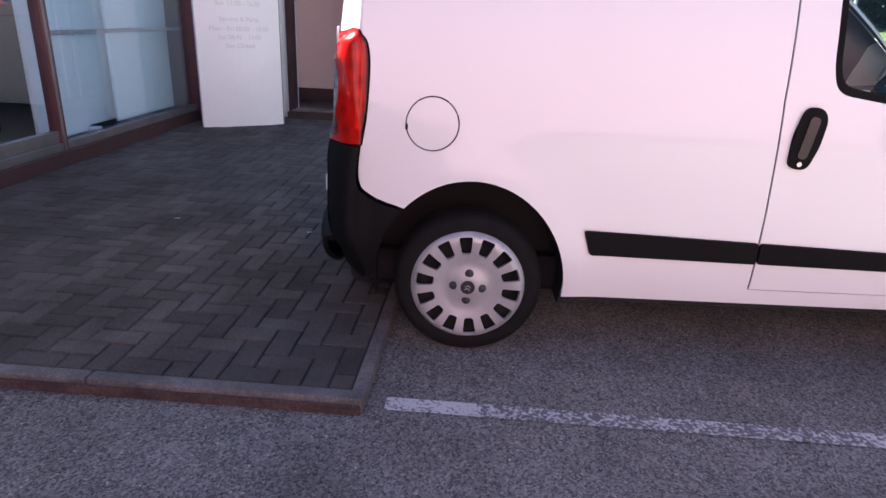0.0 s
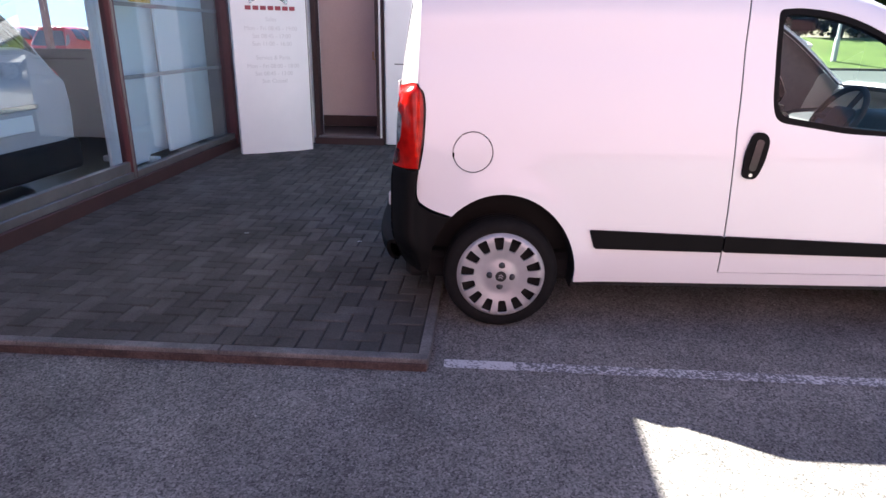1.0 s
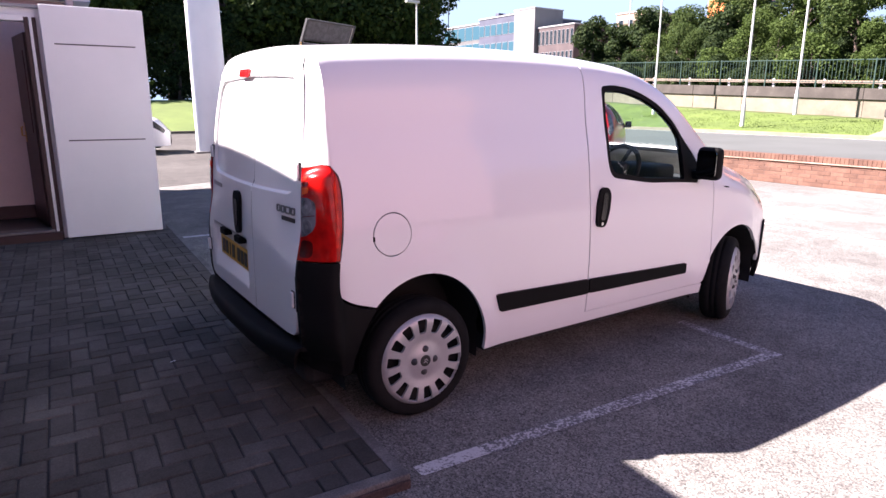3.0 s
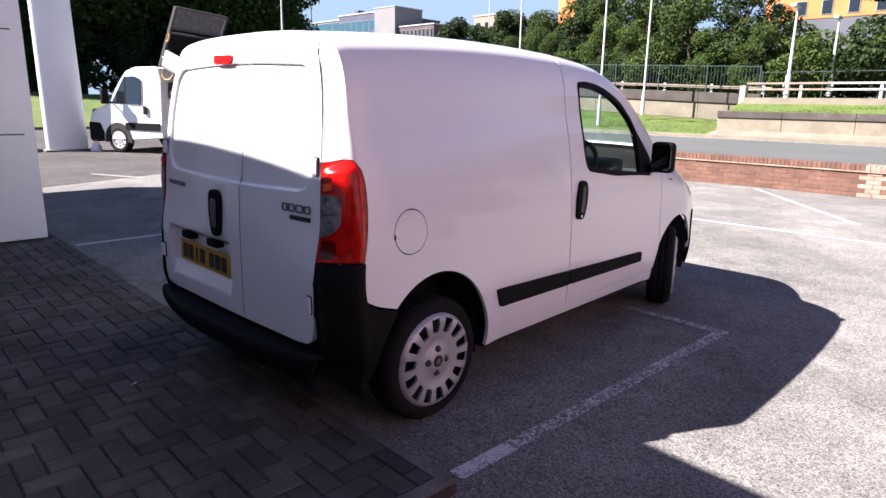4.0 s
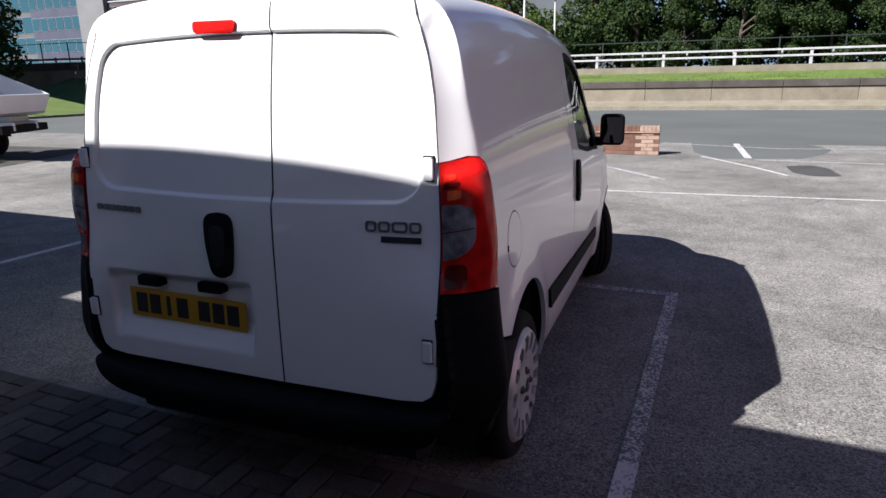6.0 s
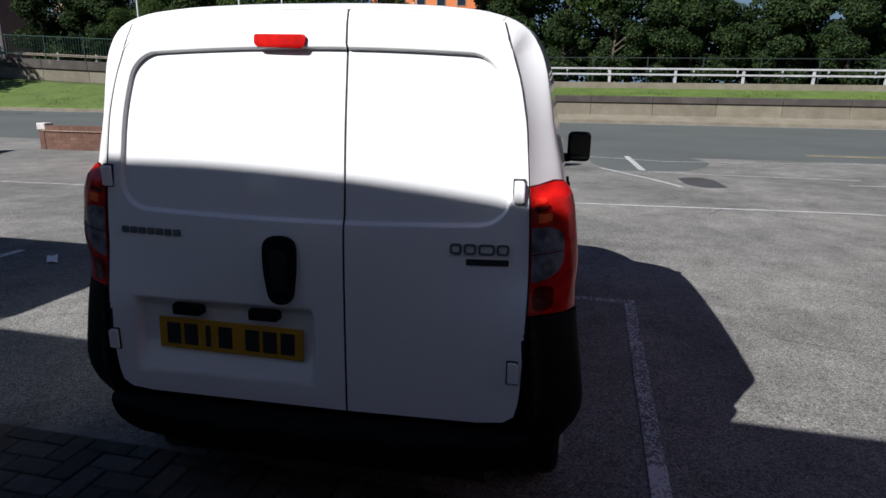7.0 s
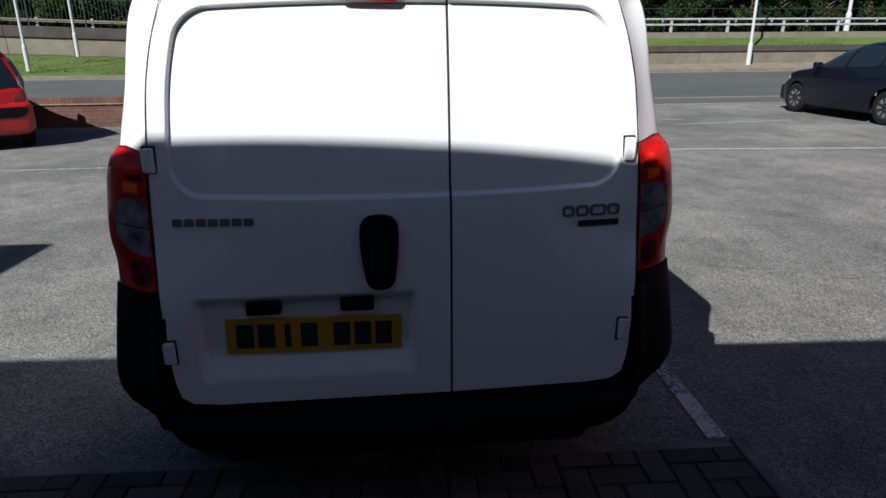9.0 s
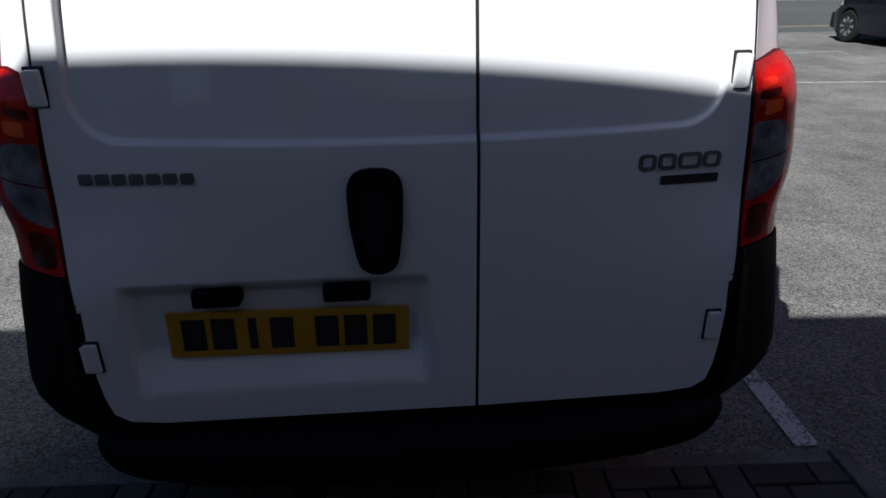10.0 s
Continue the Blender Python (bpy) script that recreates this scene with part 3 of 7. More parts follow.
def crack(points, width=0.011, seed=1):
    """A hairline crack that wanders along its way."""
    rng = random.Random(seed)
    line = []
    for (x0, y0), (x1, y1) in zip(points, points[1:]):
        n = max(3, int(math.hypot(x1 - x0, y1 - y0) / 0.07))
        line += [(x0 + (x1 - x0) * k / n + rng.uniform(-0.018, 0.018), y0 + (y1 - y0) * k / n + rng.uniform(-0.018, 0.018)) for k in range(n)]
    bm = bmesh.new()
    wide = [width * rng.uniform(0.3, 1.0) for _ in line]
    a = [bm.verts.new((x, y, 0.0032)) for x, y in line]
    b = [bm.verts.new((x + w * 0.8, y + w * 0.6, 0.0032)) for (x, y), w in zip(line, wide)]
    for k in range(len(line) - 1):
        bm.faces.new((a[k], a[k + 1], b[k + 1], b[k]))
    bmesh.ops.recalc_face_normals(bm, faces=bm.faces[:])
    return tagged(part("asphalt_crack", bm, TAR), "thin dark crack in the asphalt", "crack", kind="structure")


crack([(2.1, -1.7), (1.671, -2.183), (1.516, -2.586), (1.298, -2.936), (1.2, -3.6)], seed=2)
crack([(4.1, -2.6), (3.169, -3.012), (2.521, -3.123), (1.67, -3.237), (0.9, -3.3)], 0.009, seed=3)
crack([(5.6, 3.2), (5.2, 4.2), (4.9, 5.6), (4.4, 6.6)], 0.012, seed=4)
crack([(7.8, -4.8), (6.9, -4.2), (6.6, -3.1), (5.7, -2.6)], 0.014, seed=5)

# ---- paved forecourt with its edging ----
paving = tagged(part("pavement", box(-3.6, -0.33, -1.24, 4.6, -0.1, 0.043), JOINT, m=SITE), "dark herringbone block paving under the canopy", "pavement", kind="structure")
for k in range(4):
    x1 = -0.285 - k * 0.98
    part("kerb_stone", box(max(-3.6, x1 - 0.974), x1, -1.305, -1.245, -0.08, 0.056, 0.008, segments=2, m=None), KERB, paving)
tagged(part("kerb_face", box(-3.6, -0.29, -1.318, -1.306, -0.05, 0.036, 0.003), RUST_KERB, paving, "red-brown stained face of the kerb"))
for k in range(7):
    y0 = -1.245 + k * 0.90
    part("kerb_stone", box(-0.335, -0.283, y0 + 0.003, min(y0 + 0.895, 4.9), -0.08, 0.047, 0.006, segments=2), KERB, paving)

# ---- showroom ----
wall = thing("wall_showroom", SITE, "glazed showroom front with maroon frames", "wall", kind="structure")
part("wall_base", box(-3.42, -3.22, -9.0, 4.2, -0.1, 0.17, 0.01), MAROON_DARK, wall)
part("fascia", prism([(-9.0, 2.75), (6.2, 2.75), (6.2, 4.258), (-9.0, 3.942)], -3.6, -3.2, "x", 0.02), WHITE_PANEL, wall, "white fascia over the glazing")
part("flat_roof", box(-9.0, -3.61, -9.0, 10.0, 3.45, 3.70, 0.0), GREY_PAINT, wall)
for y in (-9.0, -6.2, -3.4, -0.9, 1.60):
    part("mullion", box(-3.33, -3.235, y, y + 0.075, 0.17, 2.75, 0.006), MAROON, wall, "maroon window post")
    part("mullion_trim", box(-3.236, -3.222, y + 0.012, y + 0.03, 0.17, 2.75, 0.002), ALU, wall)
for k, y in enumerate((4.02, 4.10, 4.17)):
    part("mullion", box(-3.34, -3.20 - 0.02 * (k == 1), y, y + 0.062, 0.10, 2.75, 0.008), (MAROON, MAROON_DARK, MAROON)[k], wall)
part("rail_low", box(-3.31, -3.235, -9.0, 4.05, 0.17, 0.235, 0.005), ALU, wall, "aluminium bottom rail")
part("rail_low", box(-3.30, -3.25, -9.0, 1.60, 0.235, 0.33, 0.005), ALU, wall)
part("rail_top", box(-3.31, -3.25, -9.0, 4.05, 2.66, 2.75, 0.004), MAROON, wall)
for y0, y1 in ((-8.92, -6.2), (-6.12, -3.4), (-3.32, -0.9), (-0.82, 1.6), (1.68, 4.03)):
    pane_ob = part("window_pane", box(-3.288, -3.280, y0, y1, 0.235, 2.66), SHOP_GLASS, wall, "large showroom pane")
    pane_ob.visible_shadow = False
# boards and things just behind the glass
board = thing("display_board", SITE, "pale blue-white display boards standing behind the glass", "board")
for y0, y1, d in ((1.66, 2.34, 0.10), (2.20, 3.02, 0.26), (2.86, 4.0, 0.14)):
    part("panel", box(-3.36 - d - 0.03, -3.36 - d, y0, y1, 0.20, 2.5, 0.004), BOARD_BLUE, board)
for z in (1.03, 1.66):
    part("cross_bar", box(-3.335, -3.315, 1.70, 4.0, z, z + 0.035, 0.003), GREY_PAINT, board)
part("foot", box(-3.95, -3.36, 2.30, 2.36, 0.18, 0.24, 0.01), WHITE_PANEL, board)
sticker = thing("window_notice", SITE, "yellow printed notice stuck inside the pane", "notice")
part("sheet", box(-3.296, -3.292, 2.02, 2.40, 1.70, 1.98, 0.001), NOTICE, sticker)
for k in range(3):
    part("mark", box(-3.2915, -3.2905, 2.06, 2.36 - 0.06 * k, 1.76 + 0.06 * k, 1.785 + 0.06 * k), INK, sticker)
room = thing("wall_inner", SITE, "plain inner walls of the showroom, partly added to dim the view", "wall", kind="structure")
for y in range(-9, 10, 3):
    part("rear_post", box(-9.0, -8.9, y, y + 0.12, -0.1, 3.7), MAROON, room)
part("side_wall", box(-8.9, -3.45, -9.1, -9.0, -0.1, 3.7), GREY_PAINT, room)
part("side_wall", box(-4.3, -3.45, 4.25, 4.35, -0.1, 3.7), GREY_PAINT, room)
# dwarf and back walls added to dim the view; the slit between lets light in
part("dwarf_wall", box(-8.9, -4.3, 4.25, 4.35, -0.1, 1.22), MAROON_DARK, room)
part("dwarf_wall", box(-9.0, -8.9, -9.0, 4.25, -0.1, 1.22), MAROON_DARK, room)
part("back_wall", box(-9.0, -8.9, -9.0, 4.25, 1.95, 3.7), GREY_PAINT, room)
tagged(part("floor", box(-8.9, -3.42, -9.0, 4.25, -0.1, 0.10), SHOW_FLOOR, m=SITE), "dark polished showroom floor", "floor", kind="structure")

# ---- entrance wing ----
wing = thing("wall_entrance", SITE, "white clad entrance wall with an open doorway", "wall", kind="structure")
DX0, DX1 = -2.28, -1.47
part("cladding", box(-3.30, DX0, 4.60, 4.80, -0.1, 2.40), WHITE_PANEL, wing)
part("cladding", box(DX1, -0.43, 4.60, 4.80, -0.1, 2.40), WHITE_PANEL, wing)
part("cladding", box(DX0, DX1, 4.60, 4.80, 2.29, 2.40), WHITE_PANEL, wing)
part("cladding", box(-0.50, -0.43, 4.80, 9.0, -0.1, 2.40), WHITE_PANEL, wing)
part("roof_block", box(-3.30, -0.84, 5.45, 10.2, 2.61, 3.84), WHITE_PANEL, wing)
part("roof_edge", box(-3.30, -0.43, 4.55, 4.80, 2.401, 2.43, 0.004), GREY_PAINT, wing)
part("roof_edge", box(-1.04, -0.43, 4.80, 9.0, 2.401, 2.43, 0.004), GREY_PAINT, wing)
big = part("cladding_panel", box(-1.36, -0.42, 4.44, 4.60, 0.065, 2.43, 0.006), WHITE_PANEL, wing, "large white cladding panel with joints")
for z, a, b in ((1.085, -1.24, -0.51), (2.05, -1.26, -0.52)):
    part("joint", box(a, b, 4.4365, 4.4405, z, z + 0.012), INK, big)
for x0, x1, mat in ((DX0 - 0.05, DX0 + 0.02, MAROON_DARK), (DX1 - 0.03, DX1 + 0.012, MAROON_DARK), (DX1 + 0.012, DX1 + 0.04, WHITE_PANEL), (DX1 + 0.04, DX1 + 0.075, MAROON_DARK)):
    part("door_frame", box(x0, x1, 4.545, 4.70, 0.05, 2.31, 0.004), mat, wing)
part("door_frame", box(DX0 - 0.05, DX1 + 0.075, 4.55, 4.70, 2.27, 2.33, 0.004), WHITE_PANEL, wing)
part("door_step", box(DX0 - 0.05, DX1 + 0.07, 4.47, 4.72, -0.05, 0.13, 0.006), MAROON_DARK, wing)
part("threshold", box(DX0, DX1, 4.50, 4.70, 0.131, 0.155, 0.004), ALU, wing, "metal door threshold")
lobby = thing("wall_lobby", SITE, "beige plastered walls of the entrance lobby", "wall", kind="structure")
part("plaster", box(-2.62, -1.04, 5.55, 5.62, 0.05, 2.6), PLASTER, lobby)
part("plaster", box(-2.62, -2.55, 4.80, 5.55, 0.05, 2.6), PLASTER, lobby)
part("plaster", box(-1.10, -1.04, 4.80, 5.55, 0.05, 2.6), PLASTER, lobby)
part("baseboard", box(-2.55, -1.10, 5.53, 5.549, 0.15, 0.30, 0.004), MAROON_DARK, lobby, "dark skirting board")
tagged(part("floor_lobby", box(-2.55, -1.10, 4.72, 5.55, 0.0, 0.145), SHOW_FLOOR, m=SITE), "dark lobby floor mat", "floor", kind="structure")
leaf_m = SITE @ pose(DX1 - 0.035, 4.74, 0.16, 0, 0, 100)
door = thing("door_1", leaf_m, "dark brown entrance door standing open", "door", kind="structure")
part("leaf", box(0.0, 0.72, -0.022, 0.022, 0.0, 2.02, 0.004), DOOR_BROWN, door)
part("glazing_bead", box(0.12, 0.60, 0.022, 0.030, 1.0, 1.85, 0.003), DOOR_BROWN, door)
grip = part("door_handle", tube([(0.64, 0.03, 0.95), (0.64, 0.06, 0.95), (0.64, 0.06, 1.05), (0.56, 0.06, 1.05)], 0.010, 8), BRASS, door, "brass door handle")
part("escutcheon", box(0.615, 0.665, 0.022, 0.030, 0.88, 1.10, 0.004), BRASS, grip)

# ---- opening hours sign ----
totem_m = pose(-2.78, 3.71, 0.05, 0, 0, math.degrees(math.atan2(0.44, 0.755)))
totem = thing("sign_board", totem_m, "white upright sign board with opening hours", "sign")
bow = [(0.876 * k / 12, -0.035 * math.sin(math.pi * k / 12)) for k in range(13)]
top_line = eased_curve([(0.0, 1.93), (0.03, 1.985), (0.09, 2.01), (0.45, 2.02), (0.876, 2.03)])
bm = bmesh.new()
fronts, backs = [], []
for k, (x, y) in enumerate(bow):
    fronts.append([bm.verts.new((x, y, z)) for z in (0.0, 0.7, 1.4, top_line(x))])
    backs.append([bm.verts.new((x, y + 0.10, z)) for z in (0.0, 0.7, 1.4, top_line(x))])
for a, b in ((fronts, 1), (backs, -1)):
    for p, q in zip(a, a[1:]):
        for j in range(3):
            bm.faces.new((p[j], q[j], q[j + 1], p[j + 1])[::b])
for k in range(12):
    bm.faces.new((fronts[k][3], fronts[k + 1][3], backs[k + 1][3], backs[k][3]))
    bm.faces.new((fronts[k][0], backs[k][0], backs[k + 1][0], fronts[k + 1][0]))
for k in (0, 12):
    for j in range(3):
        bm.faces.new((fronts[k][j], fronts[k][j + 1], backs[k][j + 1], backs[k][j])[::(-1 if k else 1)])
bmesh.ops.recalc_face_normals(bm, faces=bm.faces[:])
part("board", bm, WHITE_PANEL, totem)
part("edge_trim", box(0.870, 0.885, -0.006, 0.104, 0.0, 2.03, 0.003), ALU, totem)


def sign_face(x):
    return -0.035 * math.sin(math.pi * x / 0.876)


def writing(text, x, z, size, material, parent, name="lettering"):
    """A line of writing, centred, in the built-in font."""
    c = bpy.data.curves.new(name, "FONT")
    c.body, c.size, c.align_x, c.extrude = text, size, "CENTER", 0.0006
    ob = new(name, c)
    dg = bpy.context.evaluated_depsgraph_get()
    me = bpy.data.meshes.new_from_object(ob.evaluated_get(dg))
    bpy.data.objects.remove(ob)
    me.materials.clear()
    me.materials.append(material)
    me.transform(pose(x, 0, z, 90, 0, 0))
    for v in me.vertices:
        v.co.y += sign_face(v.co.x) - 0.003
    return me


small_print = bmesh.new()
for k, (line, z) in enumerate((("Sales", 1.545), ("Mon - Fri 08:45 - 19:00", 1.445), ("Sat 08:45 - 17:00", 1.36), ("Sun 11:00 - 16:00", 1.275),
                               ("Service & Parts", 1.12), ("Mon - Fri 08:00 - 18:00", 1.025), ("Sat 08:45 - 13:00", 0.94), ("Sun Closed", 0.855))):
    small_print.from_mesh(writing(line, 0.44, z - 0.02, 0.066, SIGN_GREY, totem))
tagged(part("lettering", small_print, SIGN_GREY, totem, "small pale grey opening hours"), kind="stuff")
for k in range(7):
    x = 0.155 + k * 0.085
    part("brand_bar", box(x, x + 0.066, sign_face(x + 0.03) - 0.008, sign_face(x + 0.03) - 0.002, 1.645, 1.690, 0.004), SIGN_RED, totem)
for z in (1.80, 1.90):
    for s in (-1, 1):
        bm = prism([(0.0, 0.0), (s * 0.09, -0.018), (s * 0.215, -0.092), (s * 0.222, -0.045), (s * 0.11, 0.036), (0.0, 0.07)], -0.018, -0.002, "y", 0.003)
        part("emblem", bm, CHROME_BLUE, totem, "chrome chevron shape", m=pose(0.42, sign_face(0.42), z))

# ---- low brick wall ----
low_wall = thing("brick_wall", pose(10.75, -0.9, 0), "low red brick wall with pale pier ends", "wall", kind="structure")
WALL_LEN = 12.0
part("mortar_core", box(0.004, 0.211, 0.006, WALL_LEN - 0.02, 0.0, 0.53), MORTAR, low_wall)
brick_mesh = mesh_of("brick", box(0, 0.215, 0, 0.218, 0, 0.068, 0.003), BRICK)
half_mesh = mesh_of("brick", box(0, 0.215, 0, 0.105, 0, 0.068, 0.003), BRICK)
edge_mesh = mesh_of("brick", box(-0.008, 0.223, 0, 0.069, 0, 0.105, 0.003), BRICK)
pale_mesh = mesh_of("brick", box(-0.004, 0.219, 0, 0.218, 0, 0.068, 0.003), BRICK_PALE)
pale_edge = mesh_of("brick", box(-0.008, 0.223, 0, 0.069, 0, 0.105, 0.003), BRICK_PALE)
rest = bmesh.new()


def lay(mesh, y, z):
    if y < 5.2:
        b = new("brick", mesh)
        b.parent, b.location = low_wall, (random.uniform(-0.003, 0.003), y, z)
    else:
        wide = max(v.co.y for v in mesh.vertices)
        box(-0.012 if mesh is edge_mesh else 0.0, 0.227 if mesh is edge_mesh else 0.215, y, y + wide, z, z + (0.105 if mesh is edge_mesh else 0.068), 0.0, rest)


for c in range(6):
    y = 0.0 if c % 2 == 0 else 0.11
    if c % 2:
        lay(half_mesh, 0.0, 0.005 + c * 0.074)
    while y < WALL_LEN - 0.2:
        lay(pale_mesh if y < 0.3 else brick_mesh, y, 0.005 + c * 0.074)
        y += 0.224
y = 0.0
while y < WALL_LEN - 0.05:
    lay(pale_edge if y < 0.36 else edge_mesh, y, 0.005 + 6 * 0.074)
    y += 0.074
part("tile_ledge", box(-0.028, 0.236, 0.0, WALL_LEN, 0.424, 0.447, 0.003), BRICK_PALE, low_wall, "projecting pale tile ledge")
tagged(part("brick_rest", rest, BRICK, low_wall), kind="stuff")
part("pier", box(-0.01, 0.225, WALL_LEN - 0.05, WALL_LEN + 0.10, 0.0, 0.45, 0.01), BRICK, low_wall)
part("pier_cap", box(-0.025, 0.24, WALL_LEN - 0.10, WALL_LEN + 0.13, 0.452, 0.61, 0.012), WHITEWASH, low_wall, "flaking whitewashed pier cap")

# ---- far side of the road: kerb, retaining wall, bank ----
kerb_far = tagged(part("kerb_far", box(29.5, 29.65, -120, 150, -0.05, 0.18, 0.01), CONCRETE), "pale concrete kerb", "kerb", kind="structure")
foot = tagged(part("pavement_far", prism([(29.65, -0.3), (31.2, -0.3), (31.2, 0.40), (29.65, 0.17)], -120, 9.6, "y"), CONCRETE), "narrow concrete footway", "pavement", kind="structure")
retain = thing("retaining_wall", None, "weathered concrete retaining wall with dark coping", "wall", kind="structure")
for k in range(22):
    y1 = 9.6 - k * 3.0
    part("wall_block", box(31.0, 31.45, y1 - 2.985, y1, -0.2, 0.97, 0.012), CONCRETE, retain)
    part("coping", box(30.93, 31.5, y1 - 2.99, y1 + 0.0, 0.972, 1.30, 0.02), COPING, retain)
part("wall_block", box(31.46, 37.0, 9.2, 9.6, -0.2, 1.30, 0.012), CONCRETE, retain)


def climbing(bm):
    """Follows the ground, which rises along the road."""
    for v in bm.verts:
        v.co.z += 0.036 * (min(v.co.y, 45.0) - 10.0) - 0.45
    return bm


for k in range(20):
    y0 = 9.6 + k * 3.5
    part("wall_block", climbing(box(37.0, 37.4, y0, y0 + 3.485, 0.4, 2.1, 0.012)), CONCRETE, retain)
    part("coping", climbing(box(36.9, 37.5, y0, y0 + 3.49, 2.102, 2.70, 0.02)), COPING, retain)


def slope(name, x0, x1, y0, y1, z0, z1, nx=8, ny=60, rise=0.0):
    bm = bmesh.new()
    g = [[bm.verts.new((x0 + (x1 - x0) * i / nx, y0 + (y1 - y0) * j / ny, z0 + (z1 - z0 + rise * (y1 - y0) * j / ny) * (i / nx) + 0.05 * noise.noise(Vector((i * 0.9, j * 0.4, z0))) * (0 < i))) for j in range(ny + 1)] for i in range(nx + 1)]
    for i in range(nx):
        for j in range(ny):
            bm.faces.new((g[i][j], g[i + 1][j], g[i + 1][j + 1], g[i][j + 1]))
    low = [[bm.verts.new((v.co.x, v.co.y, -0.5)) for v in row] for row in (g[0], g[-1])]
    for a, b in ((g[0], low[0]), (g[-1], low[1])):
        for j in range(ny):
            bm.faces.new((a[j], a[j + 1], b[j + 1], b[j]))
    bmesh.ops.recalc_face_normals(bm, faces=bm.faces[:])
    return tagged(part(name, bm, GRASS, smooth=True), "mown green grass bank", "grass", kind="structure")


tagged(part("footway_top", box(33.2, 34.5, -56, 9.2, 1.2, 1.99), CONCRETE), "narrow concrete path under the guard rail", "pavement", kind="structure")
tagged(part("kerb_near", box(14.6, 14.74, -40, -6.9, -0.02, 0.045, 0.006), CONCRETE), "pale low kerb at the edge of the road", "kerb", kind="structure")
slope("ground_bank", 31.45, 34.6, -56, 9.4, 1.25, 2.02)
slope("ground_bank_low", 29.66, 37.05, 9.6, 46, 0.13, 0.66, rise=0.045)
slope("ground_top", 34.6, 75, -56, 9.4, 2.0, 2.3, 12)
slope("ground_top_low", 37.4, 75, 9.4, 46, 1.75, 2.3, 12)
bm = bmesh.new()
g = [[bm.verts.new((-40 + 2.0 * i, 29.5 + 1.5 * j, min(1.6, 0.10 + 0.26 * j) + 0.06 * noise.noise(Vector((i, j, 3.0))))) for j in range(20)] for i in range(34)]
for i in range(33):
    for j in range(19):
        bm.faces.new((g[i][j], g[i + 1][j], g[i + 1][j + 1], g[i][j + 1]))
bmesh.ops.recalc_face_normals(bm, faces=bm.faces[:])
tagged(part("ground_verge", bm, GRASS, smooth=True), "sunlit grass bank under the trees", "grass", kind="structure")
tagged(part("kerb_verge", box(-40, 26, 29.3, 29.5, -0.05, 0.13, 0.01), CONCRETE), "pale concrete kerb", "kerb", kind="structure")


# grass blades on the near edge of the banks
def tufts(name, count, spot, seed):
    rng = random.Random(seed)
    v, f = [], []
    for k in range(count):
        x, y, z = spot(rng)
        a, h, w = rng.uniform(0, math.tau), rng.uniform(0.02, 0.05), rng.uniform(0.012, 0.03)
        dx, dy = math.cos(a) * w, math.sin(a) * w
        n = len(v)
        v += [(x - dx, y - dy, z - 0.02), (x + dx, y + dy, z - 0.02), (x + rng.uniform(-0.05, 0.05), y + rng.uniform(-0.05, 0.05), z + h)]
        f.append((n, n + 1, n + 2))
    me = bpy.data.meshes.new(name)
    me.from_pydata(v, [], f)
    me.materials.append(GRASS)
    return tagged(new(name, me), "short grass blades on the bank", "grass", kind="stuff")


tufts("grass", 26000, lambda r: (lambda q: (31.5 + q * 2.9, r.uniform(-26, 9.2), 1.26 + 0.76 * q * 2.9 / 3.15))(r.random() ** 1.6), 4)
tufts("grass", 12000, lambda r: (lambda q: (lambda y: (29.8 + q * 6.5, y, 0.15 + (0.53 + 0.045 * (y - 9.6)) * q * 6.5 / 7.4))(r.uniform(9.8, 34)))(r.random()), 5)

# ---- guard rail and green fence ----
rail = thing("guard_rail", None, "white two-rail guard rail along the bank", "railing")
for z in (2.36, 2.66):
    for k in range(12):
        y0 = -55 + k * 5.5
        part("rail", box(33.93, 33.97, y0, min(y0 + 5.49, 9.36), z, z + 0.10, 0.012), RAIL_WHITE if k < 11 else RAIL_RUST, rail, "" if k < 11 else "rust-stained rail")
for k in range(19):
    part("post", box(33.97, 34.10, -54.5 + k * 3.4, -54.36 + k * 3.4, 1.7, 2.74, 0.012), RAIL_WHITE, rail)
for k in range(29):
    part("bracket", box(34.13, 34.2, -54.0 + k * 2.2, -53.92 + k * 2.2, 2.34, 2.72, 0.006), RAIL_WHITE, rail)
for k in range(12):
    part("rail", box(34.2, 34.23, -55 + k * 5.5, min(-49.51 + k * 5.5, 9.36), 2.38, 2.46, 0.01), RAIL_WHITE, rail)
for k in range(12):
    part("rail", climbing(box(38.2, 38.24, 9.4 + k * 5.5, 14.89 + k * 5.5, 2.95, 3.12, 0.012)), RAIL_RUST, rail)
for k in range(22):
    part("post", climbing(box(38.24, 38.36, 9.8 + k * 3.0, 9.95 + k * 3.0, 2.2, 3.2, 0.012)), RAIL_WHITE, rail)
part("end_post", box(33.8, 34.15, 9.35, 9.65, 1.2, 2.6, 0.03), RAIL_WHITE, rail, "white end post")
fence = thing("green_fence", None, "green painted steel pedestrian fence", "fence")
for k in range(16):
    y0 = 9.7 + k * 3.0
    part("post", climbing(box(36.98, 37.05, y0, y0 + 0.07, 2.7, 4.28, 0.006)), FENCE_GREEN, fence)
    for z in (2.98, 4.18):
        part("rail", climbing(box(36.995, 37.04, y0 + 0.07, y0 + 3.0, z, z + 0.05, 0.004)), FENCE_GREEN, fence)
    if k < 9:
        for j in range(1, 15):
            part("baluster", climbing(box(37.0, 37.02, y0 + j * 0.2, y0 + j * 0.2 + 0.02, 3.03, 4.18)), FENCE_GREEN, fence)
rear_fence = thing("dark_fence", None, "dark steel fence in front of the trees", "fence")
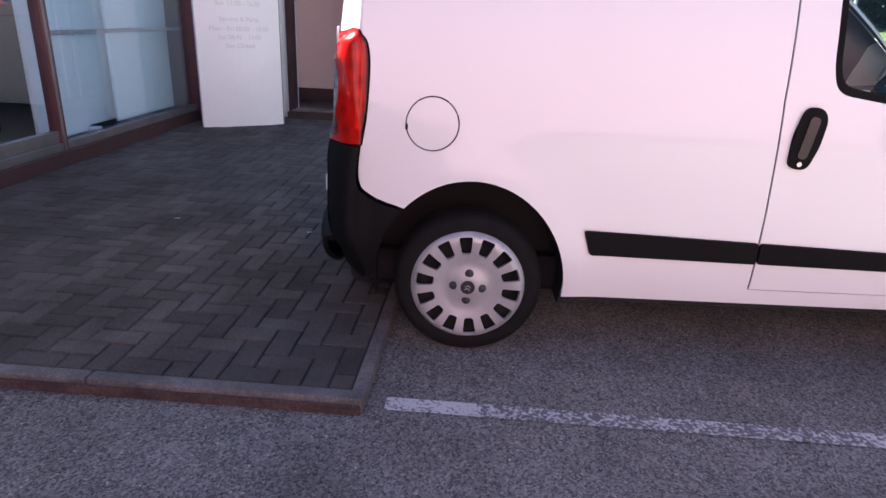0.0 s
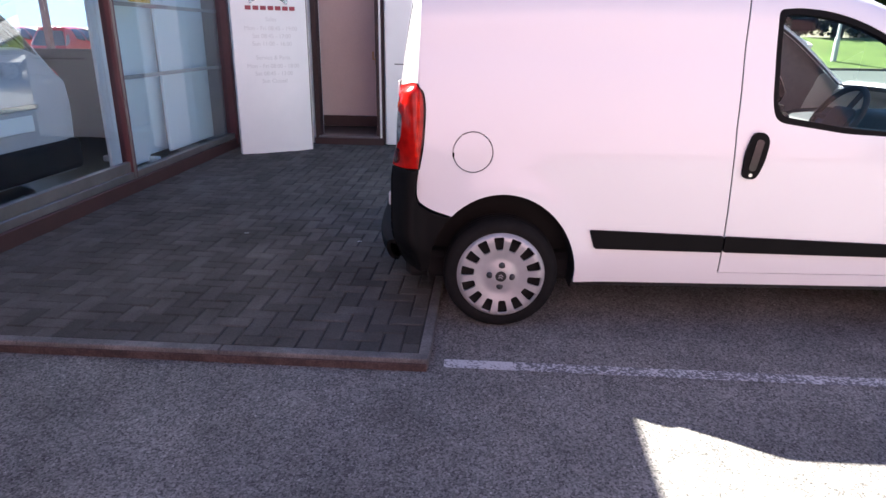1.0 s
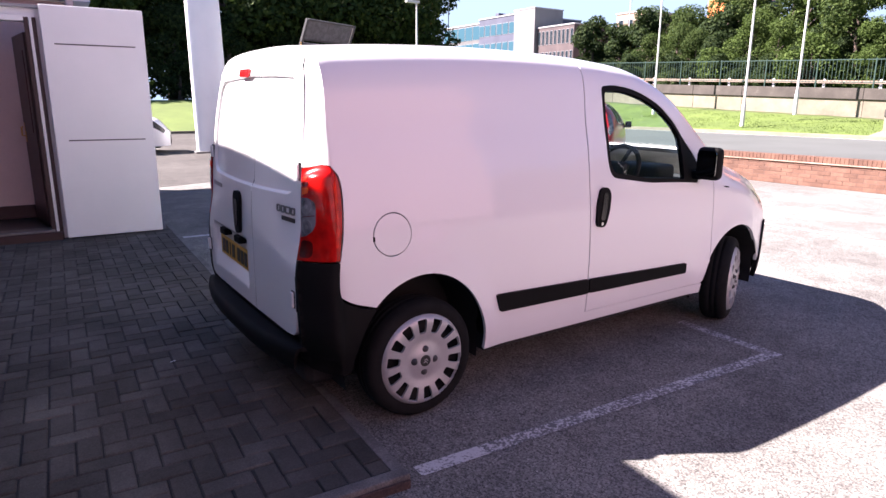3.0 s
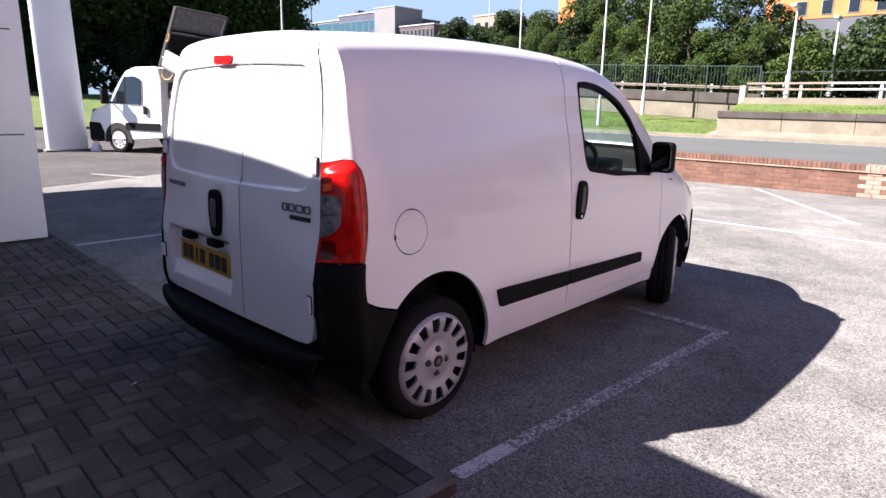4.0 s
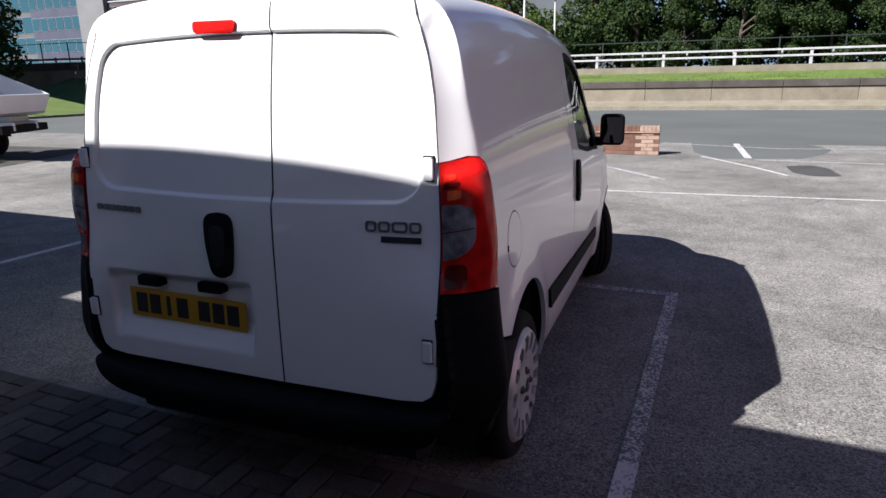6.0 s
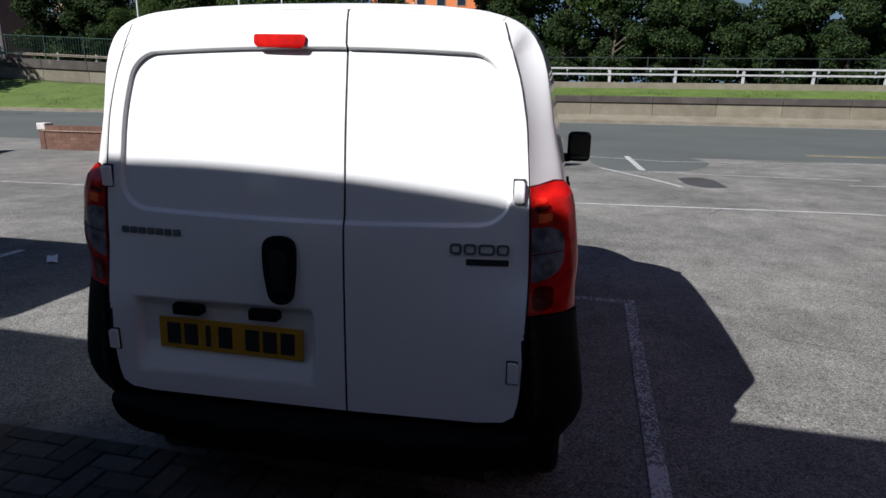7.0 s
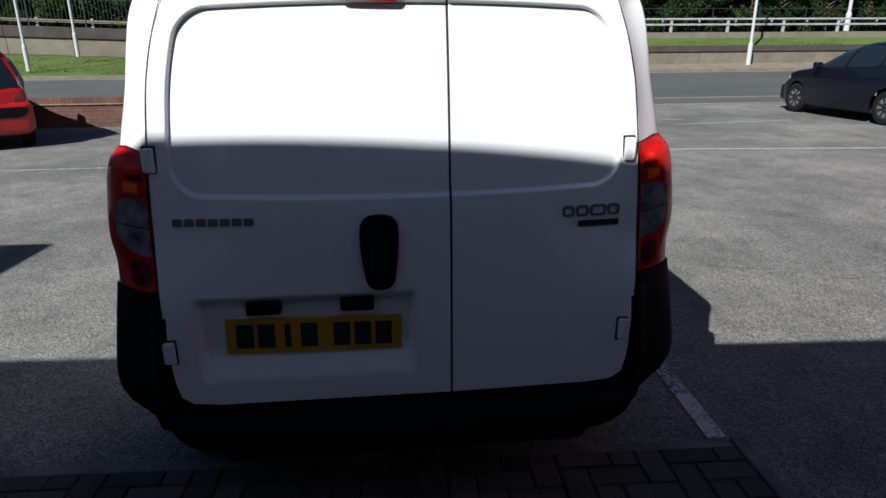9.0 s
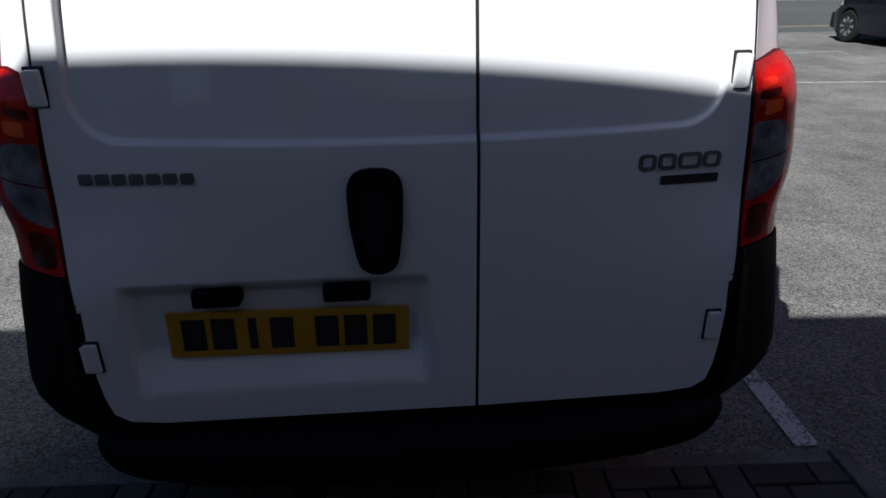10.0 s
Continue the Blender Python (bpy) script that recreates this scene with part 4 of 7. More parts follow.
for k in range(20):
    y1 = 9.4 - k * 3.0
    part("post", box(36.2, 36.26, y1 - 0.06, y1, 2.0, 3.45, 0.005), FENCE_DARK, rear_fence)
    for z in (2.75, 3.35):
        part("rail", box(36.21, 36.25, y1 - 3.0, y1 - 0.06, z, z + 0.05, 0.004), FENCE_DARK, rear_fence)

# ---- unseen plain block added behind the camera: bounces pink light onto the van's flank ----
yard = thing("wall_yard", pose(0, -9.5, 0), "unseen pink block added to bounce light onto the van", "wall", kind="structure")
part("render_wall", box(-14, 7.2, -6.0, 0.0, -0.1, 6.5, 0.02), PINK_BOUNCE, yard)
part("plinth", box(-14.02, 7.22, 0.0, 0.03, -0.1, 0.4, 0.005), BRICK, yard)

# ---- the van ----
# cross-section of the body: half width and height along the girth v, which equals the height on the flank
GIRTH = [(0.20, 0.79, 0.20), (0.26, 0.812, 0.26), (0.35, 0.829, 0.35), (0.55, 0.839, 0.55), (0.75, 0.841, 0.75), (0.95, 0.836, 0.95), (1.10, 0.820, 1.10), (1.25, 0.793, 1.25),
         (1.40, 0.757, 1.40), (1.50, 0.729, 1.548), (1.56, 0.709, 1.608), (1.62, 0.675, 1.662), (1.68, 0.625, 1.696), (1.74, 0.561, 1.716), (1.84, 0.457, 1.731), (2.04, 0.25, 1.743), (2.27, 0.0, 1.746)]
MID = 2.27
half_width = eased_curve([(v, y) for v, y, z in GIRTH] + [(2 * MID - v, -y) for v, y, z in GIRTH[-2::-1]])
height_at = eased_curve([(v, z) for v, y, z in GIRTH] + [(2 * MID - v, z) for v, y, z in GIRTH[-2::-1]])
crown = eased_curve([(-0.7, 1.716), (-0.44, 1.738), (0.0, 1.767), (0.5, 1.779), (1.0, 1.768), (1.3, 1.749), (1.6, 1.706), (1.93, 1.565), (2.2, 1.353), (2.4, 1.176), (2.52, 1.109), (2.65, 1.07), (2.8, 1.022), (2.95, 0.955), (3.08, 0.85), (3.16, 0.70)])
pivot = eased_curve([(-0.7, 0.95), (2.2, 0.95), (2.4, 0.93), (2.6, 0.88), (2.8, 0.78), (3.0, 0.6), (3.16, 0.40)])
taper = eased_curve([(-0.7, 1.0), (2.2, 1.0), (2.5, 0.998), (2.7, 0.98), (2.85, 0.94), (3.0, 0.86), (3.1, 0.76), (3.16, 0.66)])
lean = eased_curve([(0.2, 0.0), (0.8, 0.0), (1.0, 0.004), (1.2, 0.019), (1.4, 0.043), (1.6, 0.078), (1.75, 0.104)])
door_half = eased_curve([(0.40, 0.69), (0.7, 0.70), (0.93, 0.705), (1.2, 0.695), (1.27, 0.690), (1.43, 0.673), (1.54, 0.648), (1.64, 0.612), (1.75, 0.565)])
REAR, TURN_IN = -0.415, 0.15
AXLE_R, AXLE_F, HUB_Z = 0.0, 2.545, 0.295


def flare(x, z):
    out = 0.0
    for ax, a, b in ((AXLE_R, 0.375, 0.432), (AXLE_F, 0.36, 0.40)):
        r = math.hypot((x - ax) / a, (z - 0.29) / b)
        if z < 0.9:
            out += 0.014 * math.exp(-((r - 1.0) / 0.22) ** 2)
    return out


def sweep(y, z):
    """How far the back of the van curves forwards towards its corners."""
    return 0.034 * min(1.0, abs(y) / 0.68) ** 2.2 * step_up(0.75, 1.0, z)


def body(u, v, out=0.0, aside=False):
    """A place on the van's skin: u along the side and round the rear corner, v round the girth; y < 0 is the off side."""
    turn = max(0.0, (REAR - u) / TURN_IN)
    a = min(turn, 1.5708)
    y, z = half_width(v), height_at(v)
    dy, dz = half_width(v + 0.004) - half_width(v - 0.004), height_at(v + 0.004) - height_at(v - 0.004)
    n = math.hypot(dy, dz) or 1.0
    ny, nz = dz / n, -dy / n
    flank = min(1.0, abs(ny) ** 1.5 * 1.2)
    x = u
    if turn:
        # the flank ends in a flat facet, the roof in a round
        reach = flank * a / 1.5708 + (1 - flank) * math.sin(a) ** 0.85
        x = REAR - (TURN_IN - sweep(min(abs(y), door_half(z)), z)) * reach - max(0, turn - 1.5708) * 0.001
    zb, zt = pivot(x), crown(x)
    if z > zb:
        z = zb + (z - zb) * (zt - zb) / (1.738 - zb)
    y *= taper(x)
    if abs(ny) > 0.5:
        y += math.copysign(flare(x, z), y)
    if turn:
        k = a / 1.5708 - 0.2
        facet = (math.hypot(k, 0.25) + k - 0.1202) / 1.518
        inset = (abs(half_width(v)) - door_half(z) - 0.0035) * flank * facet + 0.078 * (1 - flank) * (1 - max(0.0, math.cos(a)) ** 0.8)
        y -= ny * inset
        z -= nz * inset
        x += lean(z) * math.sin(a)
    if x > 2.8:
        x = 2.8 + (x - 2.8) * 1.36
    s, c = (math.sin(min(turn, 1.5708)), math.cos(min(turn, 1.5708))) if turn and not aside else (0.0, 1.0)
    return Vector((x - out * s, -(y + ny * out * c), z + nz * out * c))


def girth_of(x, z):
    """The girth v at which the flank has the height z."""
    lo, hi = 0.2, MID
    for _ in range(40):
        mid = (lo + hi) / 2
        if body(x, mid).z < z:
            lo = mid
        else:
            hi = mid
    return (lo + hi) / 2


def on_flank(points):
    return [(x, girth_of(x, z)) for x, z in points]


def skin(out=0.0):
    return lambda u, v: body(u, v, out)


US = sorted({round(REAR - TURN_IN * 1.5708 * k / 12, 4) for k in range(13)} | {round(REAR + 0.05 * k, 4) for k in range(1, 80)})
VS = sorted({round(0.2 + 0.05 * k, 4) for k in range(27)} | {round(1.5 + 0.025 * k, 4) for k in range(12)} | {round(1.8 + 0.05 * k, 4) for k in range(20)})
END = REAR - TURN_IN * 1.5708
SHOULDER, REAR_SHOULDER = 1.66, 1.705
GAP = 0.0036

van = thing("panel_van", pose(0, 0.010, 0), "small white panel van with black bumpers, parked half under the canopy", "van")

arch_rear = lambda a0, a1, n=24, g=0.0: [(AXLE_R + (0.375 + g) * math.cos(radians(a0 + (a1 - a0) * k / (n - 1))), 0.29 + (0.432 + g) * math.sin(radians(a0 + (a1 - a0) * k / (n - 1)))) for k in range(n)]
arch_front = lambda a0, a1, n=24, g=0.0: [(AXLE_F + (0.36 + g) * math.cos(radians(a0 + (a1 - a0) * k / (n - 1))), 0.29 + (0.40 + g) * math.sin(radians(a0 + (a1 - a0) * k / (n - 1)))) for k in range(n)]

def smooth_line(points, n):
    """An open curve through the points."""
    pts = [points[0]] + list(points) + [points[-1]]
    out = []
    for k in range(1, len(pts) - 2):
        a, b, c, d = (np.array(p, float) for p in pts[k - 1:k + 3])
        out += [tuple(0.5 * (2 * b + (c - a) * t + (2 * a - 5 * b + 4 * c - d) * t * t + (3 * b - a - 3 * c + d) * t ** 3)) for t in (i / n for i in range(n))]
    return out + [points[-1]]


# quarter panel with the sill: round the lamp, the bumper, the arch and the fuel flap
bumper_line = smooth_line([(-0.424, 0.828), (-0.434, 0.785), (-0.440, 0.735), (-0.436, 0.70), (-0.415, 0.668), (-0.36, 0.634), (-0.29, 0.612)], 5)
door_rear = [(1.10, 0.33), (1.096, 0.65), (1.082, 1.05), (1.092, 1.4), (1.105, 1.56), (1.112, SHOULDER)]
lamp_side = smooth_line([(-0.417, 0.835), (-0.398, 0.95), (-0.389, 1.09), (-0.393, 1.165), (-0.409, 1.208), (-0.450, 1.236)], 5)
quarter = ([(END, 1.247)] + [(END, REAR_SHOULDER), (END + 0.138, REAR_SHOULDER), (0.25, SHOULDER)] + [(x - GAP, v) for x, v in reversed(door_rear)] + [(1.10 - GAP, 0.33 - GAP), (2.185, 0.33 - GAP), (2.185, 0.262), (0.372, 0.262)]
           + arch_rear(5, 133) + [(x + GAP, z + GAP) for x, z in reversed(bumper_line)] + [(x + GAP, z) for x, z in lamp_side])
flap_c, flap_r = (-0.159, 0.922), 0.093
quarter_data = sheet([quarter, ellipse(*flap_c, flap_r + 0.005, flap_r + 0.005)], skin(), 0.03, 0.02, us=US, vs=VS)
panel("side_panel", quarter_data, VAN_WHITE, van)
panel("side_panel", mirrored(sheet([quarter], skin(), 0.03, 0.02, us=US, vs=VS)), VAN_WHITE, van)
flap = panel("fuel_flap", sheet([ellipse(*flap_c, flap_r, flap_r)], skin(0.001), 0.03, 0.012), VAN_WHITE, van, "round white fuel flap")
part("finger_notch", box(-0.009, 0.0, -0.842, -0.83, -0.011, 0.011, 0.002, m=pose(flap_c[0] - flap_r + 0.004, 0, flap_c[1] - 0.012)), BLACK_PLASTIC, flap)

# roof, bonnet and the frame of the windscreen
roof = [(END + 0.138, REAR_SHOULDER + GAP), (0.25, SHOULDER + GAP), (1.60, SHOULDER + GAP), (1.9, SHOULDER + 0.02), (2.38, SHOULDER + 0.02)]
roof = roof + [(x, 2 * MID - v) for x, v in reversed(roof)]
screen = rounded([(1.64, 1.71), (2.40, 1.69), (2.40, 2 * MID - 1.69), (1.64, 2 * MID - 1.71)], 0.08)
panel("roof", sheet([roof, screen], skin(), 0.05, 0.02, us=US, vs=[v for v in VS] + [2 * MID - v for v in VS]), VAN_WHITE, van)
panel("windscreen", sheet([screen], skin(-0.004), 0.08, 0.004), GLASS, van, "clear raked windscreen").visible_shadow = False
bonnet = [(2.405, 1.30), (2.95, 1.30), (3.155, 1.25), (3.155, 2 * MID - 1.25), (2.95, 2 * MID - 1.30), (2.405, 2 * MID - 1.30)]
both_sides("pillar_cap", sheet([[(END + 0.01, REAR_SHOULDER - 0.04), (REAR + 0.01, REAR_SHOULDER - 0.04), (REAR + 0.01, REAR_SHOULDER + 0.08), (END + 0.01, REAR_SHOULDER + 0.08)]], skin(-0.005), 0.02, 0.002), VAN_WHITE, van)
panel("bonnet", sheet([bonnet], skin(), 0.05, 0.02), VAN_WHITE, van)
both_sides("wing", sheet([on_flank([(2.232, 0.98), (2.243, 0.7), (2.238, 0.47)]) + arch_front(158, 12) + [(2.93, 0.40), (2.965, 0.70)] + on_flank([(2.99, 0.76), (2.85, 0.80)]) + [(2.95, 1.295), (2.42, 1.295)]
                          + [(2.395, SHOULDER + 0.01), (2.27, SHOULDER + 0.005)]], skin(), 0.03, 0.02), VAN_WHITE, van)
both_sides("headlamp", sheet([[(2.87, girth_of(2.87, 0.80)), (3.02, girth_of(3.02, 0.76)), (3.08, 1.235), (2.96, 1.285), (2.80, 1.28)]], skin(0.003), 0.04, 0.02), LENS_CLEAR, van, "clear glass headlamp")
both_sides("indicator", sheet([ellipse(2.375, girth_of(2.375, 0.96), 0.03, 0.012, 20)], skin(0.004), 0.02, 0.006), BLACK_PLASTIC, van)
nose = [(2.92, 0.24), (3.10, 0.24), (3.145, 0.29), (3.155, 0.36), (3.155, 0.62), (3.135, 0.71), (3.08, 0.765), (2.98, 0.77), (2.935, 0.42), (2.90, 0.34)]
both_sides("front_bumper", sheet([nose], skin(0.012), 0.04, 0.03), BLACK_PLASTIC, van, "black plastic front bumper")
bow = bmesh.new()
rings = []
for z, back in ((0.23, 0.075), (0.26, 0.035), (0.32, 0.008), (0.42, 0.0), (0.52, 0.004), (0.60, 0.018), (0.66, 0.042), (0.70, 0.075)):
    ys = [0.57 * (k / 10 - 1) for k in range(21)]
    front = [(3.29 - back - 0.155 * abs(y / 0.57) ** 2.2, y) for y in ys]
    rings.append([bow.verts.new((x, y, z)) for x, y in front + [(3.06, 0.55), (3.06, -0.55)]])
for low_ring, top_ring in zip(rings, rings[1:]):
    for k in range(len(low_ring)):
        bow.faces.new((low_ring[k - 1], low_ring[k], top_ring[k], top_ring[k - 1]))
bow.faces.new(rings[0][::-1])
bow.faces.new(rings[-1])
bmesh.ops.recalc_face_normals(bow, faces=bow.faces[:])
part("grille", bow, BLACK_PLASTIC, van, smooth=True)

# the front doors
door_line = ([(x + GAP, v) for x, v in door_rear] + [(1.6, SHOULDER), (1.9, SHOULDER + 0.012), (2.27 - 0.01, SHOULDER)] + on_flank([(2.226, 0.98), (2.238, 0.7), (2.232, 0.47)])
             + [(2.21, 0.40), (2.19, 0.345), (2.16, 0.33)])
window = rounded(on_flank([(1.235, 1.585), (1.236, 1.17), (1.262, 1.085), (1.60, 1.035), (2.06, 1.005), (2.10, 1.10), (2.03, 1.215), (1.91, 1.355), (1.76, 1.475), (1.60, 1.545), (1.45, 1.583), (1.34, 1.593)]),
                 [0.03, 0.06, 0.05, 0.05, 0.02, 0.05, 0.05, 0.05, 0.05, 0.05, 0.05, 0.03])
pane = rounded(on_flank([(1.262, 1.562), (1.262, 1.17), (1.288, 1.112), (1.60, 1.062), (1.925, 1.035), (1.93, 1.30), (1.875, 1.36), (1.745, 1.455), (1.59, 1.52), (1.45, 1.555), (1.34, 1.565)]),
               [0.03, 0.05, 0.04, 0.05, 0.02, 0.03, 0.04, 0.05, 0.05, 0.05, 0.03])
for near in (True, False):
    side = (lambda d: d) if near else mirrored
    front_door = panel("front_door", side(sheet([door_line, window], skin(), 0.03, 0.008, us=US, vs=VS)), VAN_WHITE, van)
    frame_part = panel("window_frame", side(sheet([window, pane], skin(-0.004), 0.03, 0.03, back=True)), BLACK_PLASTIC, front_door, "black rubber window frame")
    glass = panel("window_pane", side(sheet([pane], skin(-0.014), 0.06, 0.0)), GLASS, front_door, "clear door glass")
    glass.visible_shadow = False
    panel("door_lining", side(sheet([door_line, window], skin(-0.037), 0.05, 0.004, back=True, us=US, vs=VS)), LINING, front_door)
    inner = panel("door_card", side(sheet([[(x, v) for x, v in door_line if v < 1.0][:0] + [(1.11, 0.35), (1.11, 1.05)] + on_flank([(1.6, 1.0), (2.2, 0.97)]) + [(2.22, 0.45), (2.15, 0.35)]], skin(-0.05), 0.08, 0.02, back=True)), DARK_TRIM, front_door)
    grip = rounded([(1.128, 0.822), (1.196, 0.815), (1.226, 0.90), (1.240, 1.0), (1.215, 1.036), (1.160, 1.036), (1.130, 0.94)], 0.03)
    handle = panel("door_handle", side(sheet([grip], skin(0.016), 0.015, 0.022)), BLACK_PLASTIC, front_door, "black plastic door handle")
    panel("pull", side(sheet([rounded([(1.150, 0.86), (1.185, 0.855), (1.212, 1.0), (1.176, 1.008)], 0.016)], skin(0.021), 0.012, 0.008)), GLOSS_BLACK, handle)
    panel("lock", side(sheet([ellipse(1.165, 0.838, 0.009, 0.009, 16)], skin(0.021), 0.02, 0.005)), CHROME, handle, "round metal lock")
    strip = lambda x0, x1: rounded([(x0, 0.452 - 0.012 * (x0 - 0.45)), (x1, 0.452 - 0.014 * (x1 - 0.45)), (x1 + (0.05 if x1 > 2 else 0), 0.548 - 0.034 * (x1 - 0.45)), (x0 - (0.03 if x0 < 0.6 else 0), 0.548 - 0.034 * (x0 - 0.45))], [0.012] * 4)
    for x0, x1, owner in ((0.46, 1.094, van), (1.101, 1.99, front_door)):
        panel("rubbing_strip", side(sheet([strip(x0, x1)], skin(0.014), 0.03, 0.016)), BLACK_PLASTIC, owner, "black side moulding")
    s = 1 if near else -1
    mirror = part("door_mirror", box(1.985, 2.07, -0.998, -0.845, 1.035, 1.235, 0.042, segments=4) if near else box(1.985, 2.07, 0.845, 0.998, 1.035, 1.235, 0.042, segments=4), BLACK_PLASTIC, front_door, "black plastic door mirror", smooth=True)
    part("mirror_glass", prism(rounded([(-0.992 * s, 1.055), (-0.862 * s, 1.055), (-0.862 * s, 1.215), (-0.992 * s, 1.215)], 0.03), 1.978, 1.987, "x"), MIRROR, mirror)
    part("mirror_arm", box(2.01, 2.09, *sorted((-0.87 * s, -0.78 * s)), 1.03, 1.085, 0.015, segments=2), BLACK_PLASTIC, mirror)

# dark lining behind the joints, bulkhead, floor
lining = bmesh.new()
cols = [REAR + 0.02 + 0.18 * k for k in range(9)]
rows_v = [0.24, 0.6, 1.0, 1.3, 1.5, 1.62, 1.75, 2.0, MID, 2 * MID - 2.0, 2 * MID - 1.75, 2 * MID - 1.62, 2 * MID - 1.5, 2 * MID - 1.3, 2 * MID - 1.0, 2 * MID - 0.6, 2 * MID - 0.24]


def lining_grid(bm, cols, rows, out):
    grid = [[bm.verts.new(body(u, v, out)) for v in rows] for u in cols]
    for a, b in zip(grid, grid[1:]):
        for k in range(len(rows) - 1):
            bm.faces.new((a[k], a[k + 1], b[k + 1], b[k]))


upper = [v for v in rows_v if 0.7 < v < 2 * MID - 0.7]
lining_grid(lining, cols, upper, -0.035)
part("cargo_lining", lining, DARK_TRIM, van)
part("bulkhead", box(1.0, 1.02, -0.66, 0.66, 0.3, 1.42), DARK_TRIM, van)
part("bulkhead", box(1.0, 1.02, -0.56, 0.56, 1.42, 1.62), DARK_TRIM, van)
part("rear_lining", box(-0.49, -0.48, -0.64, 0.64, 0.35, 1.1), DARK_TRIM, van)
part("rear_lining", box(-0.525, -0.48, -0.745, 0.745, 0.42, 0.86), UNDERSIDE, van)
part("rear_lining", box(-0.445, -0.435, -0.56, 0.56, 1.1, 1.60), DARK_TRIM, van)
headliner = bmesh.new()
lining_grid(headliner, [1.04, 1.2, 1.4, 1.6], [v for v in rows_v if 1.65 < v < 2 * MID - 1.65], -0.03)
part("headliner", headliner, DASH, van)
panel("pillar_lining", sheet([[(1.52, SHOULDER + 0.01), (2.36, SHOULDER + 0.01), (2.36, 2 * MID - SHOULDER - 0.01), (1.52, 2 * MID - SHOULDER - 0.01)], screen], skin(-0.024), 0.05, 0.004, back=True), LINING, van, "pale grey pillar lining")
part("underbody", box(-0.5, 3.05, -0.62, 0.62, 0.19, 0.34, 0.03), UNDERSIDE, van)
for near in (-1, 1):
    part("arch_lining", box(2.93, 3.03, *sorted((near * 0.30, near * 0.64)), 0.26, 0.68), UNDERSIDE, van)
    part("sill_lining", box(0.40, 2.16, *sorted((near * 0.6, near * 0.79)), 0.235, 0.32), UNDERSIDE, van)

# wheel housings
for ax, a, b in ((AXLE_R, 0.38, 0.437), (AXLE_F, 0.365, 0.405)):
    for s in (-1, 1):
        bm = bmesh.new()
        arc = [(ax + a * math.cos(radians(-12 + 204 * k / 24)), 0.29 + b * math.sin(radians(-12 + 204 * k / 24))) for k in range(25)]
        outer = [bm.verts.new((x, s * (0.80 if z > 0.4 else 0.76), z)) for x, z in arc]
        inner_v = [bm.verts.new((x, s * 0.52, z)) for x, z in arc]
        for k in range(24):
            bm.faces.new((outer[k], outer[k + 1], inner_v[k + 1], inner_v[k]))
        bm.faces.new(inner_v)
        part("wheel_housing", bm, UNDERSIDE, van)

# ---- rear doors ----
def roof_girth(y):
    lo, hi = 1.5, MID
    for _ in range(30):
        mid = (lo + hi) / 2
        lo, hi = (mid, hi) if half_width(mid) > abs(y) else (lo, mid)
    return lo


ROLL = eased_curve([(y, body(END, roof_girth(y)).z) for y in (0.0, 0.1, 0.2, 0.3, 0.4, 0.5, 0.56, 0.62, 0.70)])


def field(y, s):
    """Distance inwards from the edge of the large pressed field."""
    edge = door_half(min(s, 1.64)) - 0.048
    b, low, high = edge - abs(y), s - 1.088 - 0.03 * y * y, 1.617 - 0.055 * y * y - s
    d = min(b, low, high)
    for a, r in ((low, 0.10), (high, 0.07)):
        if a < r and b < r:
            d = min(d, r - math.hypot(r - a, r - b))
    return d


def field_line(level, n=420):
    """The line at one distance from the field's edge, as (-y, s)."""
    out = []
    for k in range(n + 1):
        a = k * math.tau / n
        lo, hi = 0.05, 0.95
        for _ in range(30):
            mid = (lo + hi) / 2
            if field(mid * math.cos(a), 1.354 + mid * math.sin(a)) > level:
                lo = mid
            else:
                hi = mid
        out.append((-lo * math.cos(a), 1.354 + lo * math.sin(a)))
    return out


def tail(y, s):
    """The skin of the rear doors; s is the height, and from the roll line on it follows the roof."""
    turn_at = ROLL(abs(y))
    z = min(s, turn_at)
    x = REAR - TURN_IN + lean(z) + sweep(y, z)
    if s > turn_at:
        p = body(END + min(s - turn_at, 0.17) * 1.05, roof_girth(y))
        x, z = p.x, p.z
    # the large pressed field
    x += 0.015 * step_up(0.0, 0.010, field(y, s))
    # the hollow for the number plate
    if -0.1 < y < 0.7 and 0.5 < s < 0.85:
        w = min(step_up(-0.035, -0.005, y), step_up(0.625, 0.592, y))
        x += 0.040 * w * step_up(0.812, 0.768, s) * min(1.0, max(0.0, (s - 0.535) / 0.10))
    return Vector((x, y, z))


def tail_out(d):
    def f(y, s):
        n = (tail(y, s + 0.003) - tail(y, s - 0.003)).cross(tail(y + 0.003, s) - tail(y - 0.003, s)).normalized()
        return tail(y, s) + n * d
    return f


SPLIT = -0.133
over = lambda y: ROLL(abs(y)) + 0.125
edge_r = [(-door_half(z), z) for z in (0.60, 0.8, 0.95, 1.1, 1.25, 1.4, 1.5, 1.57)] + [(-0.613, 1.645), (-0.598, over(0.598))]
across = [(-0.598 + 0.04 * k, over(-0.598 + 0.04 * k)) for k in range(1, 30)]
edge_l = [(-y, z) for y, z in edge_r]
right_door = [(SPLIT - GAP, 0.462), (-0.57, 0.467), (-0.648, 0.476), (-0.680, 0.498), (-0.691, 0.54)] + edge_r + [(y, z) for y, z in across if y < SPLIT - 0.01] + [(SPLIT - GAP, over(SPLIT))]
left_door = [(SPLIT + GAP, 0.462), (SPLIT + GAP, over(SPLIT))] + [(y, z) for y, z in across if y > SPLIT + 0.01] + edge_l[::-1] + [(0.691, 0.54), (0.680, 0.498), (0.648, 0.476), (0.57, 0.467)]
